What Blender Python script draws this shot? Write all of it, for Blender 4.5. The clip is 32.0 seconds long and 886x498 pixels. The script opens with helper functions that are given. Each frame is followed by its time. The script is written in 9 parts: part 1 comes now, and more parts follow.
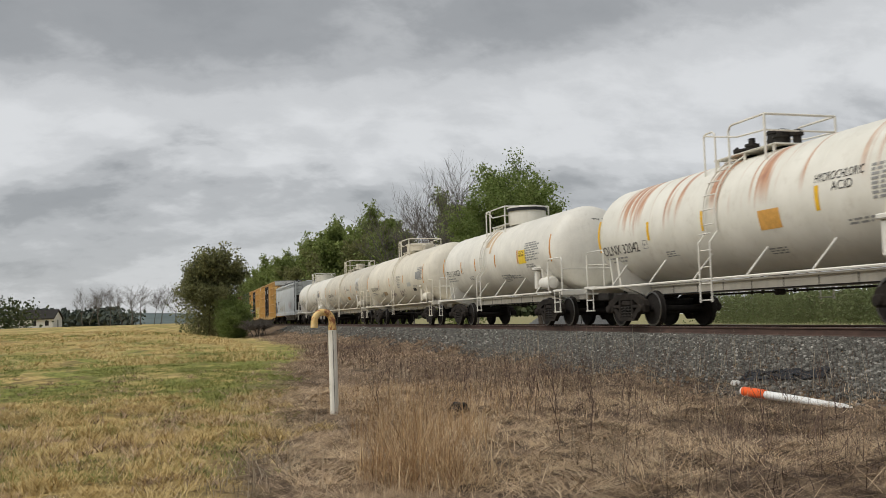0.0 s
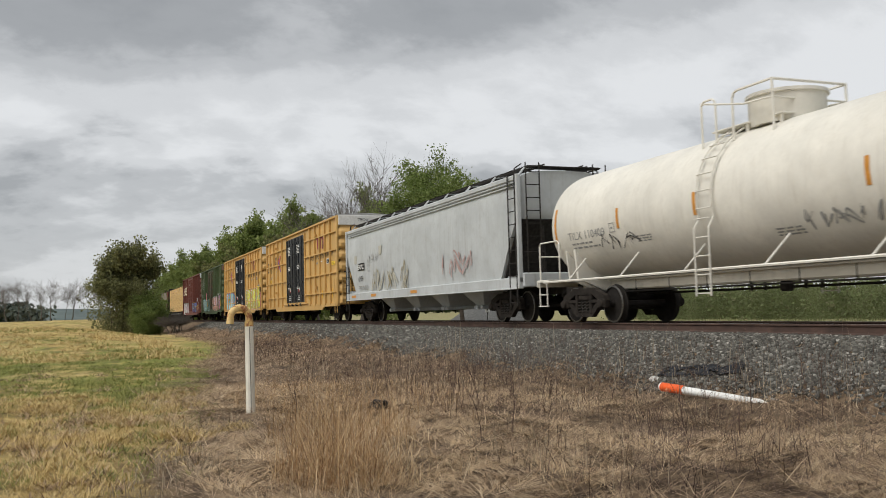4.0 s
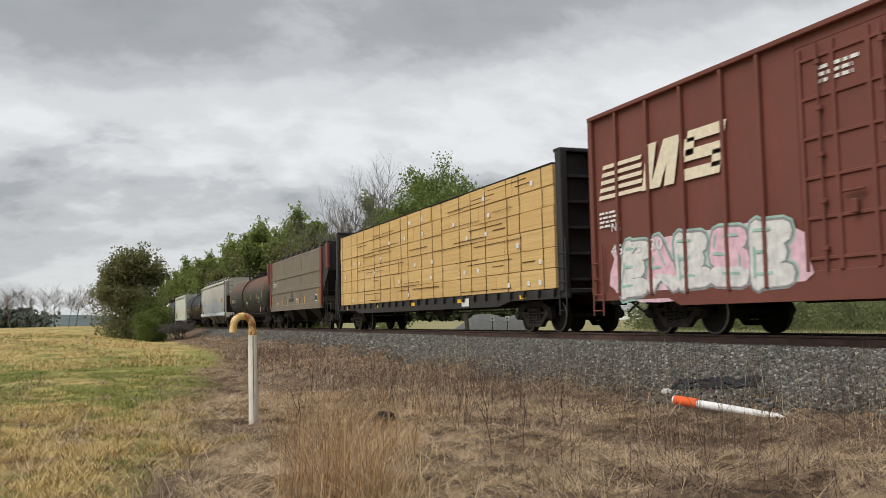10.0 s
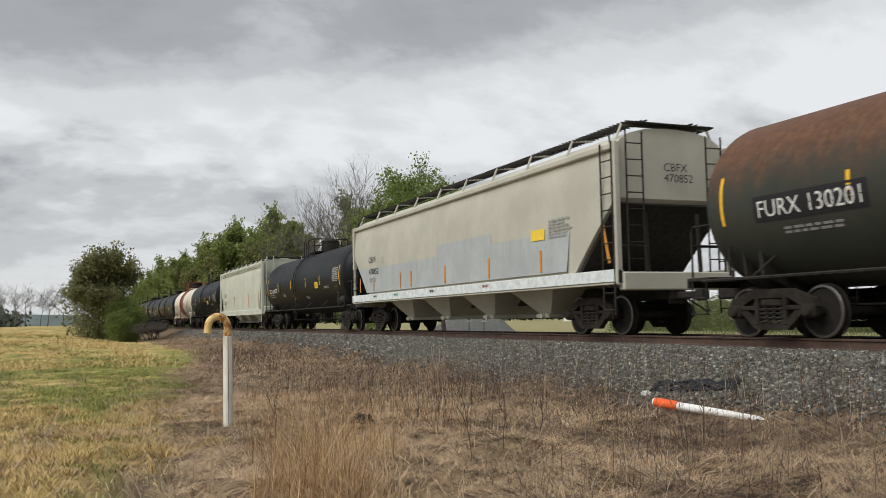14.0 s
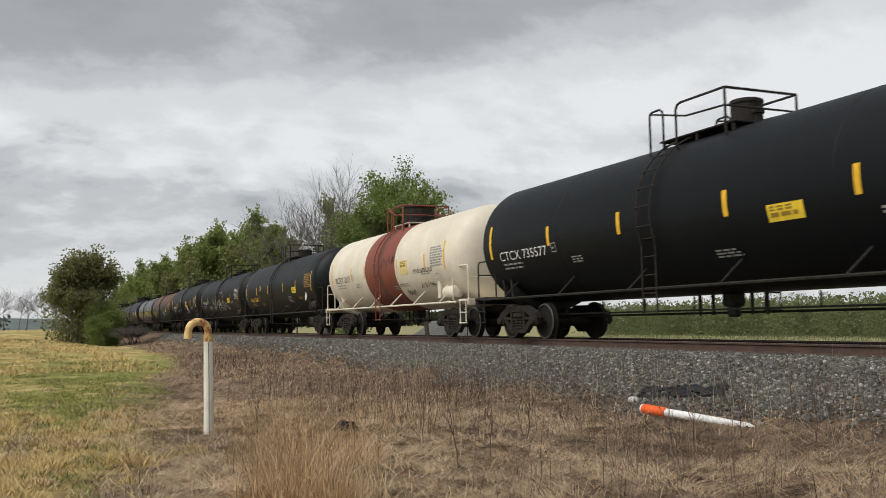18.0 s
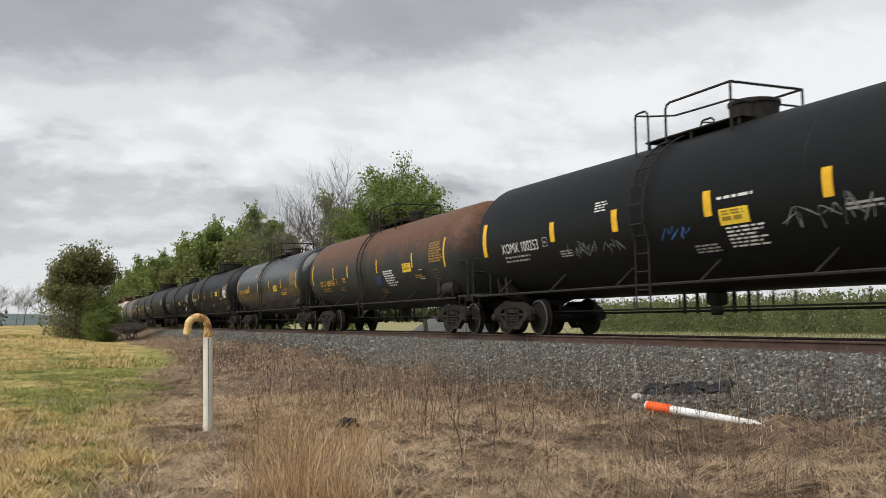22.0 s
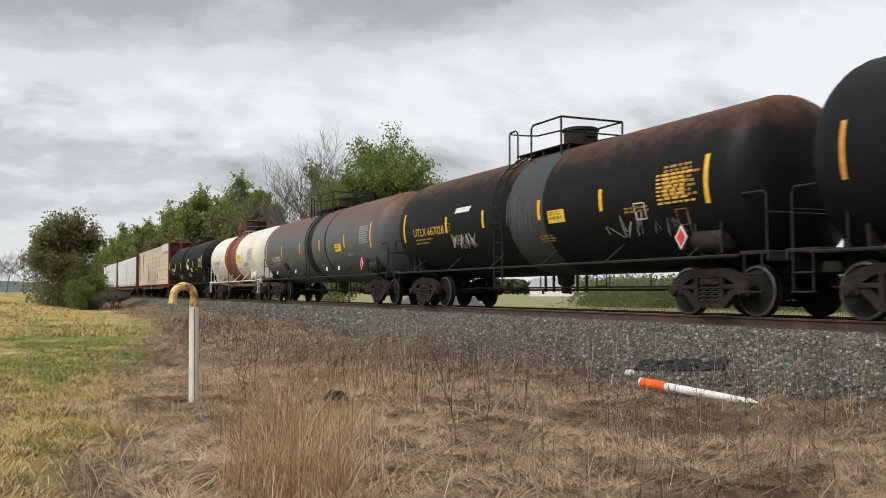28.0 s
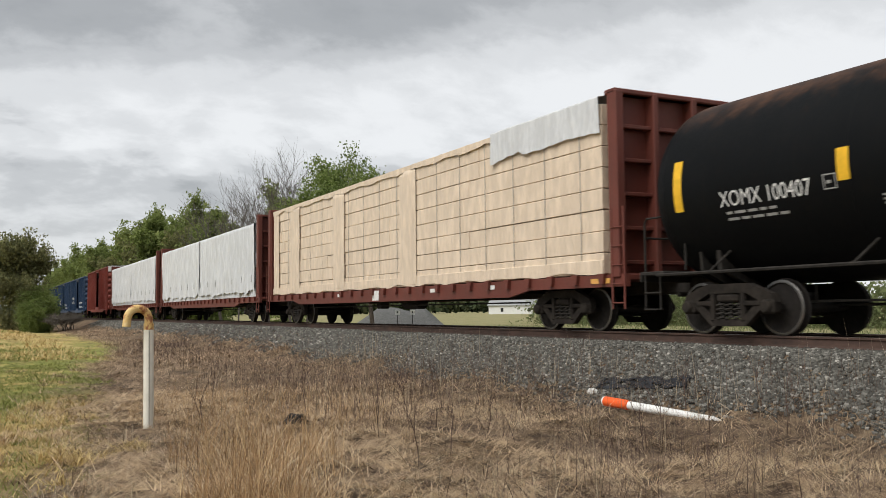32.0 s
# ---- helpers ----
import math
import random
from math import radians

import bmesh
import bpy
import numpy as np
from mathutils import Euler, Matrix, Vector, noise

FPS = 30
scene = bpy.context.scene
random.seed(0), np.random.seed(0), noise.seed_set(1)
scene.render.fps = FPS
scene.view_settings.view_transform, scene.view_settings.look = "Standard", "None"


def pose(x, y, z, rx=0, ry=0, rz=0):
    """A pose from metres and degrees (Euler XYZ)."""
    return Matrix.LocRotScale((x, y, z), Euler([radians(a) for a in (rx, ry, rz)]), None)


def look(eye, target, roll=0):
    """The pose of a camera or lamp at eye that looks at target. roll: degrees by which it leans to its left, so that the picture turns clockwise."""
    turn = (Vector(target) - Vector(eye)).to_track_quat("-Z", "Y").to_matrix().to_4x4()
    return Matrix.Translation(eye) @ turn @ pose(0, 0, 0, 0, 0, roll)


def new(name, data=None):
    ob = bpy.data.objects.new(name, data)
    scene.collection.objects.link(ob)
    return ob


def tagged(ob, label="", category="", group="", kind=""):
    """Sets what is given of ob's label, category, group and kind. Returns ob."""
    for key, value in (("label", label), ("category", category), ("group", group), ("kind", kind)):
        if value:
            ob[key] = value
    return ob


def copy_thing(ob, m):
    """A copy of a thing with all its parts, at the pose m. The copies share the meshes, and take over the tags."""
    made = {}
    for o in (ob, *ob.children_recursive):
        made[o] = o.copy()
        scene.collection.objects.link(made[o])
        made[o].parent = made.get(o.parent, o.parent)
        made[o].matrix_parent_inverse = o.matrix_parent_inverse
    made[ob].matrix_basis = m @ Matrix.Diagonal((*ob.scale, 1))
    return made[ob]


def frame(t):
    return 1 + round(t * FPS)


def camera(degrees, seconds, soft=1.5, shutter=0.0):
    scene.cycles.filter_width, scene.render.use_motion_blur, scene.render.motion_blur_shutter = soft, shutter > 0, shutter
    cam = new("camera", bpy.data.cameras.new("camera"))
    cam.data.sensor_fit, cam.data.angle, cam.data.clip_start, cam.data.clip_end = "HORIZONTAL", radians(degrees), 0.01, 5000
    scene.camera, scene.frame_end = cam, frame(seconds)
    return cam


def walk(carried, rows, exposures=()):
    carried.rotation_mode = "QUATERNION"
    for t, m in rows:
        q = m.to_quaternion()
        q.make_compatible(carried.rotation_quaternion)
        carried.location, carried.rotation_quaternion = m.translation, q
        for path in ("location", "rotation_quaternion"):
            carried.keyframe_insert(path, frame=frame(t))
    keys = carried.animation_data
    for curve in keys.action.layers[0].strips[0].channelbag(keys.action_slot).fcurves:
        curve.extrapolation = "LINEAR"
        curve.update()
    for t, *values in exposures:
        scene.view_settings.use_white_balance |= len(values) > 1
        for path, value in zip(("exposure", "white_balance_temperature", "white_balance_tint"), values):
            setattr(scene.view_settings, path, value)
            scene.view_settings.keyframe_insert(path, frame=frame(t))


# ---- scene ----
# Freight train on a straight track past a field, overcast spring day.
# x: across the track (track on the right), y: along the track, z = 0 on the rail heads.
XC = 12.31          # centre line of the track
SPEED = 16.69       # metres a second, towards -y
SLOW = 0.00185      # the train loses a little speed
cam = camera(52.4, 32.0, soft=0.8, shutter=0.12)
# t, x, y, z, yaw, pitch, roll
PATH = [
    (0.0, -0.236, -0.859, 0.419, -16.298, 4.248, 1.602),
    (0.5, -0.229, -0.836, 0.418, -16.704, 3.992, 1.612),
    (1.0, -0.22, -0.81, 0.416, -17.41, 4.029, 1.552),
    (1.5, -0.21, -0.779, 0.414, -18.267, 3.966, 1.522),
    (2.0, -0.2, -0.746, 0.413, -18.985, 3.771, 1.474),
    (2.5, -0.189, -0.716, 0.415, -19.607, 3.807, 1.456),
    (3.0, -0.177, -0.689, 0.417, -20.194, 3.957, 1.475),
    (3.5, -0.166, -0.663, 0.417, -20.787, 3.939, 1.452),
    (5.5, -0.126, -0.562, 0.417, -21.993, 3.808, 1.75),
    (6.0, -0.119, -0.536, 0.417, -22.072, 3.839, 1.643),
    (6.5, -0.117, -0.508, 0.417, -21.983, 3.744, 1.532),
    (7.0, -0.118, -0.479, 0.418, -21.799, 3.753, 1.404),
    (7.5, -0.117, -0.45, 0.422, -21.367, 3.944, 1.394),
    (8.0, -0.115, -0.421, 0.426, -20.945, 4.022, 1.279),
    (8.5, -0.112, -0.391, 0.429, -20.728, 4.052, 1.251),
    (9.0, -0.107, -0.36, 0.43, -20.705, 4.155, 1.116),
    (9.5, -0.101, -0.33, 0.433, -20.852, 4.385, 1.175),
    (10.0, -0.096, -0.301, 0.435, -21.027, 4.414, 1.174),
    (10.5, -0.093, -0.273, 0.437, -21.109, 4.249, 1.02),
    (11.0, -0.09, -0.248, 0.438, -21.124, 4.174, 1.056),
    (11.5, -0.088, -0.227, 0.44, -21.226, 4.36, 1.054),
    (12.0, -0.086, -0.208, 0.444, -21.675, 4.734, 1.109),
    (12.5, -0.084, -0.189, 0.446, -22.119, 4.854, 1.035),
    (13.0, -0.082, -0.168, 0.444, -22.298, 4.723, 1.1),
    (13.5, -0.079, -0.144, 0.441, -22.402, 4.471, 1.115),
    (14.0, -0.075, -0.118, 0.441, -22.556, 4.433, 1.015),
    (14.5, -0.07, -0.092, 0.442, -22.614, 4.517, 0.988),
    (15.0, -0.064, -0.067, 0.443, -22.55, 4.277, 0.875),
    (15.5, -0.058, -0.042, 0.446, -22.361, 3.999, 0.747),
    (17.5, -0.032, 0.068, 0.458, -23.067, 4.495, 1.125),
    (18.0, -0.028, 0.093, 0.461, -23.651, 4.664, 0.998),
    (18.5, -0.025, 0.116, 0.463, -24.145, 4.994, 1.095),
    (19.0, -0.023, 0.138, 0.463, -24.421, 5.058, 1.129),
    (19.5, -0.022, 0.159, 0.461, -24.51, 5.002, 0.965),
    (20.0, -0.02, 0.18, 0.461, -24.605, 4.821, 1.01),
    (20.5, -0.02, 0.198, 0.46, -24.771, 4.742, 1.022),
    (21.0, -0.022, 0.218, 0.457, -24.733, 4.693, 1.068),
    (21.5, -0.026, 0.243, 0.456, -24.426, 4.54, 1.081),
    (22.0, -0.031, 0.272, 0.457, -23.802, 4.423, 0.912),
    (22.5, -0.033, 0.302, 0.46, -23.314, 4.386, 0.65),
    (23.0, -0.032, 0.334, 0.461, -23.153, 4.383, 0.59),
    (23.5, -0.029, 0.365, 0.46, -23.136, 4.374, 0.674),
    (24.0, -0.025, 0.394, 0.457, -23.277, 4.332, 0.445),
    (24.5, -0.023, 0.421, 0.452, -23.553, 4.176, -0.048),
    (25.0, -0.02, 0.448, 0.448, -23.823, 3.709, -0.249),
    (25.5, -0.017, 0.476, 0.448, -23.754, 3.119, -0.301),
    (27.5, -0.002, 0.574, 0.447, -24.26, 2.444, -0.12),
    (28.0, 0.002, 0.592, 0.448, -24.722, 2.719, 0.075),
    (28.5, 0.007, 0.607, 0.451, -25.082, 2.973, 0.291),
    (29.0, 0.013, 0.624, 0.454, -25.461, 3.281, 0.559),
    (29.5, 0.018, 0.64, 0.458, -25.966, 3.6, 1.144),
    (30.0, 0.022, 0.657, 0.461, -26.691, 3.922, 1.367),
    (30.5, 0.024, 0.675, 0.464, -27.258, 3.983, 0.925),
    (31.0, 0.027, 0.696, 0.466, -27.275, 3.804, 0.804),
    (31.5, 0.028, 0.714, 0.467, -27.244, 3.724, 0.751),
    (32.0, 0.028, 0.731, 0.47, -27.327, 3.878, 0.609),
]
walk(cam, [(r[0], pose(r[1], r[2], r[3], 90 + r[5], r[6], r[4])) for r in PATH],
     exposures=[(0, -0.24), (2, -0.25), (3.5, -0.15), (6, -0.02), (9, 0.04), (11, -0.08), (12.5, -0.05), (14, -0.02), (15, -0.07), (17.5, -0.02), (19, -0.09), (20.5, 0.02), (22, 0.09), (25, 0.07), (28, 0.10), (30, 0.05), (32, 0.06)])

# ---- world and light ----
world = bpy.data.worlds.new("overcast")
scene.world = world
world.use_nodes = True


def sky_nodes():
    nt = world.node_tree
    nt.nodes.clear()
    N = nt.nodes.new

    def math_node(op, a, b=None, c=None, clamp=False):
        n = N("ShaderNodeMath")
        n.operation, n.use_clamp = op, clamp
        for k, v in enumerate((a, b, c)):
            if v is None:
                continue
            if isinstance(v, (int, float)):
                n.inputs[k].default_value = v
            else:
                nt.links.new(v, n.inputs[k])
        return n.outputs[0]

    tc = N("ShaderNodeTexCoord")
    sep = N("ShaderNodeSeparateXYZ")
    nt.links.new(tc.outputs["Generated"], sep.inputs[0])
    x, y, z = sep.outputs
    zz = math_node("ADD", math_node("MAXIMUM", z, 0.0), 0.42)
    # the cloud deck is a flat layer, so it is looked up on a plane above
    px, py = math_node("DIVIDE", x, zz), math_node("DIVIDE", y, zz)
    comb = N("ShaderNodeCombineXYZ")
    nt.links.new(px, comb.inputs[0])
    nt.links.new(py, comb.inputs[1])

    def noise_of(scale, detail, off, rough=0.55, dist=0.0):
        m = N("ShaderNodeMapping")
        m.inputs["Location"].default_value = off
        m.inputs["Rotation"].default_value = (0, 0, 0.55)
        m.inputs["Scale"].default_value = (1.0, 1.35, 1.0)
        nt.links.new(comb.outputs[0], m.inputs["Vector"])
        n = N("ShaderNodeTexNoise")
        n.inputs["Scale"].default_value, n.inputs["Detail"].default_value = scale, detail
        n.inputs["Roughness"].default_value, n.inputs["Distortion"].default_value = rough, dist
        nt.links.new(m.outputs[0], n.inputs["Vector"])
        return n.outputs["Fac"]

    big = noise_of(1.3, 2.5, (3.1, 0.4, 0.0), 0.45, 0.1)
    mid = noise_of(3.6, 5.0, (0.7, 5.2, 0.0), 0.52, 0.15)
    fine = noise_of(11.0, 6.0, (2.2, 1.7, 0.0), 0.6, 0.2)
    # the deck thins and thickens in wavy layers towards the horizon
    wave = math_node("ADD", math_node("MULTIPLY", math_node("SUBTRACT", big, 0.5), 0.16), math_node("MULTIPLY", math_node("SUBTRACT", mid, 0.5), 0.10))
    lift = math_node("MULTIPLY", math_node("SUBTRACT", x, 0.30), 0.06)
    level = math_node("MULTIPLY", math_node("SUBTRACT", math_node("ADD", z, wave), lift), 2.0, clamp=True)
    layer = N("ShaderNodeValToRGB")
    layer.color_ramp.interpolation = "B_SPLINE"
    le = layer.color_ramp.elements
    le[0].position, le[0].color = 0.0, (0.74, 0.74, 0.74, 1)
    le[1].position, le[1].color = 1.0, (0.56, 0.56, 0.56, 1)
    for q, c in ((0.10, 0.80), (0.19, 0.68), (0.27, 0.64), (0.34, 0.82), (0.42, 0.91), (0.50, 0.79), (0.58, 0.58), (0.75, 0.54)):
        k = le.new(q)
        k.color = (c, c, c, 1)
    nt.links.new(level, layer.inputs[0])
    grain = math_node("ADD", math_node("MULTIPLY", math_node("SUBTRACT", mid, 0.5), 0.55), math_node("MULTIPLY", math_node("SUBTRACT", fine, 0.5), 0.22))
    side = math_node("MULTIPLY", math_node("SUBTRACT", x, 0.30), 0.07)
    val = math_node("ADD", math_node("ADD", layer.outputs[0], grain), side)
    ramp = N("ShaderNodeValToRGB")
    ramp.color_ramp.interpolation = "EASE"
    e = ramp.color_ramp.elements
    e[0].position, e[0].color = 0.44, (0.36, 0.375, 0.39, 1)
    e[1].position, e[1].color = 0.90, (0.85, 0.865, 0.88, 1)
    for p, c in ((0.57, (0.41, 0.425, 0.44, 1)), (0.68, (0.56, 0.575, 0.59, 1)), (0.78, (0.72, 0.735, 0.75, 1))):
        k = e.new(p)
        k.color = c
    nt.links.new(val, ramp.inputs[0])
    clear = N("ShaderNodeTexSky")
    clear.sky_type, clear.sun_disc = "NISHITA", False
    clear.sun_elevation, clear.sun_rotation = radians(52), radians(200)
    scl = N("ShaderNodeMixRGB")
    scl.blend_type = "MULTIPLY"
    scl.inputs[0].default_value = 1.0
    scl.inputs[2].default_value = (0.1, 0.1, 0.1, 1)
    nt.links.new(clear.outputs[0], scl.inputs[1])
    mix = N("ShaderNodeMixRGB")
    mix.inputs[0].default_value = 0.94
    nt.links.new(scl.outputs[0], mix.inputs[1])
    nt.links.new(ramp.outputs[0], mix.inputs[2])
    bg = N("ShaderNodeBackground")
    bg.inputs["Strength"].default_value = 1.0
    nt.links.new(mix.outputs[0], bg.inputs["Color"])
    out = N("ShaderNodeOutputWorld")
    nt.links.new(bg.outputs[0], out.inputs["Surface"])


sky_nodes()
sun = new("sun", bpy.data.lights.new("sun", "SUN"))
sun.data.energy, sun.data.angle, sun.data.color = 3.1, radians(50), (1.0, 0.97, 0.92)
sun.matrix_world = look((-36, -8, 46), (0, 0, 0))

# ---- materials ----
MATS = {}


class Nodes:
    """A small helper that strings shader nodes together."""

    def __init__(self, name):
        self.m = bpy.data.materials.new(name)
        self.m.use_nodes = True
        self.t = self.m.node_tree
        self.bsdf = self.t.nodes["Principled BSDF"]

    def add(self, kind, **inputs):
        n = self.t.nodes.new(kind)
        for k, v in inputs.items():
            self.put(n.inputs[k], v)
        return n

    def put(self, socket, v):
        if isinstance(v, bpy.types.NodeSocket):
            self.t.links.new(v, socket)
        elif isinstance(v, tuple) and len(v) == 3 and socket.type == "RGBA":
            socket.default_value = (*v, 1)
        else:
            socket.default_value = v

    def coord(self, scale=(1, 1, 1), loc=(0, 0, 0), kind="Object"):
        c = self.t.nodes.new("ShaderNodeTexCoord")
        m = self.add("ShaderNodeMapping", Vector=c.outputs[kind], Scale=scale, Location=loc)
        return m.outputs[0]

    def noise(self, vec, scale, detail=4.0, rough=0.55):
        n = self.add("ShaderNodeTexNoise", Vector=vec, Scale=scale, Detail=detail, Roughness=rough)
        return n.outputs["Fac"]

    def math(self, op, a, b=0.0, clamp=False):
        n = self.t.nodes.new("ShaderNodeMath")
        n.operation, n.use_clamp = op, clamp
        self.put(n.inputs[0], a)
        self.put(n.inputs[1], b)
        return n.outputs[0]

    def step(self, v, lo, hi):
        n = self.t.nodes.new("ShaderNodeMapRange")
        n.interpolation_type = "SMOOTHSTEP"
        self.put(n.inputs["Value"], v)
        n.inputs["From Min"].default_value, n.inputs["From Max"].default_value = lo, hi
        return n.outputs[0]

    def mix(self, f, a, b, blend="MIX"):
        n = self.t.nodes.new("ShaderNodeMixRGB")
        n.blend_type = blend
        self.put(n.inputs[0], f)
        self.put(n.inputs[1], a)
        self.put(n.inputs[2], b)
        return n.outputs[0]

    def ramp(self, f, stops):
        n = self.t.nodes.new("ShaderNodeValToRGB")
        e = n.color_ramp.elements
        e[0].position, e[0].color = stops[0][0], (*stops[0][1], 1)
        e[1].position, e[1].color = stops[-1][0], (*stops[-1][1], 1)
        for p, c in stops[1:-1]:
            k = e.new(p)
            k.color = (*c, 1)
        self.put(n.inputs[0], f)
        return n.outputs[0]

    def bump(self, height, strength, distance=0.01):
        b = self.add("ShaderNodeBump", Height=height, Strength=strength, Distance=distance)
        self.t.links.new(b.outputs[0], self.bsdf.inputs["Normal"])

    def done(self, color, rough=0.6, metal=0.0, spec=None):
        self.put(self.bsdf.inputs["Base Color"], color)
        self.put(self.bsdf.inputs["Roughness"], rough)
        self.put(self.bsdf.inputs["Metallic"], metal)
        if spec is not None:
            self.put(self.bsdf.inputs["Specular IOR Level"], spec)
        return self.m


def shade(c, k):
    return tuple(v * k for v in c)


def paint(name, color, rough=0.5, grime=0.35, grime_color=(0.10, 0.085, 0.07), streak=0.3, rust=0.0, wear=0.0, spots=0.0, spec=0.35):
    """Weathered vehicle paint. streak: vertical runs of dirt; rust: rusty top of a shell; wear: rust blotches; spots: faded patches."""
    if name in MATS:
        return MATS[name]
    n = Nodes(name)
    info = n.t.nodes.new("ShaderNodeObjectInfo")
    v = n.coord()
    big = n.noise(v, 0.7, 5.0, 0.6)
    fine = n.noise(v, 14.0, 4.0, 0.65)
    run = n.noise(n.coord((5.0, 5.0, 0.35)), 1.6, 4.0, 0.6)
    base = n.mix(n.step(big, 0.30, 0.75), shade(color, 0.86), shade(color, 1.07))
    base = n.mix(n.math("MULTIPLY", n.step(fine, 0.35, 0.8), 0.18), base, shade(color, 0.72))
    if spots:
        base = n.mix(n.math("MULTIPLY", n.step(n.noise(v, 1.9, 2.0), 0.55, 0.66), spots), base, shade(color, 1.5))
    base = n.mix(n.math("MULTIPLY", n.step(run, 0.50, 0.80), streak), base, grime_color)
    base = n.mix(n.math("MULTIPLY", n.step(n.noise(v, 2.6, 6.0, 0.7), 0.46, 0.80), grime), base, grime_color)
    rc = n.ramp(n.noise(v, 7.0, 5.0, 0.7), [(0.25, (0.065, 0.032, 0.019)), (0.5, (0.135, 0.063, 0.035)), (0.8, (0.23, 0.115, 0.064))])
    if rust:
        sep = n.add("ShaderNodeSeparateXYZ", Vector=v)
        edge = n.math("ADD", sep.outputs[2], n.math("MULTIPLY", n.noise(n.coord((1.5, 1.5, 0.45)), 1.3, 5.0, 0.65), 1.5))
        base = n.mix(n.math("MULTIPLY", n.step(edge, rust + 0.35, rust + 1.45), 0.85), base, rc)
    if wear:
        base = n.mix(n.math("MULTIPLY", n.step(n.noise(v, 3.2, 7.0, 0.75), 0.72 - 0.3 * wear, 0.86 - 0.3 * wear), 0.85), base, rc)
    n.bump(n.math("ADD", n.noise(v, 1.4, 2.0), n.math("MULTIPLY", fine, 0.10)), 0.25, 0.03)
    r = n.math("ADD", rough - 0.08, n.math("MULTIPLY", fine, 0.22))
    MATS[name] = n.done(base, r, 0.0, spec)
    return MATS[name]


def plain(name, color, rough=0.6, metal=0.0, vary=0.2, scale=9.0, bump=0.15):
    if name in MATS:
        return MATS[name]
    n = Nodes(name)
    v = n.coord()
    f = n.noise(v, scale, 5.0, 0.6)
    c = n.mix(n.step(f, 0.28, 0.75), shade(color, 1 - vary), shade(color, 1 + vary))
    n.bump(f, bump, 0.01)
    MATS[name] = n.done(c, rough, metal, 0.3)
    return MATS[name]


def streaked_white(name):
    """White shell paint with orange rust runs from the top fittings."""
    n = Nodes(name)
    v = n.coord()
    sep = n.add("ShaderNodeSeparateXYZ", Vector=v)
    x, y, z = sep.outputs
    base = n.mix(n.step(n.noise(v, 0.8, 4.0), 0.3, 0.75), (0.70, 0.68, 0.60), (0.82, 0.80, 0.72))
    base = n.mix(n.math("MULTIPLY", n.step(n.noise(v, 3.0, 6.0, 0.7), 0.5, 0.85), 0.45), base, (0.42, 0.36, 0.27))
    runs = n.noise(n.coord((0.0, 2.6, 0.16)), 1.0, 3.0, 0.6)
    high = n.step(n.math("ADD", z, n.math("MULTIPLY", n.noise(n.coord((0, 3.1, 0)), 1.0, 2.0), 1.6)), 3.15, 3.85)
    mask = n.math("MULTIPLY", n.step(runs, 0.53, 0.63), high)
    col = n.ramp(n.noise(n.coord((4, 4, 0.8)), 2.0, 4.0), [(0.3, (0.33, 0.10, 0.035)), (0.6, (0.50, 0.22, 0.09)), (0.85, (0.62, 0.36, 0.17))])
    base = n.mix(n.math("MULTIPLY", mask, 0.85), base, col)
    n.bump(n.noise(v, 1.4, 2.0), 0.2, 0.03)
    return n.done(base, 0.45)


def steel_rail():
    n = Nodes("rail steel")
    v = n.coord((1, 0.4, 1))
    f = n.noise(v, 6.0, 6.0, 0.65)
    return n.done(n.ramp(f, [(0.25, (0.040, 0.026, 0.021)), (0.55, (0.085, 0.050, 0.038)), (0.85, (0.15, 0.092, 0.068))]), 0.85)


def island(name, stops, rough=0.8, translucent=0.0, spec=0.3):
    """Colour that differs from blade to blade, leaf to leaf or stone to stone."""
    n = Nodes(name)
    g = n.t.nodes.new("ShaderNodeNewGeometry")
    c = n.ramp(g.outputs["Random Per Island"], stops)
    big = n.noise(n.coord(), 0.5, 3.0)
    c = n.mix(n.math("MULTIPLY", n.step(big, 0.35, 0.7), 0.35), c, n.mix(0.5, c, (0.05, 0.04, 0.03)))
    m = n.done(c, rough, 0.0, spec)
    if translucent:
        tr = n.add("ShaderNodeBsdfTranslucent", Color=c)
        ms = n.add("ShaderNodeMixShader", Fac=translucent)
        n.t.links.new(n.bsdf.outputs[0], ms.inputs[1])
        n.t.links.new(tr.outputs[0], ms.inputs[2])
        n.t.links.new(ms.outputs[0], n.t.nodes["Material Output"].inputs["Surface"])
    return m


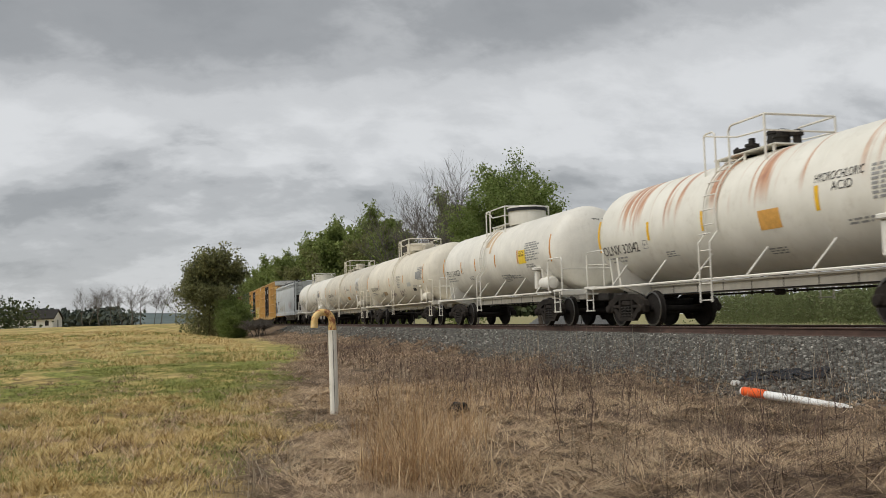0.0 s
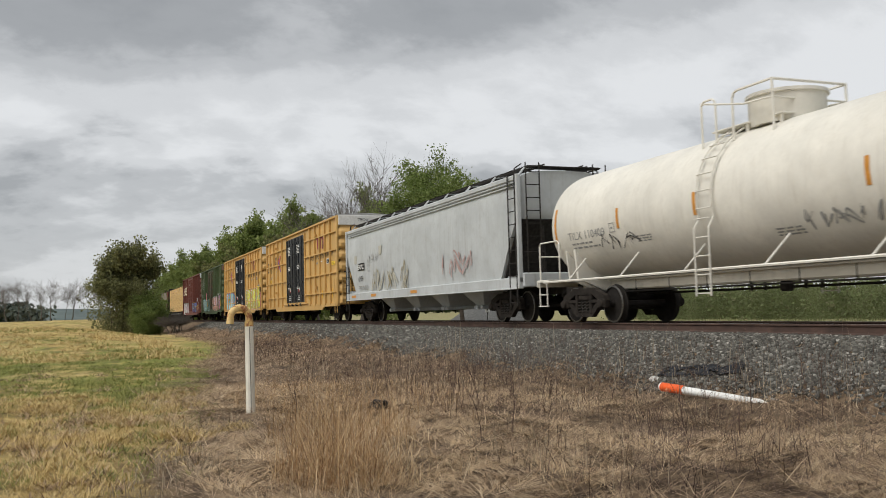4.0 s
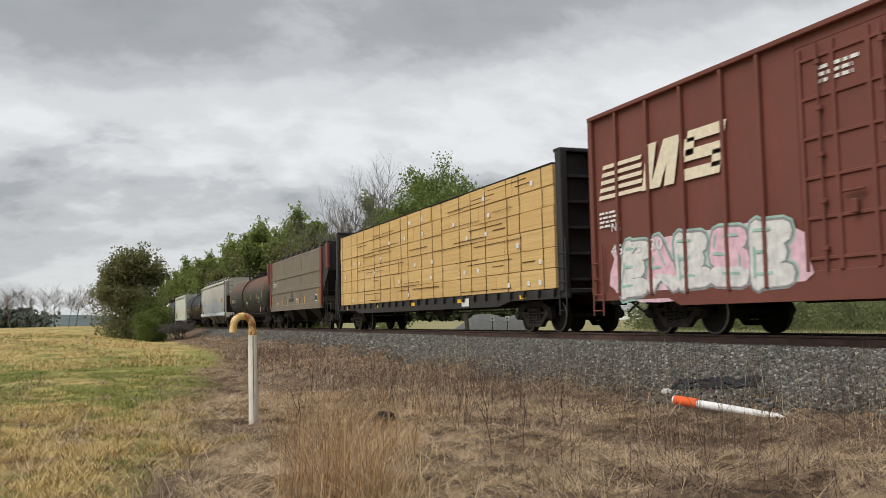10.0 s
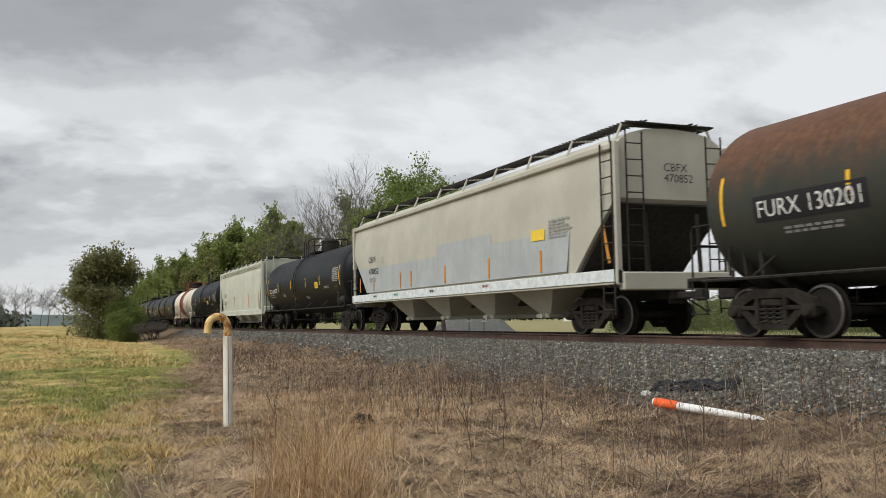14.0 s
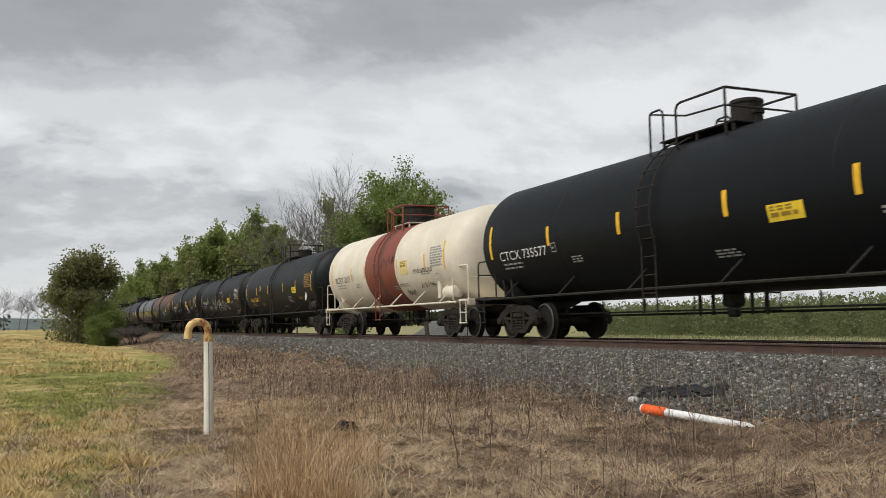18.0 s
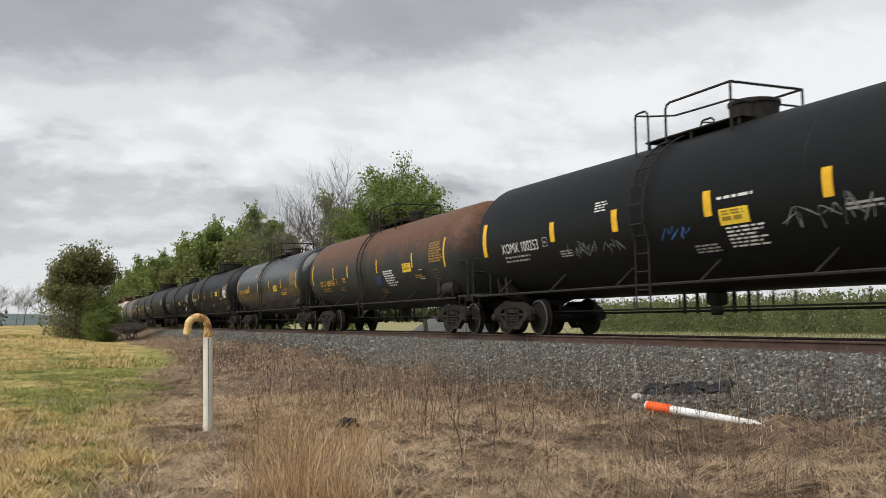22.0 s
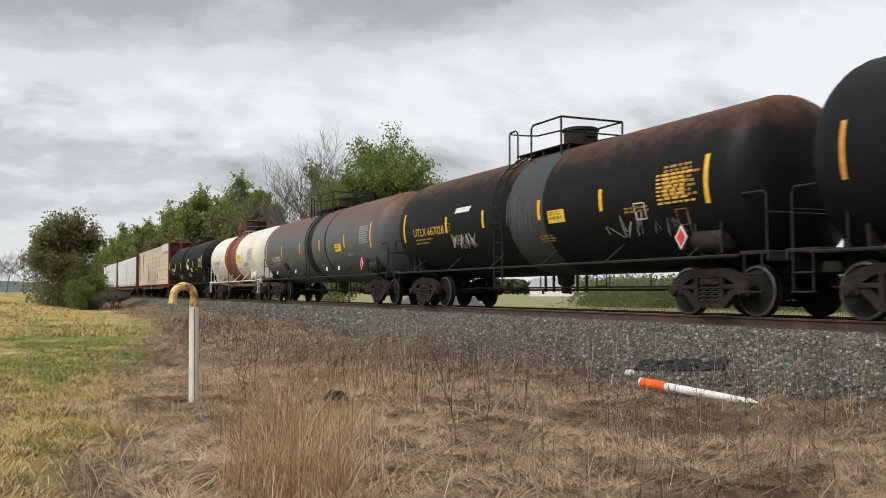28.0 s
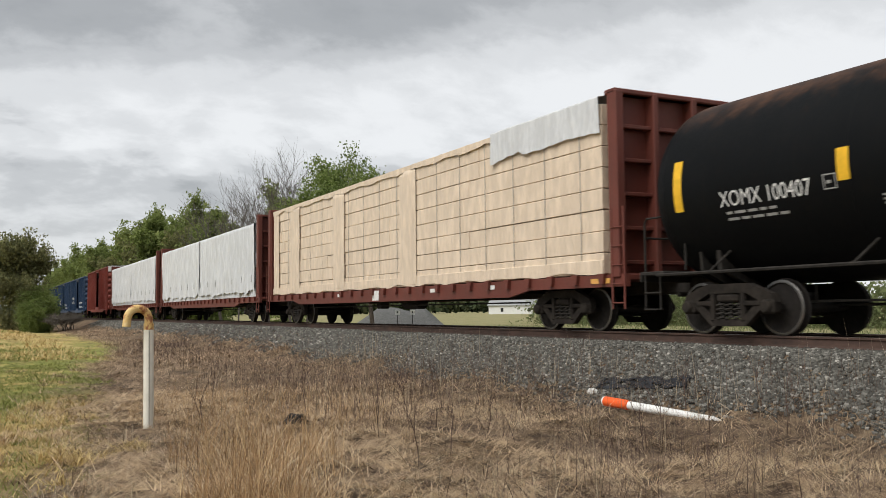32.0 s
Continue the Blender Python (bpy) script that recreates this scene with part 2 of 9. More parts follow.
def ground_material():
    """Mown field on the left, dead thatch along the track, dirt beyond it."""
    n = Nodes("ground soil and turf")
    v = n.coord()
    sep = n.add("ShaderNodeSeparateXYZ", Vector=v)
    x, y, z = sep.outputs
    wob = n.math("MULTIPLY", n.math("SUBTRACT", n.noise(v, 0.35, 5.0, 0.6), 0.5), 3.0)
    edge = n.math("SUBTRACT", n.math("ADD", x, wob), n.math("MINIMUM", n.math("ADD", -1.3, n.math("MULTIPLY", y, 0.152)), 6.4))
    patch = n.noise(n.coord((0.55, 0.22, 1)), 0.9, 5.0, 0.62)
    fine = n.noise(v, 9.0, 6.0, 0.7)
    row = n.math("ADD", y, n.math("MULTIPLY", n.math("SUBTRACT", n.noise(n.coord((0.25, 0.25, 1)), 1.0, 4.0, 0.6), 0.5), 13.0))
    straw = n.ramp(n.noise(v, 2.2, 6.0, 0.7), [(0.32, (0.13, 0.092, 0.045)), (0.43, (0.40, 0.285, 0.115)), (0.54, (0.66, 0.485, 0.20)), (0.75, (0.76, 0.58, 0.27))])
    green = n.ramp(n.noise(v, 3.1, 6.0, 0.7), [(0.32, (0.105, 0.118, 0.036)), (0.45, (0.205, 0.235, 0.058)), (0.57, (0.33, 0.335, 0.092)), (0.75, (0.54, 0.45, 0.165))])
    belt = n.math("MULTIPLY", n.step(row, 14.5, 19.5), n.math("SUBTRACT", 1.0, n.math("MULTIPLY", n.step(row, 44.0, 62.0), 0.75)))
    grass = n.mix(n.math("MULTIPLY", belt, n.step(patch, 0.38, 0.54)), straw, green)
    wide = n.noise(n.coord((0.30, 0.10, 1)), 0.6, 5.0, 0.65)
    grass = n.mix(n.math("MULTIPLY", n.math("MULTIPLY", n.step(wide, 0.48, 0.60), n.step(row, 12.0, 18.0)), 0.6), grass, n.mix(0.5, green, (0.29, 0.285, 0.095)))
    # broad dark mottling puts the shade of turf lumps into the colour
    lump = n.math("MULTIPLY", n.step(n.noise(n.coord((0.75, 0.30, 1)), 1.0, 5.0, 0.66), 0.52, 0.60), 0.62)
    grass = n.mix(lump, grass, (0.150, 0.128, 0.056))
    pale = n.math("MULTIPLY", n.step(n.noise(n.coord((0.5, 0.16, 1)), 0.8, 4.0, 0.6), 0.54, 0.64), 0.6)
    grass = n.mix(pale, grass, (0.62, 0.475, 0.215))
    # bare soil clods, darkened further to paint in the shade of rough turf
    clods_and_shade = n.math("MULTIPLY", n.step(n.noise(n.coord((1.0, 0.6, 1)), 1.7, 6.0, 0.72), 0.56, 0.66), 0.72)
    grass = n.mix(clods_and_shade, grass, (0.095, 0.068, 0.036))
    grass = n.mix(n.math("MULTIPLY", n.step(fine, 0.46, 0.72), 0.45), grass, (0.10, 0.078, 0.036))
    thatch = n.ramp(n.noise(v, 3.0, 7.0, 0.72), [(0.32, (0.034, 0.024, 0.017)), (0.46, (0.12, 0.084, 0.056)), (0.60, (0.29, 0.21, 0.135)), (0.78, (0.48, 0.36, 0.235))])
    thatch = n.mix(n.math("MULTIPLY", n.step(n.noise(v, 0.45, 3.0), 0.45, 0.65), 0.30), thatch, (0.085, 0.060, 0.046))
    c = n.mix(n.step(edge, -0.6, 0.8), grass, thatch)
    over = n.ramp(n.noise(v, 0.6, 5.0, 0.6), [(0.3, (0.22, 0.22, 0.095)), (0.55, (0.30, 0.27, 0.14)), (0.8, (0.36, 0.32, 0.19))])
    c = n.mix(n.step(x, 15.6, 16.8), c, over)
    n.bump(n.noise(v, 5.0, 8.0, 0.75), 1.0, 0.10)
    return n.done(c, 0.95, 0.0, 0.15)


M_WHITE = paint("white tank paint", (0.78, 0.755, 0.68), 0.42, 0.14, (0.36, 0.30, 0.22), 0.20)
M_CREAM = paint("cream tank paint", (0.74, 0.69, 0.58), 0.45, 0.20, (0.30, 0.25, 0.19), 0.25)
M_GREYCREAM = paint("grey cream tank paint", (0.63, 0.59, 0.50), 0.5, 0.45, (0.24, 0.21, 0.18), 0.35)
M_OLNX = streaked_white("rust streaked white tank paint")
M_BLACK = paint("black tank paint", (0.0048, 0.0068, 0.0090), 0.44, 0.35, (0.0085, 0.0090, 0.0092), 0.25, spec=0.20)
M_GLOSS = paint("gloss black tank paint", (0.0105, 0.0120, 0.0140), 0.26, 0.15, (0.018, 0.018, 0.017), 0.15, spec=0.45)
M_MATTE = paint("faded black tank paint", (0.0060, 0.0074, 0.0088), 0.46, 0.5, (0.012, 0.0120, 0.0115), 0.35, spec=0.20)
M_BLUEGREY = paint("blue grey tank paint", (0.105, 0.116, 0.119), 0.46, 0.3, (0.08, 0.076, 0.07), 0.3, rust=2.95, spec=0.3)
M_RUSTTANK = paint("rust topped black tank paint", (0.050, 0.055, 0.046), 0.46, 0.4, (0.062, 0.058, 0.046), 0.3, rust=2.75, spec=0.15)
M_RUSTTANK2 = paint("dark green grey tank paint with rusty top", (0.030, 0.035, 0.034), 0.48, 0.4, (0.055, 0.048, 0.04), 0.3, rust=2.6, spec=0.2)
M_RUSTTANK3 = paint("black tank paint with faint rust", (0.0080, 0.0088, 0.0094), 0.50, 0.4, (0.018, 0.0155, 0.0135), 0.3, rust=3.45, spec=0.15)
M_RUSTTANK4 = paint("black tank paint with brown bloom on top", (0.0042, 0.0050, 0.0058), 0.50, 0.4, (0.010, 0.0085, 0.0075), 0.3, rust=3.85, spec=0.10)
M_BAND = paint("brick red band paint", (0.24, 0.065, 0.042), 0.5, 0.25, (0.09, 0.05, 0.04), 0.3)
M_YELLOW = paint("boxcar yellow paint", (0.62, 0.385, 0.135), 0.5, 0.16, (0.34, 0.20, 0.08), 0.22)
M_YELLOWR = paint("boxcar yellow rib paint", (0.59, 0.365, 0.125), 0.5, 0.2, (0.32, 0.19, 0.08), 0.25)
M_DOOR = paint("black plug door paint", (0.020, 0.022, 0.025), 0.4, 0.25, (0.06, 0.055, 0.05), 0.2)
M_GREEN = paint("faded green boxcar paint", (0.084, 0.122, 0.056), 0.6, 0.4, (0.085, 0.048, 0.026), 0.65, wear=0.50)
M_NSBROWN = paint("oxide brown boxcar paint", (0.178, 0.059, 0.043), 0.55, 0.35, (0.095, 0.055, 0.043), 0.35)
M_RED = paint("red boxcar paint", (0.22, 0.045, 0.032), 0.55, 0.3, (0.08, 0.04, 0.03), 0.3)
M_BLUE = paint("dark blue boxcar paint", (0.020, 0.050, 0.11), 0.5, 0.3, (0.05, 0.05, 0.05), 0.3)
M_GREY = paint("light grey hopper paint", (0.52, 0.545, 0.55), 0.5, 0.28, (0.24, 0.22, 0.19), 0.35)
M_GREYTAN = paint("grey tan hopper paint", (0.50, 0.485, 0.415), 0.5, 0.15, (0.42, 0.38, 0.31), 0.2)
M_GREYGREEN = paint("pale green grey hopper paint", (0.56, 0.58, 0.50), 0.5, 0.22, (0.24, 0.24, 0.20), 0.3)
M_PATCHGREY = paint("grey repaint patch", (0.43, 0.46, 0.47), 0.5, 0.2, (0.22, 0.21, 0.19), 0.3)
M_TAUPE = paint("taupe hopper paint", (0.195, 0.165, 0.125), 0.55, 0.3, (0.09, 0.07, 0.055), 0.35)
M_REDPOST = paint("faded red post paint", (0.235, 0.062, 0.048), 0.55, 0.3, (0.12, 0.06, 0.05), 0.3)
M_BEAMBROWN = paint("oxide brown flat car paint", (0.15, 0.042, 0.030), 0.55, 0.35, (0.06, 0.04, 0.03), 0.35)
M_BEAMBLACK = paint("black flat car paint", (0.028, 0.026, 0.026), 0.5, 0.4, (0.06, 0.05, 0.045), 0.3)
M_UNDER = plain("sooty underframe", (0.026, 0.023, 0.020), 0.85, 0.0, 0.4)
M_TRUCK = plain("dusty cast steel", (0.026, 0.021, 0.017), 0.92, 0.0, 0.5, 6.0)
M_WHEEL = plain("rolled wheel steel", (0.018, 0.015, 0.013), 0.8, 0.0, 0.35)
M_TREAD = plain("polished tread steel", (0.22, 0.21, 0.20), 0.4, 1.0, 0.15)
M_SPRING = plain("dark spring steel", (0.04, 0.035, 0.03), 0.7)
M_YTAPE = plain("yellow reflective tape", (0.80, 0.47, 0.03), 0.45, 0.0, 0.12)
M_OTAPE = plain("orange reflective tape", (0.60, 0.27, 0.05), 0.45, 0.0, 0.15)
M_YLABEL = plain("yellow label", (0.85, 0.60, 0.05), 0.45, 0.0, 0.08)
M_OLABEL = plain("faded orange label", (0.70, 0.38, 0.10), 0.5, 0.0, 0.12)
M_WSTEN = plain("white stencil paint", (0.72, 0.72, 0.70), 0.6, 0.0, 0.12)
M_KSTEN = plain("black stencil paint", (0.018, 0.018, 0.020), 0.6, 0.0, 0.2)
M_YSTEN = plain("yellow stencil paint", (0.72, 0.42, 0.06), 0.6, 0.0, 0.12)
M_GSTEN = plain("grey stencil paint", (0.30, 0.30, 0.29), 0.6, 0.0, 0.2)
M_REDLBL = plain("red placard", (0.60, 0.05, 0.04), 0.5, 0.0, 0.1)
M_WDIM = plain("dull white stencil paint", (0.36, 0.36, 0.35), 0.6, 0.0, 0.2)
M_YDIM = plain("dull yellow stencil paint", (0.34, 0.20, 0.05), 0.6, 0.0, 0.2)
M_YFADE = plain("faded yellow label", (0.74, 0.60, 0.25), 0.5, 0.0, 0.12)
M_BANDDIRT = paint("dirty brick red paint", (0.17, 0.075, 0.052), 0.55, 0.5, (0.10, 0.07, 0.05), 0.5)
M_DATAGREY = plain("pale grey panel", (0.50, 0.50, 0.47), 0.6, 0.0, 0.1)
M_MAROON = plain("maroon logo paint", (0.26, 0.045, 0.055), 0.55, 0.0, 0.15)
M_LOGOBLUE = plain("blue logo paint", (0.06, 0.11, 0.38), 0.55, 0.0, 0.15)
M_LOGORED = plain("red logo paint", (0.60, 0.11, 0.08), 0.55, 0.0, 0.15)
M_CREAMLOGO = plain("cream logo paint", (0.74, 0.66, 0.50), 0.6, 0.0, 0.1)
M_RAIL = steel_rail()
M_RAILTOP = plain("bright rail head", (0.38, 0.33, 0.29), 0.35, 0.8, 0.15)
M_TIE = plain("creosoted tie", (0.045, 0.033, 0.025), 0.9, 0.0, 0.4, 12.0)
M_GROUND = ground_material()

# ---- building helpers ----
class G:
    """A growing mesh: boxes with chamfered edges, bars, tubes, lathes and extruded outlines."""

    def __init__(self):
        self.v, self.f = [], []

    def add(self, vs, fs):
        o = len(self.v)
        self.v += [tuple(p) for p in vs]
        self.f += [tuple(i + o for i in q) for q in fs]
        return self

    def box(self, c, s, ch=None):
        cx, cy, cz = c
        a, b, d = s[0] / 2, s[1] / 2, s[2] / 2
        e = min(0.012 if ch is None else ch, a * 0.45, b * 0.45, d * 0.45)
        vs, idx = [], {}
        for sx in (-1, 1):
            for sy in (-1, 1):
                for sz in (-1, 1):
                    for k in range(3):
                        p = [sx * (a - (e if k != 0 else 0)), sy * (b - (e if k != 1 else 0)), sz * (d - (e if k != 2 else 0))]
                        idx[sx, sy, sz, k] = len(vs)
                        vs.append((cx + p[0], cy + p[1], cz + p[2]))
        fs = []
        for s1 in (-1, 1):
            fs.append([idx[s1, y, z, 0] for y, z in ((-1, -1), (1, -1), (1, 1), (-1, 1))][:: s1])
            fs.append([idx[x, s1, z, 1] for x, z in ((-1, -1), (-1, 1), (1, 1), (1, -1))][:: s1])
            fs.append([idx[x, y, s1, 2] for x, y in ((-1, -1), (1, -1), (1, 1), (-1, 1))][:: s1])
            for s2 in (-1, 1):
                q = [idx[s1, s2, -1, 0], idx[s1, s2, -1, 1], idx[s1, s2, 1, 1], idx[s1, s2, 1, 0]]
                fs.append(q[:: -s1 * s2])
                q = [idx[s1, -1, s2, 0], idx[s1, -1, s2, 2], idx[s1, 1, s2, 2], idx[s1, 1, s2, 0]]
                fs.append(q[:: s1 * s2])
                q = [idx[-1, s1, s2, 1], idx[-1, s1, s2, 2], idx[1, s1, s2, 2], idx[1, s1, s2, 1]]
                fs.append(q[:: -s1 * s2])
                for s3 in (-1, 1):
                    q = [idx[s1, s2, s3, 0], idx[s1, s2, s3, 1], idx[s1, s2, s3, 2]]
                    fs.append(q[:: s1 * s2 * s3])
        return self.add(vs, fs)

    def tube(self, path, r, n=8, close=True):
        pts = [Vector(p) for p in path]
        rings, up = [], None
        for i, p in enumerate(pts):
            d = (pts[min(i + 1, len(pts) - 1)] - pts[max(i - 1, 0)]).normalized()
            if up is None:
                up = d.orthogonal().normalized()
            up = (up - d * up.dot(d)).normalized()
            w = d.cross(up)
            rr = r[i] if isinstance(r, (list, tuple)) else r
            rings.append([p + (up * math.cos(k * math.tau / n) + w * math.sin(k * math.tau / n)) * rr for k in range(n)])
        vs = [q for ring in rings for q in ring]
        fs = [(i * n + k, i * n + (k + 1) % n, (i + 1) * n + (k + 1) % n, (i + 1) * n + k) for i in range(len(rings) - 1) for k in range(n)]
        if close:
            fs += [tuple(range(n))[::-1], tuple(range((len(rings) - 1) * n, len(rings) * n))]
        return self.add(vs, fs)

    def lathe(self, prof, axis="y", n=24, c=(0, 0, 0)):
        """prof: (along, radius) pairs round an axis through c."""
        vs, fs = [], []
        for a, r in prof:
            for k in range(n):
                u, w = r * math.cos(k * math.tau / n), r * math.sin(k * math.tau / n)
                p = {"y": (u, a, w), "x": (a, u, w), "z": (u, w, a)}[axis]
                vs.append((p[0] + c[0], p[1] + c[1], p[2] + c[2]))
        m = len(prof)
        fs = [(i * n + k, i * n + (k + 1) % n, (i + 1) * n + (k + 1) % n, (i + 1) * n + k) for i in range(m - 1) for k in range(n)]
        fs += [tuple(range(n))[::-1], tuple(range((m - 1) * n, m * n))]
        return self.add(vs, fs)

    def slab(self, outline, lo, hi, axis="x"):
        """An outline extruded along an axis; outline in the other two coordinates, in order."""
        n = len(outline)

        def p(u, w, t):
            return {"x": (t, u, w), "y": (u, t, w), "z": (u, w, t)}[axis]

        vs = [p(u, w, lo) for u, w in outline] + [p(u, w, hi) for u, w in outline]
        fs = [tuple(range(n))[::-1], tuple(range(n, 2 * n))] + [(k, (k + 1) % n, n + (k + 1) % n, n + k) for k in range(n)]
        return self.add(vs, fs)


def link_mesh(name, verts, faces, material, parent=None, label="", smooth=False):
    me = bpy.data.meshes.new(name)
    me.from_pydata(verts, [], faces)
    me.materials.append(material)
    if smooth:
        me.polygons.foreach_set("use_smooth", [True] * len(me.polygons))
    me.update()
    return hang(name, me, parent, label)


def hang(name, me, parent=None, label="", at=None):
    ob = new(name, me)
    if parent is not None:
        ob.parent = parent
    if at is not None:
        ob.matrix_parent_inverse = at
    if label:
        ob["label"] = label
    return ob


def fix(me):
    bm = bmesh.new()
    bm.from_mesh(me)
    bmesh.ops.recalc_face_normals(bm, faces=bm.faces)
    bm.to_mesh(me)
    bm.free()


def part(name, g, material, parent, label="", smooth=False, sharp=35):
    ob = link_mesh(name, g.v, g.f, material, parent, label)
    fix(ob.data)
    if smooth:
        ob.data.polygons.foreach_set("use_smooth", [True] * len(ob.data.polygons))
        ob.data.set_sharp_from_angle(angle=radians(sharp))
    return ob


# flat lettering on a side wall or wrapped round a shell
class Wall:
    def __init__(self, w):
        self.w = w

    def at(self, y, z, off):
        return (-self.w - off, y, z)


class Shell:
    def __init__(self, r, zc, ref):
        self.r, self.zc, self.ref = r, zc, ref + 0.14

    def arg(self, z):
        """The height to give at() for a true height z."""
        return self.ref + self.r * math.asin(max(-0.99, min(0.99, (z - self.zc) / self.r)))

    def at(self, y, z, off):
        a = (z - self.ref) / self.r
        return (-(self.r + off) * math.cos(a), y, self.zc + (self.r + off) * math.sin(a))


class EndWall:
    """The leading end: u runs to the right as one faces it."""

    def __init__(self, y):
        self.y = y

    def at(self, u, z, off):
        return (-u, self.y - off, z)


GLYPHS = {}


def glyphs(s):
    if s not in GLYPHS:
        cu = bpy.data.curves.new("lettering", "FONT")
        cu.body, cu.resolution_u = s, 3
        ob = bpy.data.objects.new("lettering", cu)
        me = bpy.data.meshes.new_from_object(ob)
        v = np.array([p.co[:2] for p in me.vertices])
        f = [tuple(p.vertices) for p in me.polygons]
        v[:, 0] -= v[:, 0].min()
        v /= max(v[:, 1].max(), 1e-6)
        GLYPHS[s] = (v, f)
        bpy.data.objects.remove(ob)
        bpy.data.curves.remove(cu)
        bpy.data.meshes.remove(me)
    return GLYPHS[s]


def lettering(car, surf, s, y, z, h, material, width=None, off=0.008, name="lettering"):
    """s starts at y (its left end as read) and stands on z, h high."""
    v, f = glyphs(s)
    kx = h if width is None else width / v[:, 0].max()
    pts = [surf.at(y - a * kx, z + b * h, off) for a, b in v]
    return link_mesh(name, pts, f, material, car)


def decal(car, surf, y0, y1, z0, z1, material, name, label="", off=0.006, slant=0.0, nz=6):
    vs, fs = [], []
    for i in range(nz + 1):
        t = i / nz
        z = z0 + (z1 - z0) * t
        vs += [surf.at(y0 + slant * t, z, off), surf.at(y1 + slant * t, z, off)]
        if i:
            k = 2 * i
            fs.append((k - 2, k - 1, k + 1, k))
    return link_mesh(name, vs, fs, material, car, label)


def bars(car, surf, y, z, w, lines, material, h=0.045, gap=0.03, seed=1, off=0.007, name="stencil_line"):
    """Small stencilled lines too small to read: rows of short bars."""
    rnd = random.Random(seed)
    vs, fs = [], []
    for i in range(lines):
        u, end = 0.0, w * rnd.uniform(0.7, 1.0)
        zz = z - i * (h + gap)
        while u < end:
            n = min(rnd.uniform(0.08, 0.24), end - u)
            o = len(vs)
            vs += [surf.at(y - u, zz, off), surf.at(y - u - n, zz, off), surf.at(y - u - n, zz + h, off), surf.at(y - u, zz + h, off)]
            fs.append((o, o + 1, o + 2, o + 3))
            u += n + 0.05
    return tagged(link_mesh(name, vs, fs, material, car), kind="stuff")


def frame_decal(car, surf, y, z, s, material, t=0.02, name="stencil_frame"):
    vs, fs = [], []
    for a0, a1, b0, b1 in ((0, s, 0, t), (0, s, s - t, s), (0, t, t, s - t), (s - t, s, t, s - t)):
        o = len(vs)
        vs += [surf.at(y - a0, z + b0, 0.007), surf.at(y - a1, z + b0, 0.007), surf.at(y - a1, z + b1, 0.007), surf.at(y - a0, z + b1, 0.007)]
        fs.append((o, o + 1, o + 2, o + 3))
    return link_mesh(name, vs, fs, material, car)


def spray(name, c):
    return plain(name, c, 0.6, 0.0, 0.18, 5.0)


def tag_line(car, surf, y, z, w, h, material, seed=1, t=0.03, name="graffiti_tag"):
    """A scrawled tag: a row of looping spray strokes, no words."""
    rnd = random.Random(seed)
    cells = max(int(w / h * 1.5), 2)
    vs, fs = [], []
    for c in range(cells):
        u0, cw = w * c / cells, w / cells * 1.25
        pts = [(u0 + cw * rnd.uniform(0, 0.3), h * rnd.uniform(0.0, 0.3))]
        for k in range(rnd.randint(3, 6)):
            pts.append((u0 + cw * rnd.random(), h * (rnd.uniform(0.55, 1.0) if k % 2 == 0 else rnd.uniform(0.0, 0.5))))
        fine = []
        for i in range(len(pts) - 1):
            p0, p1, p2, p3 = pts[max(i - 1, 0)], pts[i], pts[i + 1], pts[min(i + 2, len(pts) - 1)]
            for k in range(6):
                s = k / 6
                fine.append(tuple(0.5 * (2 * p1[j] + (p2[j] - p0[j]) * s + (2 * p0[j] - 5 * p1[j] + 4 * p2[j] - p3[j]) * s * s + (3 * p1[j] - p0[j] - 3 * p2[j] + p3[j]) * s ** 3) for j in (0, 1)))
        for i, (u, b) in enumerate(fine):
            q, o = fine[min(i + 1, len(fine) - 1)], fine[max(i - 1, 0)]
            dx, dy = q[0] - o[0], q[1] - o[1]
            d = math.hypot(dx, dy) or 1.0
            tt = 0.7 * t * (0.6 + 0.4 * math.sin(i * 0.7 + c))
            nx, ny = -dy / d * tt, dx / d * tt
            off = 0.010 + 0.0004 * (i % 7)
            vs += [surf.at(y - u - nx, z + b + ny, off), surf.at(y - u + nx, z + b - ny, off)]
            if i:
                k = len(vs)
                fs.append((k - 4, k - 3, k - 1, k - 2))
    return link_mesh(name, vs, fs, material, car)


STROKES = (
    ((0.05, 0, 0.05, 1), (0.05, 0.95, 0.75, 0.75), (0.75, 0.75, 0.1, 0.5), (0.1, 0.5, 0.85, 0.0)),
    ((0.1, 0, 0.45, 1), (0.45, 1, 0.85, 0), (0.2, 0.35, 0.75, 0.35)),
    ((0.8, 0.9, 0.2, 0.95), (0.2, 0.95, 0.1, 0.55), (0.1, 0.55, 0.8, 0.45), (0.8, 0.45, 0.75, 0.05), (0.75, 0.05, 0.05, 0.1)),
    ((0.1, 0, 0.1, 1), (0.1, 0.95, 0.8, 0.05), (0.8, 0, 0.8, 1)),
    ((0.1, 0.1, 0.1, 0.9), (0.1, 0.92, 0.75, 0.9), (0.75, 0.9, 0.8, 0.1), (0.8, 0.08, 0.1, 0.1)),
    ((0.1, 0, 0.15, 1), (0.15, 0.95, 0.8, 0.92), (0.12, 0.5, 0.65, 0.52), (0.1, 0.05, 0.8, 0.08)),
    ((0.0, 0.95, 0.9, 0.95), (0.45, 0.95, 0.4, 0.0)))


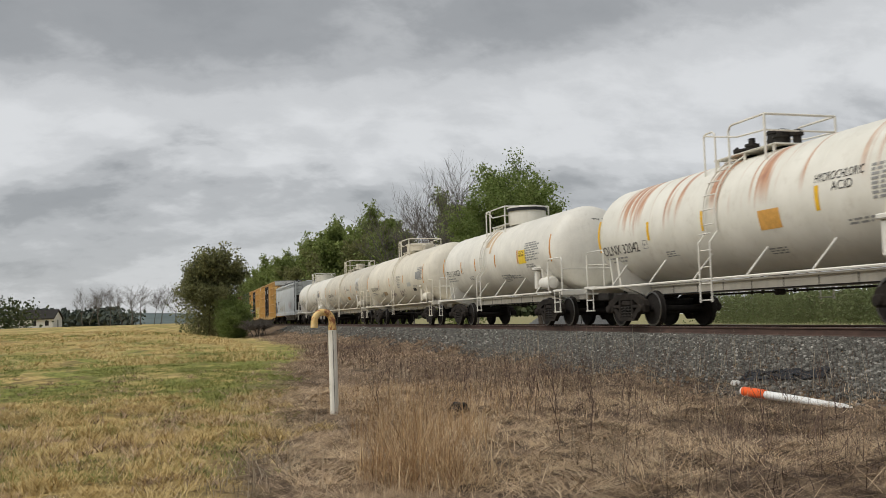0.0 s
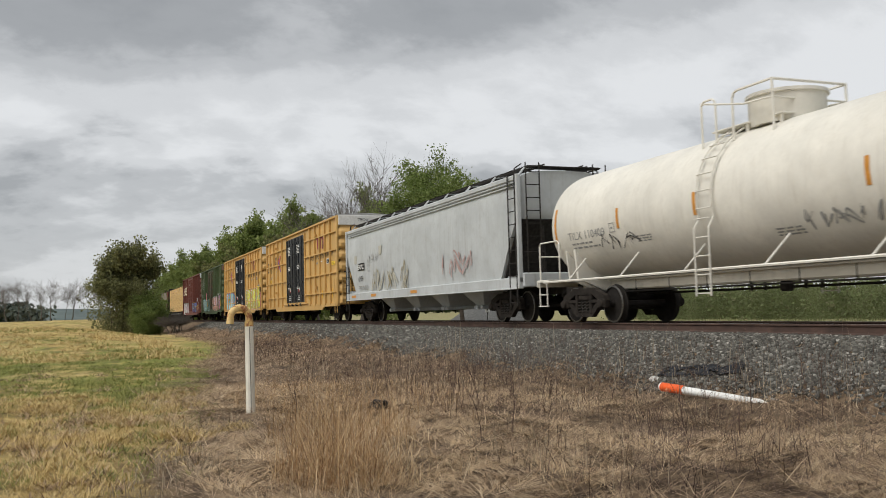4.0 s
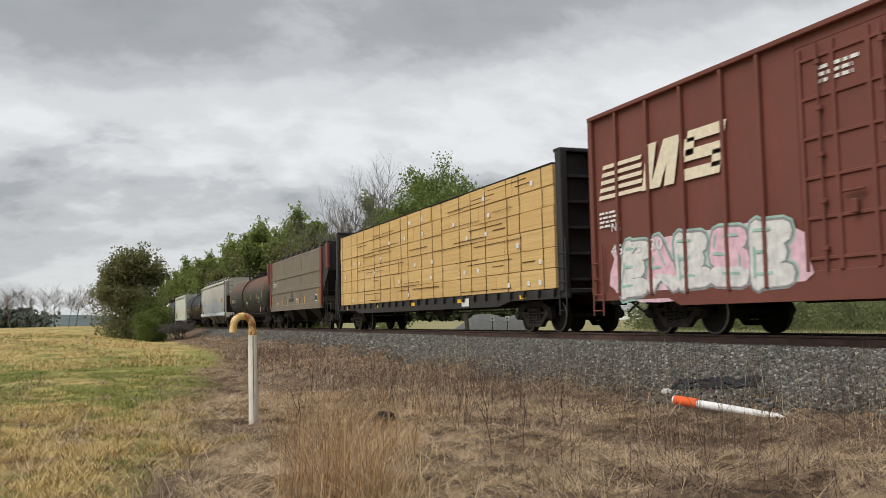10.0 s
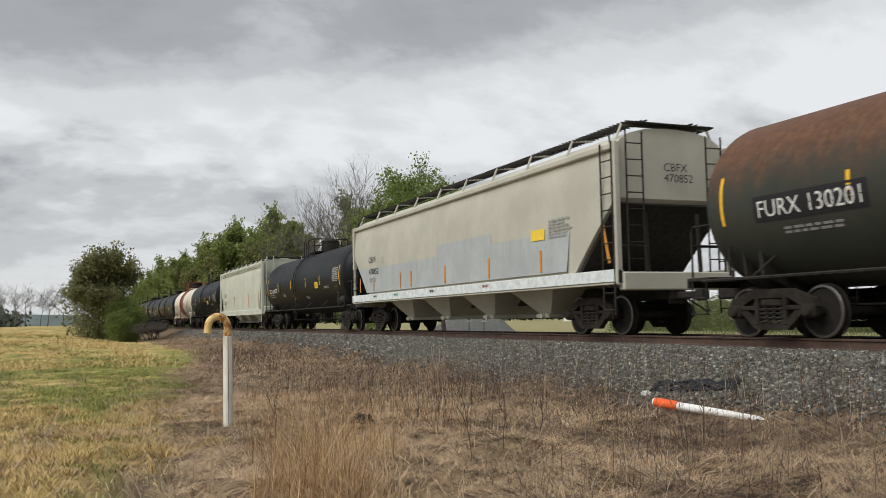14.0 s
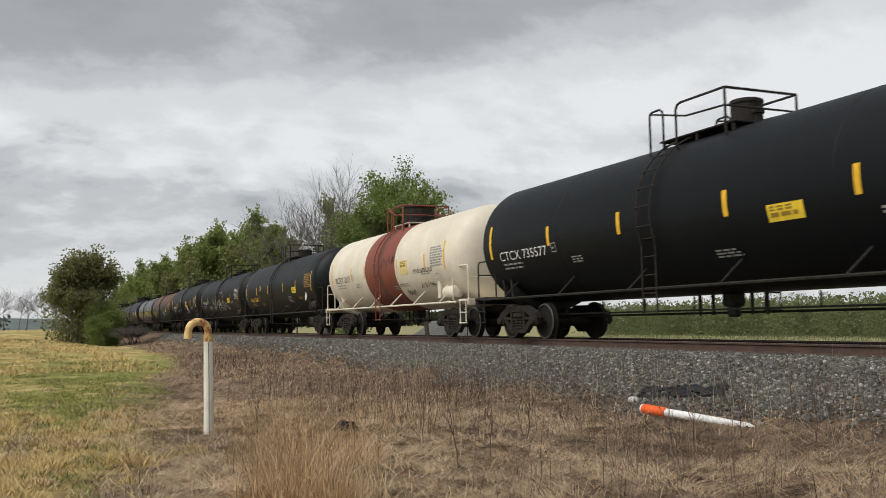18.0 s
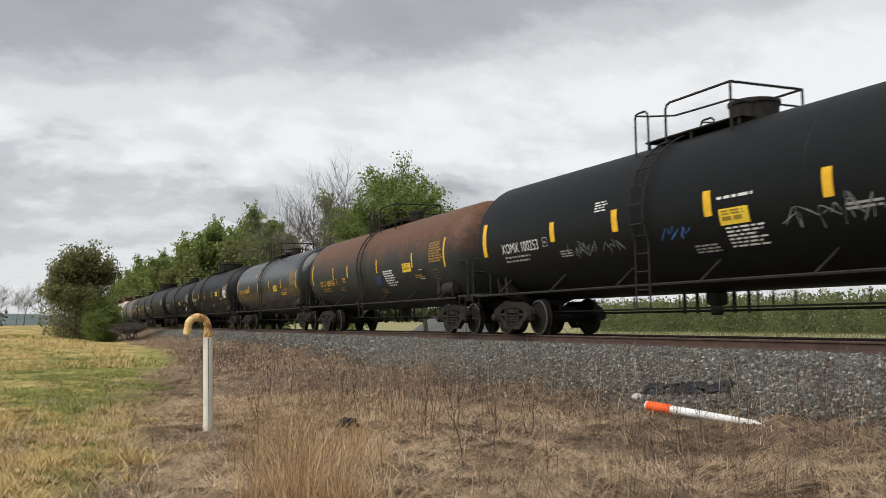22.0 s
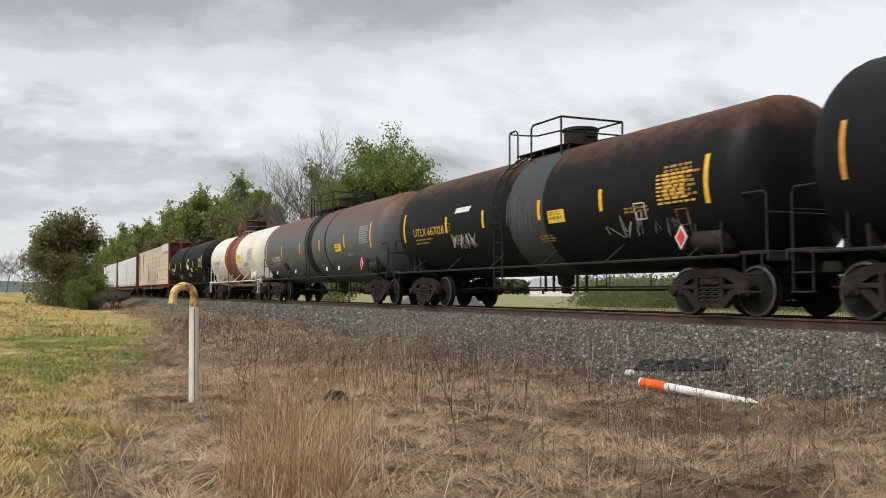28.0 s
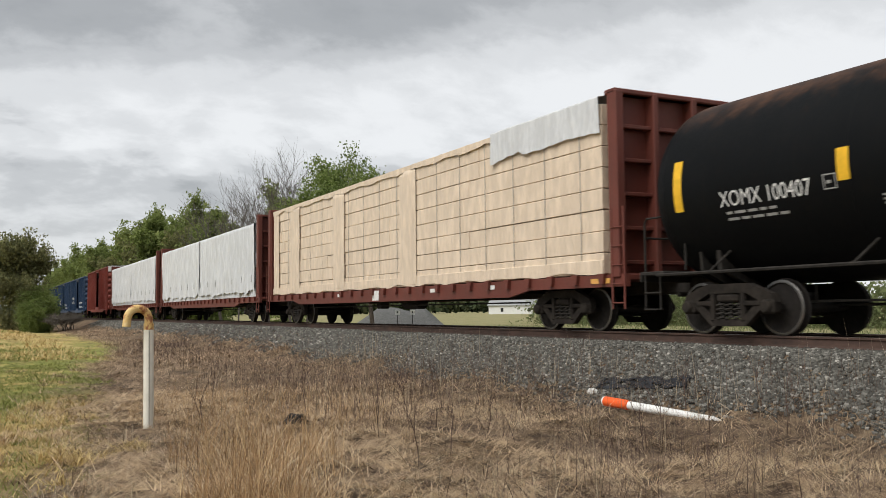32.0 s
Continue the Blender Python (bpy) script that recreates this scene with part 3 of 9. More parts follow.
def piece(car, surf, y, z, w, h, fills, line, high, seed=1, letters=5, back=None):
    """A sprayed piece: thick letter-like strokes in an outline, with a second tone below and thin highlights; plain shapes, no words."""
    rnd = random.Random(seed)
    lw = w / letters
    t = min(lw * 0.19, h * 0.15)
    strokes = []
    for i in range(letters):
        lean, sink, k = rnd.uniform(-0.10, 0.16), rnd.uniform(0.0, 0.10) * h, rnd.randrange(len(STROKES))
        for a, b, c, d in STROKES[k]:
            q = [(i * lw + lw * (0.06 + 0.95 * px) + lean * py * h, sink + t + (h - sink - 2 * t) * py) for px, py in ((a, b), (c, d))]
            strokes.append((q[0], q[1], i))

    def capsule(p, q, r, lo=-9.0, hi=9.0):
        dx, dy = q[0] - p[0], q[1] - p[1]
        a0 = math.atan2(dy, dx)
        o = []
        for c, s0 in ((q, -1), (p, 1)):
            for k in range(5):
                a = a0 + s0 * math.pi / 2 + k * math.pi / 4
                o.append((c[0] + r * math.cos(a), min(max(c[1] + r * math.sin(a), lo), hi)))
        return o

    def lay_down(polys, mat, off, nm):
        vs, fs = [], []
        for n, o in enumerate(polys):
            b = len(vs)
            vs += [surf.at(y - px, z + py, off + 0.00012 * n) for px, py in o]
            fs.append(tuple(range(b, b + len(o))))
        return tagged(link_mesh(nm, vs, fs, mat, car), kind="stuff")

    if back is not None:
        n = 26
        o = []
        for k in range(n):
            u = k / n * math.tau
            o.append((w * 0.5 + (w * 0.56) * math.copysign(abs(math.cos(u)) ** 0.45, math.cos(u)) * rnd.uniform(0.94, 1.06), h * 0.48 + (h * 0.50) * math.copysign(abs(math.sin(u)) ** 0.5, math.sin(u)) * rnd.uniform(0.86, 1.10)))
        lay_down([o], back, 0.005, "graffiti_cloud")
    lay_down([capsule(p, q, t + 0.085) for p, q, i in strokes], high, 0.007, "graffiti_halo")
    lay_down([capsule(p, q, t + 0.045) for p, q, i in strokes], line, 0.012, "graffiti_outline")
    for j, m in enumerate(fills):
        lay_down([capsule(p, q, t) for p, q, i in strokes if i % len(fills) == j], m, 0.017 + 0.002 * j, "graffiti_fill")
    low = fills[(seed + 1) % len(fills)]
    lay_down([capsule(p, q, t * 0.92, 0.0, h * rnd.uniform(0.30, 0.44)) for p, q, i in strokes if min(p[1], q[1]) < h * 0.42], low, 0.024, "graffiti_shade")
    lay_down([capsule((p[0] - t * 0.35, p[1] + t * 0.3), ((p[0] * 0.4 + q[0] * 0.6) - t * 0.35, p[1] * 0.4 + q[1] * 0.6 + t * 0.3), t * 0.14) for p, q, i in strokes], high, 0.028, "graffiti_highlight")
    drops = []
    for k in range(letters * 3):
        cx, cy, r = rnd.uniform(0, w), rnd.uniform(0.1, 1.0) * h, rnd.uniform(0.03, 0.09)
        drops.append([(cx + r * math.cos(a), cy + r * math.sin(a)) for a in [q * math.tau / 8 for q in range(8)]])
    lay_down(drops, fills[seed % len(fills)], 0.010, "graffiti_speck")


# ---- running gear, shared by all the cars ----
WR = 0.45
_wheel = G()
for s in (-1, 1):
    _wheel.lathe([(s * 0.66, 0.47), (s * 0.69, 0.478), (s * 0.70, 0.455), (s * 0.80, WR), (s * 0.805, 0.40), (s * 0.78, 0.385), (s * 0.765, 0.20), (s * 0.79, 0.15), (s * 0.79, 0.0)], "x", 56)
    _wheel.lathe([(s * 0.66, 0.47), (s * 0.66, 0.39), (s * 0.69, 0.37), (s * 0.69, 0.17), (s * 0.66, 0.14), (s * 0.66, 0.0)], "x", 56)
    pass
_wheel.lathe([(-1.02, 0.075), (-0.6, 0.085), (0, 0.08), (0.6, 0.085), (1.02, 0.075)], "x", 12)
_tyre = G()
for s in (1,):
    _tyre.lathe([(s * 0.702, WR + 0.004), (s * 0.802, WR - 0.001), (s * 0.8085, WR - 0.012), (s * 0.8085, WR - 0.045), (s * 0.80, WR - 0.045), (s * 0.702, WR - 0.02)], "x", 56)
_frame_side = G()
_frame_side.slab([(-1.04, 0.54), (-0.96, 0.68), (-0.46, 0.86), (0.46, 0.86), (0.96, 0.68), (1.04, 0.54), (0.80, 0.52), (0.42, 0.70), (-0.42, 0.70), (-0.80, 0.52)], -1.10, -0.95, "x")
_frame_side.slab([(-0.84, 0.53), (-0.38, 0.15), (0.38, 0.15), (0.84, 0.53), (0.64, 0.54), (0.30, 0.27), (-0.30, 0.27), (-0.64, 0.54)], -1.09, -0.96, "x")
_frame_side.box((-1.0, 0, 0.62), (0.20, 0.50, 0.14), 0.03)
for yy in (-0.89, 0.89):
    _frame_side.box((-1.04, yy, 0.47), (0.20, 0.28, 0.24), 0.04)
_frame_side.box((-1.04, 0.34, 0.48), (0.14, 0.10, 0.50), 0.02).box((-1.04, -0.34, 0.48), (0.14, 0.10, 0.50), 0.02)
_frame_side.box((-1.085, 0.55, 0.53), (0.05, 0.36, 0.08), 0.02).box((-1.085, -0.55, 0.53), (0.05, 0.36, 0.08), 0.02)
_cap = G()
_cap.lathe([(-1.20, 0.05), (-1.20, 0.085), (-1.17, 0.11), (-1.08, 0.115), (-1.08, 0.0)], "x", 14)
_springs = G()
for k in (-0.19, 0.0, 0.19):
    p = [( -1.05 + 0.06 * math.cos(t * 0.9), k + 0.07 * math.sin(t * 0.9), 0.25 + t * 0.0105) for t in range(28)]
    _springs.tube(p, 0.018, 5)
_bolster = G()
_bolster.box((0, 0, 0.62), (2.1, 0.42, 0.18), 0.04).box((0, 0, 0.70), (0.7, 0.5, 0.10), 0.04)
_bolster.box((0, 0.62, 0.36), (1.5, 0.10, 0.10), 0.03).box((0, -0.62, 0.36), (1.5, 0.10, 0.10), 0.03)
_brake = G()
_brake.box((0, 0, 0), (0.10, 0.06, 0.22), 0.015)


def shared(name, g, material, smooth=True):
    ob = part(name, g, material, None, "", smooth)
    me = ob.data
    bpy.data.objects.remove(ob)
    return me


ME_WHEEL, ME_TYRE = shared("wheelset", _wheel, M_WHEEL), shared("tread", _tyre, M_TREAD)
ME_SIDE, ME_CAP = shared("side_frame", _frame_side, M_TRUCK), shared("bearing_cap", _cap, M_TRUCK)
ME_SPRING, ME_BOLSTER, ME_BRAKE = shared("spring_nest", _springs, M_SPRING), shared("truck", _bolster, M_UNDER), shared("brake_shoe", _brake, M_UNDER)
WHEELSETS = []
HALF = Matrix.Rotation(math.pi, 4, "Z")


def truck(car, y):
    t = hang("truck", ME_BOLSTER, car, "dusty three-piece freight truck", pose(0, y, 0))
    for turn in (Matrix.Identity(4), HALF):
        hang("side_frame", ME_SIDE, t, "", turn)
        hang("spring_nest", ME_SPRING, t, "", turn)
        for yy in (-0.89, 0.89):
            hang("bearing_cap", ME_CAP, t, "", turn @ pose(0, yy, 0.47))
    for sx, sy in ((-1, -1), (-1, 1), (1, -1), (1, 1)):
        hang("brake_shoe", ME_BRAKE, t, "", pose(sx * 0.74, sy * 0.42, 0.45))
    for yy in (-0.89, 0.89):
        w = hang("wheelset", ME_WHEEL, t, "", pose(0, yy, WR))
        WHEELSETS.append(w)
        for turn in (Matrix.Identity(4), HALF):
            hang("tread", ME_TYRE, t, "polished steel wheel tread", pose(0, yy, WR) @ turn)


_coup = G()
_coup.box((0, -0.05, 0.86), (0.14, 0.75, 0.16), 0.03).box((0.02, -0.50, 0.86), (0.28, 0.26, 0.26), 0.06).box((-0.10, -0.62, 0.86), (0.10, 0.20, 0.24), 0.04)
_coup.box((0, 0.36, 0.86), (0.42, 0.10, 0.36), 0.03)
_coup.tube([(0.25, 0.3, 0.8), (0.26, -0.1, 0.62), (0.22, -0.4, 0.5), (0.1, -0.62, 0.52)], 0.025, 6)
ME_COUPLER = shared("coupler", _coup, M_UNDER)
CARS = []


def new_car(name, label, category, rear, length, group="cars of the freight train"):
    """A car's root: an Empty on the rail heads under the middle of its body. rear: the body's trailing end along the track at 0 s."""
    car = new(name)
    tagged(car, label, category, group)
    CARS.append((car, rear - length / 2))
    return car


def ends(car, half):
    hang("coupler", ME_COUPLER, car, "", pose(0, -half, 0))
    hang("coupler", ME_COUPLER, car, "", pose(0, half, 0) @ HALF)


def ladder(car, x, y, z0, z1, w=0.42, material=None, name="ladder", step=0.36):
    g = G()
    for yy in (y - w / 2, y + w / 2):
        g.box((x, yy, (z0 + z1) / 2), (0.03, 0.045, z1 - z0), 0.008)
    n = int((z1 - z0) / step)
    for k in range(n):
        g.tube([(x - 0.01, y - w / 2, z0 + 0.12 + k * step), (x - 0.01, y + w / 2, z0 + 0.12 + k * step)], 0.014, 6)
    return part(name, g, material, car)

# ---- tank cars ----
def tank_car(label, rear, pitch, shell_mat, r=1.50, zc=2.49, frame_mat=None, rail_mat=None, bonnet="drum", band_mat=None,
             tape=None, tapes=None, red_band=None, valve_mat=None, reservoir=True, plat=(1.2, 0.25, -0.85), lad=0.5, dome=None, mid=None):
    cyl = pitch + (0.5 if tapes else 0.0)
    half = cyl / 2
    car = new_car("tank_car", label, "tank car", rear - 0.12 if mid is None else mid + cyl / 2, cyl)
    surf = Shell(r, zc, 2.64 if frame_mat in (M_WHITE, M_CREAM, M_GREYCREAM) or red_band else 2.78)
    frame_mat, rail_mat = frame_mat or M_UNDER, rail_mat or frame_mat or M_UNDER
    hd = r * 0.46
    prof = [(-half - hd * math.sin(a), max(r * math.cos(a) ** 0.9, 0.02)) for a in [math.pi / 2 * k / 9 for k in range(9, 0, -1)]]
    prof += [(-half + cyl * k / 12, r) for k in range(13)]
    prof += [(half + hd * math.sin(a), max(r * math.cos(a) ** 0.9, 0.02)) for a in [math.pi / 2 * k / 9 for k in range(1, 10)]]
    part("shell", G().lathe(prof, "y", 64, (0, 0, zc)), shell_mat, car, "", True)
    for y in (-half, half, -half * 0.52, half * 0.52):
        part("weld_seam", G().lathe([(y - 0.012, r - 0.004), (y, r + 0.004), (y + 0.012, r - 0.004)], "y", 64, (0, 0, zc)), shell_mat, car, "", True)
    if red_band:
        w = red_band
        part("painted_band", G().lathe([(-w, r - 0.004), (-w + 0.002, r + 0.004), (w - 0.002, r + 0.004), (w, r - 0.004)], "y", 64, (0, 0, zc)), M_BAND, car, "brick red painted band", True)
    bottom = zc - r
    if frame_mat in (M_WHITE, M_CREAM, M_GREYCREAM):
        part("centre_sill", G().box((0, 0, 0.93), (0.62, cyl + 1.0, 0.26), 0.03).box((-0.33, 0, 1.05), (0.10, cyl + 1.0, 0.05), 0.01), M_GREYCREAM, car, "dirty cream centre sill")
    tr = half - 0.85
    for s in (-1, 1):
        y = s * tr
        g = G()
        o = [(-1.30, zc - 0.62), (-1.22, 1.10), (-0.36, 0.74), (0.36, 0.74), (1.22, 1.10), (1.30, zc - 0.62), (0.9, bottom + 0.3), (0.0, bottom + 0.06), (-0.9, bottom + 0.3)]
        g.slab(o, y - 0.05, y + 0.05, "y").slab(o, y + s * 0.42 - 0.03, y + s * 0.42 + 0.03, "y")
        part("saddle", g, frame_mat, car, "welded saddle bracket")
        g = G().box((0, s * (half + 0.10), 0.90), (0.42, 3.0, 0.32), 0.03)
        part("stub_sill", g, M_UNDER, car)
        # end platform with its hand rails
        py = s * (half + 0.62)
        g = G().box((0, py, 1.09), (2.86, 0.62, 0.07), 0.015).box((0, py + s * 0.33, 1.03), (2.86, 0.05, 0.18), 0.012)
        part("end_platform", g, frame_mat, car)
        g = G()
        for x in (-1.36, 1.36):
            g.tube([(x, py + s * 0.26, 1.1), (x, py + s * 0.26, 2.02), (x, py + s * 0.20, 2.10), (x, py - s * 0.72, 2.10), (x, py - s * 0.80, 2.02), (x, py - s * 0.80, 1.12)], 0.022, 6)
        g.tube([(-1.36, py + s * 0.26, 1.75), (1.36, py + s * 0.26, 1.75)], 0.020, 6)
        part("end_handrail", g, rail_mat, car)
        for x in (-1.42, 1.42):
            g = G()
            for yy in (py - 0.2, py + 0.2):
                g.box((x, yy, 0.75), (0.03, 0.03, 0.66), 0.006)
            g.box((x, py, 0.44), (0.08, 0.44, 0.03), 0.006).box((x, py, 0.74), (0.05, 0.44, 0.03), 0.006)
            part("sill_step", g, rail_mat, car)
        truck(car, y)
        # running rail along the flank
        g = G().tube([(s * 1.52, -half - 0.4, 1.05), (s * 1.52, half + 0.4, 1.05)], 0.030, 6)
        part("side_handrail", g, rail_mat, car)
        for k in range(6):
            yy = -half + 0.9 + k * (cyl - 1.8) / 5
            part("rail_bracket", G().tube([(s * 1.52, yy, 1.05), (s * 1.16, yy - 0.26, zc - r * 0.62)], 0.022, 6), rail_mat, car)
        # ladder over the flank to the top
        g = G()
        for yy in (lad - 0.22, lad + 0.22):
            p = [(s * 1.56, yy, 0.55), (s * 1.56, yy, zc - 0.6)]
            p += [(s * (r + 0.08) * math.cos(a), yy, zc + (r + 0.08) * math.sin(a)) for a in [radians(d) for d in range(-15, 76, 10)]]
            g.tube(p, 0.020, 6)
        z = 0.60
        for k in range(5):
            g.tube([(s * 1.53, lad - 0.22, z + k * 0.36), (s * 1.53, lad + 0.22, z + k * 0.36)], 0.014, 6)
        for d in range(-8, 72, 13):
            a = radians(d)
            p = (s * (r + 0.11) * math.cos(a), zc + (r + 0.11) * math.sin(a))
            g.tube([(p[0], lad - 0.22, p[1]), (p[0], lad + 0.22, p[1])], 0.014, 6)
        part("ladder", g, band_mat if red_band else rail_mat, car)
        # railing of the top platform
        zt = zc + r
        g = G()
        x = s * 0.88
        zl = zc + math.sqrt(r * r - 0.88 * 0.88)
        yr, ys, yf = plat
        top = zt + 0.64
        # low loop at the rear, tall loop along the manway, a sloping middle rail and the front post
        g.tube([(x, yr, zl), (x, yr, top - 0.08), (x, yr - 0.04, top - 0.02), (x, yr - 0.10, top), (x, yr - 0.34, top), (x, yr - 0.42, top - 0.06), (x, yr - 0.44, top - 0.14), (x, yr - 0.44, zl + 0.05)], 0.024, 6)
        g.tube([(x, ys, zl), (x, ys, top - 0.12), (x, ys - 0.05, top - 0.03), (x, ys - 0.14, top), (x, yf, top)], 0.026, 6)
        g.tube([(x, yf, zl), (x, yf, top)], 0.028, 6)
        g.tube([(x, yr, top - 0.03), (x, yr - 0.44, top - 0.13), (x, ys - 0.3, zt + 0.34), (x, yf, zt + 0.30)], 0.020, 6)
        if s == 1:
            g.tube([(-x, yf, top), (x, yf, top)], 0.026, 6).tube([(-x, yf, zt + 0.30), (x, yf, zt + 0.30)], 0.020, 6)
        part("top_railing", g, band_mat if red_band else rail_mat, car)
    g = G().box((0, (plat[0] + plat[2]) / 2, zt + 0.03), (1.30, plat[0] - plat[2], 0.035), 0.008)
    for k in range(3):
        for sx in (-1, 1):
            g.box((sx * 0.60, plat[2] + 0.1 + k * (plat[0] - plat[2] - 0.2) / 2, zt - 0.08), (0.05, 0.06, 0.22), 0.008)
    part("top_platform", g, rail_mat, car)
    vm = valve_mat or M_UNDER
    yc, br, bh = dome or {"drum": (-0.55, 0.40, 0.50), "wide": (-0.25, 0.72, 0.55), "manway": (-0.85, 0.24, 0.46)}[bonnet]
    if bonnet == "manway":
        ym = yc + 1.05
        g = G().lathe([(zt + 0.05, 0.30), (zt + 0.16, 0.30), (zt + 0.18, 0.36), (zt + 0.22, 0.36), (zt + 0.23, 0.0)], "z", 20, (0, ym, 0))
        for k in range(8):
            a = k * math.tau / 8
            g.box((0.33 * math.cos(a), ym + 0.33 * math.sin(a), zt + 0.22), (0.06, 0.06, 0.10), 0.01)
        part("manway", g, vm, car, "bolted manway cover", True)
    part("bonnet", G().lathe([(zt - 0.08, br * 0.94), (zt + 0.07, br), (zt + bh - 0.10, br), (zt + bh - 0.09, br * 1.07), (zt + bh - 0.03, br * 1.07), (zt + bh - 0.01, br * 0.96), (zt + bh, 0.0)], "z", 28, (0, yc, 0)), vm, car, "round valve bonnet", True)
    part("vent_valve", G().lathe([(zt + 0.0, 0.09), (zt + 0.22, 0.09), (zt + 0.23, 0.14), (zt + 0.32, 0.14), (zt + 0.36, 0.05), (zt + 0.37, 0.0)], "z", 12, (0, plat[2] + 0.12, 0)), vm, car, "", True)
    # under the belly
    g = G().box((0, 0, bottom - 0.10), (0.36, 0.36, 0.30), 0.06).box((0, 0, bottom - 0.34), (0.22, 0.22, 0.22), 0.04)
    part("bottom_outlet", g, M_UNDER, car, "bottom outlet valve")
    g = G()
    for yy in (-0.9, -0.5, 0.6, 1.0):
        g.box((0.0, yy, bottom - 0.20), (0.06, 0.06, 0.42), 0.01)
    g.tube([(-0.3, -half + 1.5, bottom - 0.30), (-0.3, half - 1.5, bottom - 0.30)], 0.02, 6)
    g.tube([(0.35, -half + 1.5, bottom - 0.36), (0.35, half - 1.5, bottom - 0.36)], 0.025, 6)
    for k in range(8):
        g.box((-0.3, -half + 2 + k * (cyl - 4) / 7, bottom - 0.17), (0.03, 0.03, 0.30), 0.006)
    part("brake_rigging", g, M_UNDER, car)
    if reservoir:
        g = G().lathe([(-half + 0.15, 0.05), (-half + 0.18, 0.17), (-half + 0.25, 0.21), (-half + 0.95, 0.21), (-half + 1.02, 0.17), (-half + 1.05, 0.05)], "y", 18, (-1.18, 0, 1.36))
        part("air_reservoir", g, frame_mat, car, "brake air reservoir", True)
        g = G().box((-1.28, -half + 1.25, 1.50), (0.16, 0.20, 0.62), 0.03).box((-1.30, -half + 1.25, 1.86), (0.24, 0.28, 0.10), 0.03)
        part("valve_stand", g, frame_mat, car)
    g = G()
    g.lathe([(-half - 1.00, 0.22), (-half - 0.98, 0.28), (-half - 0.95, 0.28), (-half - 0.93, 0.22)], "y", 20, (0.55, 0, 1.75))
    for k in range(5):
        a = k * math.tau / 5
        g.box((0.55 + 0.13 * math.cos(a), -half - 0.965, 1.75 + 0.13 * math.sin(a)), (0.24 * abs(math.cos(a)) + 0.03, 0.02, 0.24 * abs(math.sin(a)) + 0.03), 0.004)
    g.box((0.55, -half - 0.86, 1.55), (0.24, 0.14, 0.8), 0.03)
    part("hand_brake", g, frame_mat, car)
    ends(car, half + 0.62)
    if tape is not None:
        m, w = tape
        at = tapes or [half - 0.10 - k * (cyl - 0.2) / 5 for k in range(6)]
        for k, y in enumerate(at):
            long = k in (0, len(at) - 1)
            decal(car, surf, y + w / 2, y - w / 2, surf.ref + (-0.30 if not long else -0.42), surf.ref + (0.16 if not long else 0.46), m, "reflector_tape")
    return car, surf, half


def marks(car, surf, half, text, span, h, mat, small=M_WSTEN, seed=1, panel=None):
    """The usual stencils of a tank car: reporting marks at the trailing end (span: from y to y, standing at height z), data lines, and the panel near the leading end."""
    y0, y1, zz = span
    z = surf.arg(zz)
    lettering(car, surf, text, y0, z, h, mat, y0 - y1, name="reporting_mark")
    bars(car, surf, y0 - 0.1, z - 0.13, 1.3, 2, small, 0.045, 0.06, seed)
    frame_decal(car, surf, y1 - 0.22, z + 0.04, 0.22, small, 0.018)
    bars(car, surf, y1 - 0.28, z + 0.12, 0.08, 1, small, 0.05, 0.05, seed + 5)
    bars(car, surf, half * 0.46, z - 0.15, 0.55, 3, small, 0.030, 0.03, seed + 1)
    bars(car, surf, -1.1, z - 0.42, 0.7, 3, small, 0.035, 0.03, seed + 2)
    bars(car, surf, -half * 0.62, z - 0.05, 0.8, 2, small, 0.040, 0.03, seed + 4)
    y, w = panel or (-half + 1.50, 1.08)
    top = surf.arg(2.74)
    for k in range(8):
        bars(car, surf, y, top - 0.08 * k, w, 1, small, 0.048, 0.03, seed + 30 + k, name="data_line")
    frame_decal(car, surf, y - 0.25, top - 1.10, 0.32, small, 0.016)
    lettering(car, EndWall(-half - 0.33 * surf.r), text, 0.10, surf.zc + 0.72, 0.17, mat, off=0.05, name="reporting_mark")
    bars(car, EndWall(-half - 0.36 * surf.r), 0.25, surf.zc + 0.58, 0.6, 5, small, 0.04, 0.05, seed + 8, 0.05)


M_LABELINK = plain("faded label print", (0.30, 0.20, 0.03), 0.6, 0.0, 0.15)


def hazard_label(car, surf, y, z, w, h, material, seed=3):
    decal(car, surf, y, y - w, z, z + h, material, "safety_label", "yellow emergency notice label")
    for k, (dz, bh) in enumerate(((0.06, 0.03), (0.11, 0.03), (0.21, 0.07))):
        bars(car, surf, y - 0.06, z + h - dz, w - 0.10, 1, M_OLABEL if material is M_OLABEL else M_LABELINK, bh, 0.02, seed + k, 0.010, "label_line")


def placard(car, x, y, z, material):
    x -= 0.06
    g = G()
    s = 0.17
    g.slab([(y, z - s * 1.3), (y - s, z), (y, z + s * 1.3), (y + s, z)], x - 0.012, x, "x")
    part("placard", g, M_WSTEN, car, "diamond hazard placard")
    g = G()
    s = 0.13
    g.slab([(y, z - s * 1.3), (y - s, z), (y, z + s * 1.3), (y + s, z)], x - 0.018, x - 0.013, "x")
    part("placard_face", g, material, car)


def ring(car, surf, y0, y1, mat, name, label, lift=0.006):
    """A painted or welded band round the shell from y0 to y1."""
    e = min(0.01, abs(y1 - y0) * 0.2)
    r = surf.r
    part(name, G().lathe([(y0, r - 0.01), (y0 + e, r + lift), (y1 - e, r + lift), (y1, r - 0.01)], "y", 64, (0, 0, surf.zc)), mat, car, label, True)


BLK = dict(frame_mat=M_UNDER, rail_mat=M_UNDER)


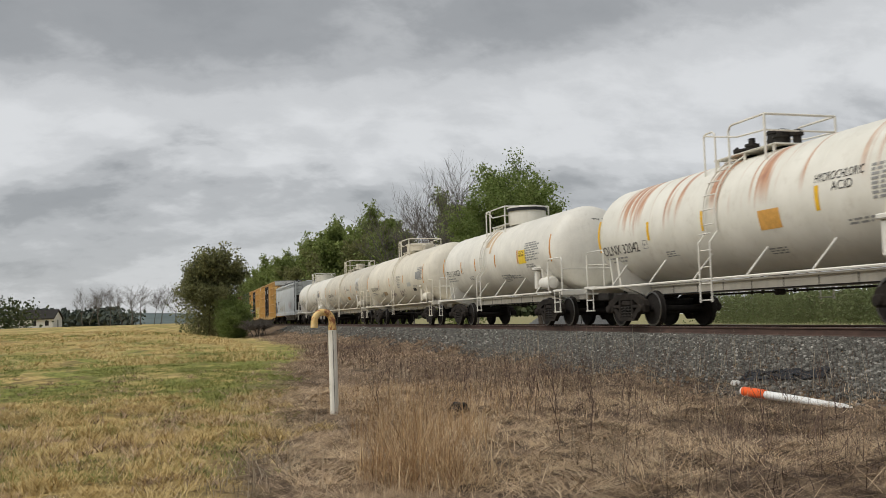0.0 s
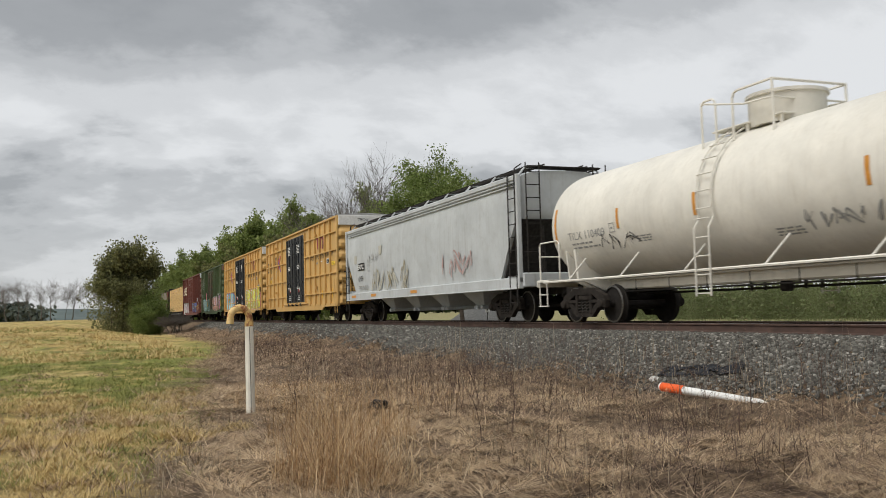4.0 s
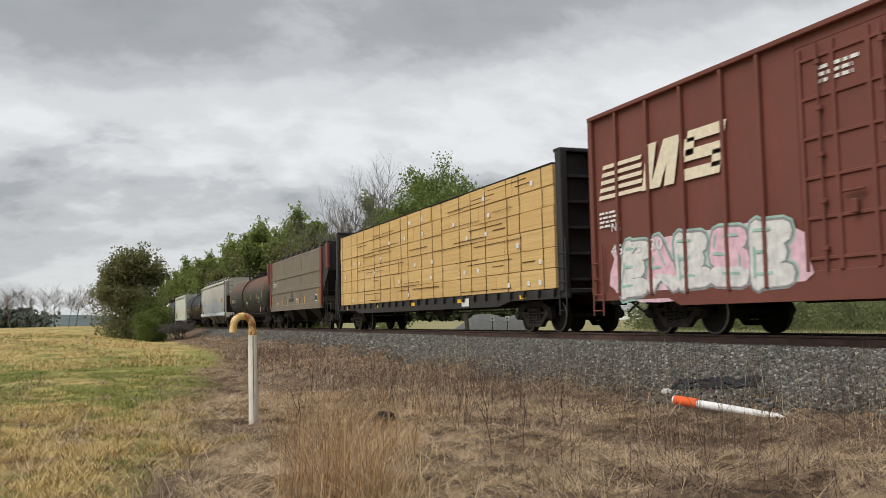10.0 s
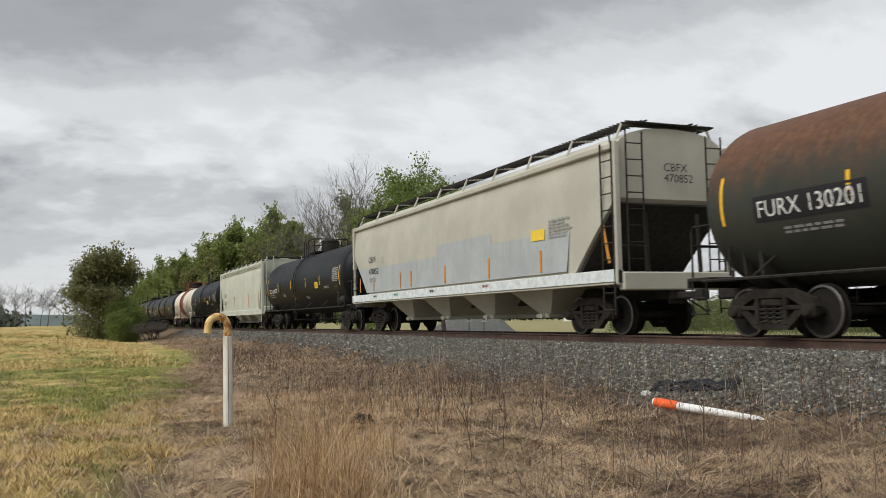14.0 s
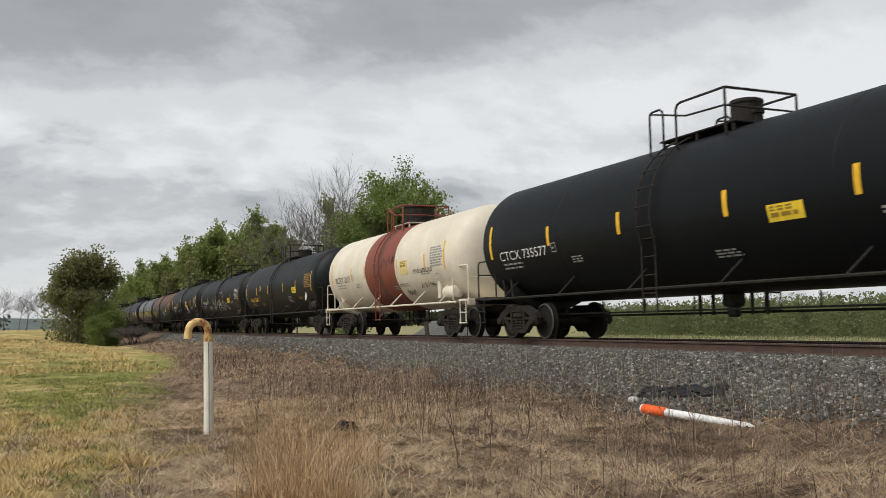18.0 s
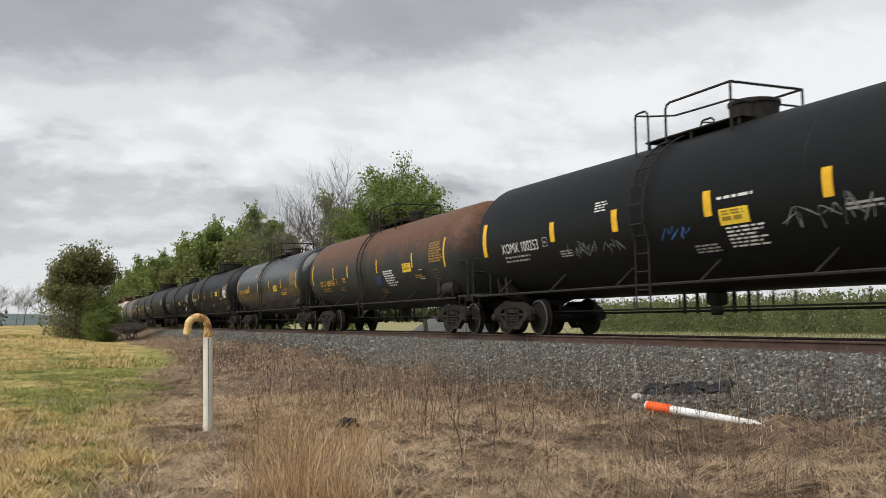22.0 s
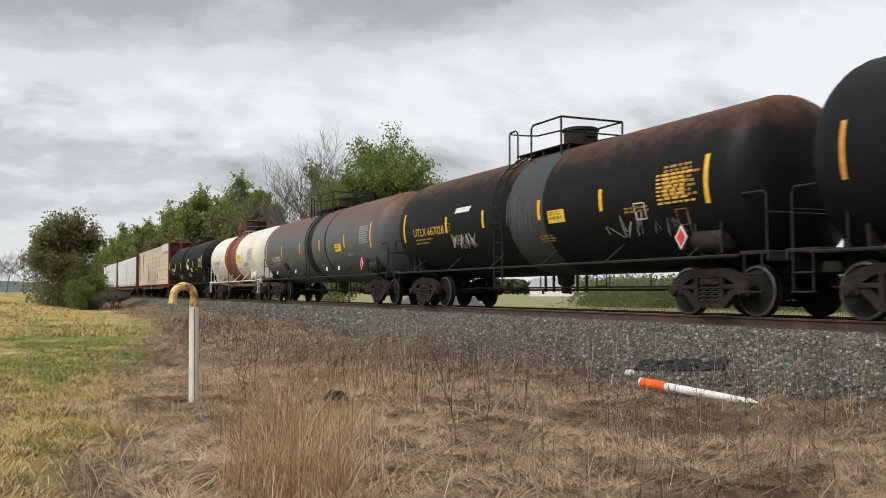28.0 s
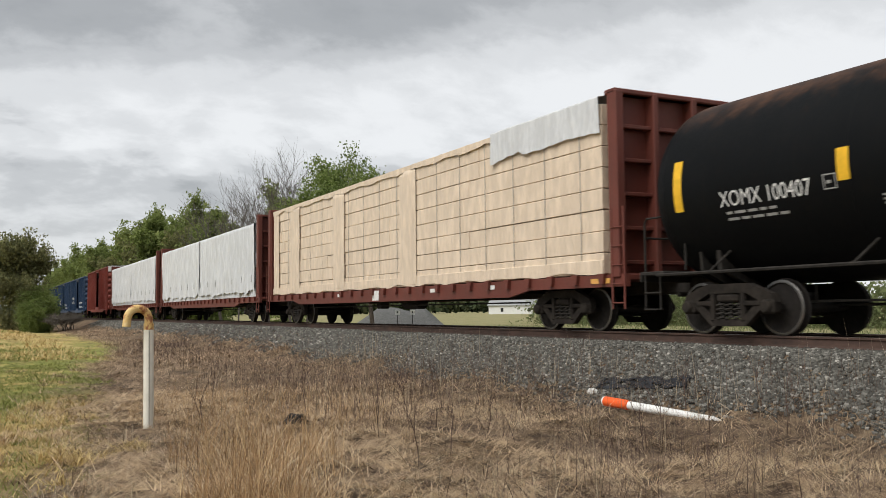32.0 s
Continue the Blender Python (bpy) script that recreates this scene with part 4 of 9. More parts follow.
def build_tanks():
    yt, ot = (M_YTAPE, 0.11), (M_OTAPE, 0.10)
    W = dict(frame_mat=M_WHITE, rail_mat=M_WHITE)
    C = dict(frame_mat=M_CREAM, rail_mat=M_CREAM)
    # five pale cars that open the clip
    car, s, h = tank_car("white acid tank car with orange rust runs and black valves", 0, 11.2, M_OLNX, 1.33, 2.45, bonnet="manway", tape=yt, mid=15.71,
                         tapes=[5.95, 3.25, 0.82, -2.97, -5.70], plat=(1.27, 0.3, -0.97), lad=0.42, dome=(-0.25, 0.24, 0.46), **W)
    marks(car, s, h, "OLNX 32042", (5.80, 3.83, 1.93), 0.25, M_KSTEN, M_GSTEN, 11)
    lettering(car, s, "HYDROCHLORIC", -2.92, s.arg(2.66), 0.16, M_KSTEN, 1.25, name="cargo_name")
    lettering(car, s, "ACID", -3.36, s.arg(2.46), 0.16, M_KSTEN, name="cargo_name")
    hazard_label(car, s, -1.19, s.arg(1.96), 0.67, 0.40, M_OLABEL)
    for k, (y, w) in enumerate(((-0.62, 0.30), (-0.08, 0.22), (0.40, 0.26))):
        part("valve", G().lathe([(3.72, w * 0.5), (3.98, w * 0.5), (4.0, w * 0.62), (4.05, w * 0.62), (4.06, w * 0.3), (4.18, w * 0.3), (4.19, 0.0)], "z", 14, (-0.22 + 0.2 * (k % 2), y, 0)), M_UNDER, car, "", True)
    car, s, h = tank_car("white acid tank car with yellow label and wide white bonnet", 0, 11.1, M_WHITE, 1.34, 2.45, bonnet="wide", valve_mat=M_WHITE, tape=ot, mid=30.89,
                         tapes=[6.10, 3.55, 1.75, -0.60, -2.91, -5.75], plat=(1.50, 1.05, -0.60), lad=0.68, dome=(-0.62, 0.70, 0.62), **W)
    marks(car, s, h, "TILX 110322", (5.66, 3.80, 2.08), 0.23, M_KSTEN, M_GSTEN, 21, (-3.61, 1.25))
    hazard_label(car, s, -3.00, s.arg(2.12), 0.68, 0.46, M_YLABEL)
    for k in range(3):
        bars(car, s, -0.90 - 0.5 * k, s.arg(1.80 - 0.03 * k), 1.1, 2, M_GSTEN, 0.040, 0.05, 71 + k)
    part("bonnet_band", G().lathe([(4.22, 0.752), (4.33, 0.752)], "z", 28, (0, -0.62, 0)), M_KSTEN, car, "dark band round the bonnet lid", True)
    rust = paint("rust washed white paint", (0.66, 0.50, 0.33), 0.5, 0.3, (0.42, 0.26, 0.14), 0.5)
    decal(car, s, 0.62, 0.22, s.arg(2.95), s.arg(3.55), rust, "rust_stain", "tan rust wash below the platform", slant=-0.10)
    decal(car, s, 0.10, -0.12, s.arg(2.70), s.arg(3.50), rust, "rust_stain", "tan rust wash below the platform", slant=-0.16)
    car, s, h = tank_car("cream tank car with purple scrawled tags", 0, 12.9, M_CREAM, 1.47, 2.42, bonnet="wide", valve_mat=M_CREAM, tape=ot, mid=46.36,
                         tapes=[6.75, 3.65, 0.90, -2.27, -6.22], plat=(0.76, 0.2, -1.48), lad=-0.36, dome=(-0.46, 0.72, 0.45), **C)
    marks(car, s, h, "NATX 200118", (5.66, 3.96, 1.97), 0.22, M_KSTEN, M_GSTEN, 31)
    pur = spray("purple spray", (0.10, 0.035, 0.075))
    lettering(car, s, "REGULATING VALVES", -0.78, s.arg(2.46), 0.11, M_KSTEN, 0.98, name="stencil_words")
    lettering(car, s, "VENTING NORMAL", -0.86, s.arg(2.30), 0.11, M_KSTEN, 0.84, name="stencil_words")
    bars(car, s, -0.92, s.arg(2.20), 0.6, 4, M_GSTEN, 0.045, 0.035, 74)
    tag_line(car, s, 0.95, s.arg(1.52), 1.05, 0.38, pur, 4, 0.022)
    tag_line(car, s, -0.95, s.arg(1.50), 1.25, 0.42, pur, 5, 0.024)
    tag_line(car, s, 3.80, s.arg(1.55), 1.1, 0.30, M_GSTEN, 6, 0.018)
    decal(car, s, 2.74, 1.90, s.arg(1.66), s.arg(1.86), plain("tan faded label", (0.40, 0.30, 0.19), 0.7), "faded_label")
    decal(car, s, -4.82, -5.93, s.arg(2.24), s.arg(2.58), M_GSTEN, "data_panel", "grey panel of small print")
    decal(car, s, -3.0, -3.75, s.arg(1.95), s.arg(2.15), M_DATAGREY, "faded_label")
    decal(car, s, -3.95, -4.50, s.arg(1.70), s.arg(1.83), M_KSTEN, "dark_label")
    car, s, h = tank_car("grey cream tank car with dirty flanks and pale repaint patches", 0, 13.9, M_GREYCREAM, 1.42, 2.45, bonnet="manway", valve_mat=M_GREYCREAM, tape=ot, mid=62.99,
                         frame_mat=M_GREYCREAM, rail_mat=M_CREAM, tapes=[7.1, 4.82, 2.24, -1.81, -3.97, -5.93], plat=(1.15, 0.5, -1.00), lad=0.02, dome=(-0.35, 0.30, 0.44))
    marks(car, s, h, "TCIX 201019", (5.70, 3.62, 2.05), 0.23, M_KSTEN, M_GSTEN, 41)
    lettering(car, s, "REGULATING VALVES VENTING", -1.96, s.arg(2.30), 0.11, M_KSTEN, 1.38, name="stencil_words")
    patch = paint("pale repaint patch", (0.62, 0.61, 0.57), 0.5, 0.15, (0.40, 0.37, 0.32), 0.2)
    for y0, y1, z0, z1 in ((3.13, 2.31, 1.46, 1.72), (1.60, 0.62, 1.46, 1.92), (5.00, 3.65, 1.46, 1.62), (-5.30, -6.40, 2.66, 3.02), (-1.55, -2.0, 1.52, 1.68), (-0.7, -2.0, 1.22, 1.42)):
        decal(car, s, y0, y1, s.arg(z0), s.arg(z1), patch, "repaint_patch", slant=-0.05)
    decal(car, s, -0.25, -0.95, s.arg(1.40), s.arg(1.56), M_GSTEN, "dark_smear", "dark oily smear behind the ladder")
    hazard_label(car, s, -2.13, s.arg(1.68), 0.86, 0.24, M_OTAPE)
    bars(car, s, -1.55, s.arg(2.62), 0.4, 4, M_GSTEN, 0.03, 0.03, 77)
    placard(car, -1.44, -h + 0.9, 1.75, M_GSTEN)
    car, s, h = tank_car("cream white tank car with dark tags and a panel", 0, 12.9, M_WHITE, 1.40, 2.45, bonnet="wide", valve_mat=M_WHITE, tape=ot, mid=79.80,
                         tapes=[6.6, 3.7, 0.9, -3.38, -6.70], **W)
    marks(car, s, h, "TILX 110409", (6.00, 4.30, 2.05), 0.19, M_GSTEN, M_GSTEN, 51)
    decal(car, s, -5.48, -6.50, s.arg(2.24), s.arg(2.56), M_GSTEN, "data_panel", "grey panel of small print")
    decal(car, s, -4.1, -4.7, s.arg(1.98), s.arg(2.2), M_DATAGREY, "faded_label")
    decal(car, s, -4.75, -5.2, s.arg(1.70), s.arg(1.86), M_KSTEN, "dark_label")
    tag_line(car, s, 4.6, s.arg(1.7), 1.6, 0.5, M_KSTEN, 14, 0.02)
    tag_line(car, s, -1.9, s.arg(1.6), 2.2, 0.4, M_GSTEN, 15, 0.035)
    # the rusty tank behind the taupe hopper
    car, s, h = tank_car("dark tank car with rusty brown top and yellow stripes", 0, 16.0, M_RUSTTANK, 1.56, 2.42, bonnet="manway", tape=(M_YTAPE, 0.08), mid=238.1,
                         tapes=[8.0, 5.14, 1.53, -0.33, -3.08, -5.59, -7.85], plat=(1.84, 1.0, -0.1), dome=(0.15, 0.36, 0.40), lad=0.72, **BLK)
    decal(car, s, 7.20, 4.80, s.arg(1.98), s.arg(2.42), M_KSTEN, "number_board")
    lettering(car, s, "FURX 130201", 7.10, s.arg(2.06), 0.28, M_WSTEN, 2.18, off=0.012, name="reporting_mark")
    bars(car, s, 6.6, s.arg(1.82), 1.5, 2, M_GSTEN, seed=61)
    decal(car, s, -0.45, -1.15, s.arg(1.83), s.arg(2.02), M_GREYGREEN, "faded_label")
    decal(car, s, -4.62, -5.10, s.arg(1.74), s.arg(2.06), M_KSTEN, "data_panel")
    frame_decal(car, s, -4.68, s.arg(1.77), 0.30, M_WSTEN, 0.018)
    for k in range(5):
        bars(car, s, -6.0, s.arg(2.20 - 0.09 * k), 1.05, 1, M_GSTEN, 0.05, 0.03, 62 + k, name="data_line")
    decal(car, s, -5.98, -7.10, s.arg(1.76), s.arg(2.28), spray("dark panel paint", (0.03, 0.03, 0.028)), "data_panel", off=0.004)
    decal(car, EndWall(-h - 0.52), -0.30, 1.25, 3.03, 3.27, M_KSTEN, "number_board", off=0.05)
    lettering(car, EndWall(-h - 0.52), "FURX 130201", -0.2, 3.07, 0.17, M_WSTEN, 1.38, off=0.06, name="reporting_mark")
    bars(car, EndWall(-h - 0.60), 0.0, 2.92, 1.0, 3, M_GSTEN, 0.05, 0.04, 68, 0.05)
    placard(car, -1.50, -7.30, 1.30, M_REDLBL)
    ring(car, s, -0.30, 0.0, paint("rust brown band", (0.115, 0.068, 0.046), 0.6, 0.4, (0.06, 0.045, 0.036), 0.4), "shell_band", "rust brown band", 0.025)
    ring(car, s, 0.95, 1.10, M_RUSTTANK3, "shell_band", "dark band", 0.02)
    # black cars, in the order of the train
    # label, reporting mark, middle of the car, length of the shell, paint, bonnet, stencil paint, stripe paint and width,
    # stripes, span of the reporting mark, notice label, railing, dome, ladder
    spec = [
        ("black tank car with orange label and white stencils", "TILX 289077", 278.5, 15.4, M_BLACK, "drum", M_WSTEN, M_YTAPE, 0.09,
         (7.5, 4.71, 1.65, -1.55, -4.25, -7.56), (7.0, 5.0, 2.05), (-3.25, -3.95), (1.3, 0.4, -0.75), (-0.6, 0.44, 0.58), 0.6),
        ("clean black tank car with yellow stripes", "CTCX 735577", 313.84, 15.0, M_BLACK, "drum", M_WSTEN, M_YTAPE, 0.12,
         (7.4, 4.41, 1.55, -1.66, -4.47, -7.41), (6.93, 4.55, 2.02), (-2.63, -3.47), (1.3, 0.45, -0.98), (-0.58, 0.30, 0.56), 0.59),
        ("black tank car with yellow label and reporting marks", "NATX 50667", 346.39, 14.4, M_BLACK, "drum", M_YSTEN, M_YTAPE, 0.08,
         (7.1, 4.26, 1.53, -1.84, -4.38, -7.1), (6.08, 4.11, 1.80), (-3.6, -4.41), (1.1, 0.2, -0.75), (-0.42, 0.36, 0.42), 0.5),
        ("black tank car covered with white outline tags", "TILX 261011", 363.4, 14.4, M_MATTE, "drum", M_WSTEN, M_OTAPE, 0.08,
         (7.1, 4.21, 0.91, -1.81, -4.4, -7.1), (6.15, 4.25, 2.05), (-3.55, -4.36), (0.40, -0.55, -1.45), (-0.35, 0.36, 0.30), -0.10),
        ("dark tank car with wide yellow stripes and scrawls", "XOMX 100253", 380.74, 14.55, M_MATTE, "drum", M_WSTEN, M_YTAPE, 0.20,
         (7.18, 3.68, 1.17, -1.69, -4.39, -7.18), (6.24, 4.38, 2.08), (-1.96, -2.74), (1.32, 0.3, -1.6), (-1.25, 0.46, 0.42), 0.31),
        ("grey tank car with rusty brown top and yellow stripes", "UTLX 650576", 397.88, 14.5, M_RUSTTANK2, "manway", M_YSTEN, M_YTAPE, 0.10,
         (7.14, 4.07, 2.19, -1.21, -4.59, -7.14), (6.03, 4.05, 1.88), (-3.7, -4.5), (1.31, 0.2, -1.4), (-1.2, 0.24, 0.42), 0.54),
        ("glossy black tank car with yellow stripes and blue tags", "UTLX 650588", 414.96, 14.05, M_GLOSS, "manway", M_YSTEN, M_YTAPE, 0.10,
         (6.92, 3.73, 1.36, -1.41, -3.93, -6.92), (6.27, 3.90, 2.10), (-2.34, -3.10), (1.31, 0.2, -1.4), (-1.2, 0.24, 0.42), 0.57),
        ("matte black tank car with wide bonnet", "TCLX 1659", 432.7, 14.45, M_BLACK, "wide", M_WSTEN, M_YTAPE, 0.10,
         (7.12, 4.12, 1.42, -1.61, -4.4, -7.12), (6.93, 5.39, 2.06), (-3.02, -3.88), (3.45, 0.25, -0.95), (-0.2, 0.85, 0.58), 2.75),
        ("black tank car with yellow label and white placard", "TILX 252120", 450.4, 14.45, M_MATTE, "drum", M_WSTEN, M_YTAPE, 0.10,
         (7.14, 4.2, 1.7, -0.82, -3.89, -7.11), (6.4, 4.5, 2.0), (-1.85, -2.6), (1.3, 0.3, -0.9), None, 0.5),
        ("plain dull black tank car", "CBTX 720905", 468.45, 15.9, M_MATTE, "wide", M_WSTEN, M_OTAPE, 0.10,
         (7.86, 4.62, 1.4, -1.6, -4.6, -7.85), (6.95, 4.75, 2.06), None, (2.6, 0.25, -0.95), (-0.2, 0.85, 0.58), 1.2),
        ("black tank car with rusty top, yellow stripes and white tags", "UTLX 667028", 486.25, 14.1, M_RUSTTANK3, "drum", M_YSTEN, M_YTAPE, 0.12,
         (6.96, 3.84, 1.57, -1.27, -3.76, -6.97), (6.21, 4.02, 2.12), (-1.65, -2.4), (1.32, 0.2, -1.2), (-0.7, 0.42, 0.50), 0.72),
        ("blue grey tank car with rusty top", "DBCX 98330", 503.86, 15.2, M_BLUEGREY, "drum", M_WSTEN, M_YTAPE, 0.12,
         (7.5, 4.54, 1.45, -1.48, -4.65, -7.5), (6.46, 4.89, 1.90), (-3.5, -4.3), (1.93, 0.5, -1.2), (-0.75, 0.46, 0.46), 0.1),
        ("black tank car with wide yellow stripes and tags", "XOMX 100407", 536.9, 15.1, M_RUSTTANK4, "drum", M_WSTEN, M_YTAPE, 0.20,
         (7.45, 4.13, 1.61, -1.39, -4.14, -7.48), (6.50, 4.70, 2.08), None, (1.56, 0.4, -1.05), (-0.6, 0.46, 0.46), 0.4),
    ]
    SIZES = {"XOMX 100407": (1.66, 2.51), "CTCX 735577": (1.59, 2.51), "XOMX 100253": (1.60, 2.49)}
    made = {}
    for k, (label, text, mid, cyl, m, bonnet, tm, tp, tw, tapes, span, lab, plat, dome, lad) in enumerate(spec):
        big = text[:4] in ("CTCX", "TCLX", "XOMX", "CBTX")
        car, s, h = tank_car(label, 0, cyl, m, *SIZES.get(text, (1.63, 2.48) if big else (1.56, 2.41)),
                             bonnet=bonnet, tape=(tp, tw), mid=mid, tapes=tapes, plat=plat, dome=dome, lad=lad, **BLK)
        marks(car, s, h, text, span, 0.25 if text[0] == "X" else 0.23, tm, M_WDIM if tm is M_WSTEN else M_YDIM, 100 + 7 * k)
        if lab:
            hazard_label(car, s, lab[0], s.arg(2.0 if text[:4] != "TCLX" else 2.25), (lab[0] - lab[1]) * 0.92, 0.29, M_YLABEL, 30 + k)
        made[text] = (car, s, h)
    white, blue = spray("white spray", (0.66, 0.66, 0.64)), spray("blue spray", (0.05, 0.14, 0.36))
    grey = spray("grey spray", (0.25, 0.26, 0.26))
    car, s, h = made["TILX 261011"]
    for k in range(2):
        tag_line(car, s, 2.0 - 0.2 * k, s.arg(1.45), 4.0, 1.05, white, 171 + k, 0.016)
    tag_line(car, s, -1.0, s.arg(2.62), 0.75, 0.28, spray("orange cream spray", (0.70, 0.46, 0.30)), 72, 0.018)
    tag_line(car, s, 4.0, s.arg(1.62), 1.3, 0.32, grey, 73, 0.03)
    tag_line(car, s, -3.3, s.arg(1.55), 0.6, 0.35, white, 70, 0.016)
    bars(car, s, -2.4, s.arg(2.0), 0.8, 5, M_GSTEN, seed=71)
    car, s, h = made["XOMX 100253"]
    tag_line(car, s, 3.2, s.arg(1.75), 2.2, 0.4, grey, 74, 0.012)
    tag_line(car, s, -0.2, s.arg(1.85), 0.9, 0.35, blue, 75, 0.02)
    tag_line(car, s, -3.3, s.arg(1.75), 2.4, 0.55, grey, 76, 0.014)
    bars(car, s, -2.05, s.arg(1.93), 1.0, 6, M_WSTEN, 0.035, 0.035, seed=77)
    bars(car, s, -1.95, s.arg(2.45), 0.9, 1, M_WSTEN, 0.05, 0.03, seed=70)
    bars(car, s, 1.9, s.arg(2.85), 0.5, 4, M_WSTEN, 0.03, 0.03, seed=71)
    car, s, h = made["UTLX 650588"]
    tag_line(car, s, -0.2, s.arg(1.55), 1.35, 0.6, blue, 78, 0.022)
    tag_line(car, s, -2.35, s.arg(1.50), 0.95, 0.6, blue, 79, 0.022)
    bars(car, s, 2.25, s.arg(3.05), 0.45, 4, M_YSTEN, 0.025, 0.025, seed=70)
    bars(car, s, -3.8, s.arg(1.85), 1.2, 2, M_YSTEN, 0.05, 0.03, seed=69)
    car, s, h = made["TCLX 1659"]
    tag_line(car, s, 2.4, s.arg(1.70), 1.1, 0.5, spray("dull blue spray", (0.03, 0.07, 0.16)), 80, 0.02)
    tag_line(car, s, 1.2, s.arg(1.62), 0.8, 0.25, spray("dull blue spray", (0.03, 0.07, 0.16)), 81, 0.016)
    for k in range(8):
        bars(car, s, -5.95, s.arg(2.50 - 0.065 * k), 1.1, 1, M_WSTEN, 0.045, 0.02, 300 + k, 0.010, "data_line")
    car, s, h = made["UTLX 650576"]
    for k in range(7):
        bars(car, s, -1.8 - 0.03 * k, s.arg(2.10 - 0.08 * k), 1.1, 1, M_WSTEN, 0.045, 0.035, 81 + k, name="data_line")
    decal(car, s, -0.85, -1.45, s.arg(1.68), s.arg(2.0), spray("dark blue patch", (0.03, 0.05, 0.13)), "repaint_patch")
    decal(car, s, -5.0, -5.55, s.arg(1.70), s.arg(2.05), M_KSTEN, "data_panel")
    frame_decal(car, s, -5.05, s.arg(1.72), 0.32, M_WSTEN, 0.02)
    bars(car, s, 2.9, s.arg(2.1), 0.4, 4, M_OTAPE, 0.03, 0.03, 88)
    car, s, h = made["UTLX 667028"]
    for k in range(2):
        tag_line(car, s, 3.65, s.arg(1.62), 1.5, 0.5, white, 82 + 20 * k, 0.014)
    tag_line(car, s, -3.75, s.arg(1.50), 1.3, 0.6, white, 83, 0.014)
    tag_line(car, s, -5.2, s.arg(1.45), 1.4, 0.5, grey, 84, 0.014)
    frame_decal(car, s, -4.85, s.arg(1.85), 0.34, M_WSTEN, 0.022)
    for k in range(3):
        tag_line(car, s, 0.30 - 0.3 * k, s.arg(1.9), 0.5, 1.0, spray("smoky grey spray", (0.10, 0.105, 0.11)), 85 + k, 0.03)
    ring(car, s, -1.45, 0.20, paint("grey blue patch paint", (0.060, 0.066, 0.070), 0.5, 0.4, (0.03, 0.026, 0.024), 0.6, spec=0.25), "painted_band", "grey blue repainted middle", 0.004)
    for k in range(8):
        bars(car, s, -5.6, s.arg(2.60 - 0.075 * k), 1.1, 1, M_YSTEN, 0.04, 0.03, 86 + k, 0.009, "data_line")
    placard(car, -1.50, -6.30, 1.43, M_REDLBL)
    decal(car, s, 3.3, 2.4, s.arg(2.62), s.arg(2.76), M_WSTEN, "white_label", slant=-0.12)
    car, s, h = made["DBCX 98330"]
    decal(car, s, 4.60, 3.95, s.arg(1.45), s.arg(1.80), M_KSTEN, "repaint_patch")
    for y, w in ((0.02, 0.42), (-2.25, 0.09)):
        ring(car, s, y - w, y + w, M_BLACK, "shell_band", "black painted band")
    placard(car, -1.50, -6.66, 1.45, M_REDLBL)
    for y in (5.4, 2.2, -2.4, -3.9):
        decal(car, Wall(1.53), y, y - 0.2, 1.28, 1.44, M_WSTEN, "rail_marker")
    car, s, h = made["XOMX 100407"]
    for k in range(2):
        tag_line(car, s, 3.30, s.arg(1.42), 1.9, 0.45, white, 87 + 9 * k, 0.022)
    bars(car, s, -1.5, s.arg(2.80), 0.9, 3, M_WSTEN, 0.05, 0.03, seed=88)
    decal(car, s, -1.50, -2.16, s.arg(2.12), s.arg(2.46), M_WSTEN, "white_label")
    decal(car, s, -2.88, -3.72, s.arg(1.90), s.arg(2.18), spray("dull olive label", (0.42, 0.36, 0.14)), "safety_label", "dull olive notice label")
    bars(car, s, -1.6, s.arg(1.80), 0.8, 4, M_WSTEN, 0.035, 0.04, 91)
    car, s, h = made["NATX 50667"]
    placard(car, -1.46, -6.2, 1.75, M_WSTEN)
    bars(car, s, 3.5, s.arg(2.60), 0.45, 5, M_OLABEL, 0.03, 0.03, seed=89)
    bars(car, s, -2.6, s.arg(1.85), 0.8, 5, M_GSTEN, 0.03, 0.04, seed=90)
    car, s, h = made["TILX 252120"]
    placard(car, -1.46, -6.3, 1.6, M_WSTEN)
    car, s, h = made["TILX 289077"]
    bars(car, s, 1.6, s.arg(1.75), 0.6, 4, M_OTAPE, seed=90)
    # two white cars with a red band
    for label, rear, pitch, text, sm in (("cream white acid tank car with red middle band and tags", 330.19, 11.85, "RCRX 2615", 61), ("white acid tank car with red middle band", 520.3, 11.65, "TILX 112846", 62)):
        m = M_WHITE if sm == 62 else paint("warm white tank paint", (0.76, 0.69, 0.56), 0.42, 0.12, (0.36, 0.30, 0.22), 0.15)
        car, s, h = tank_car(label, 0, pitch, m, 1.54, 2.45, frame_mat=m, rail_mat=m, bonnet="wide", band_mat=M_BAND, tape=(M_YTAPE, 0.09), tapes=[5.8, 3.25, 1.65, -1.75, -3.1 if sm == 62 else -4.2, -5.73], red_band=1.56, mid=rear, plat=(0.82, 0.2, -0.75), dome=(-0.05, 0.58, 0.72), lad=0.11)
        marks(car, s, h, text, (5.30, 3.42, 2.10), 0.23, M_KSTEN, M_GSTEN, sm)
        hazard_label(car, s, -2.05, s.arg(2.06), 0.68, 0.48, M_YLABEL if sm == 62 else M_YFADE)
        lettering(car, s, "HYDROCHLORIC ACID", -3.15, s.arg(1.86 if sm == 62 else 2.05), 0.14, M_KSTEN, 1.35 if sm == 62 else 1.6, name="cargo_name")
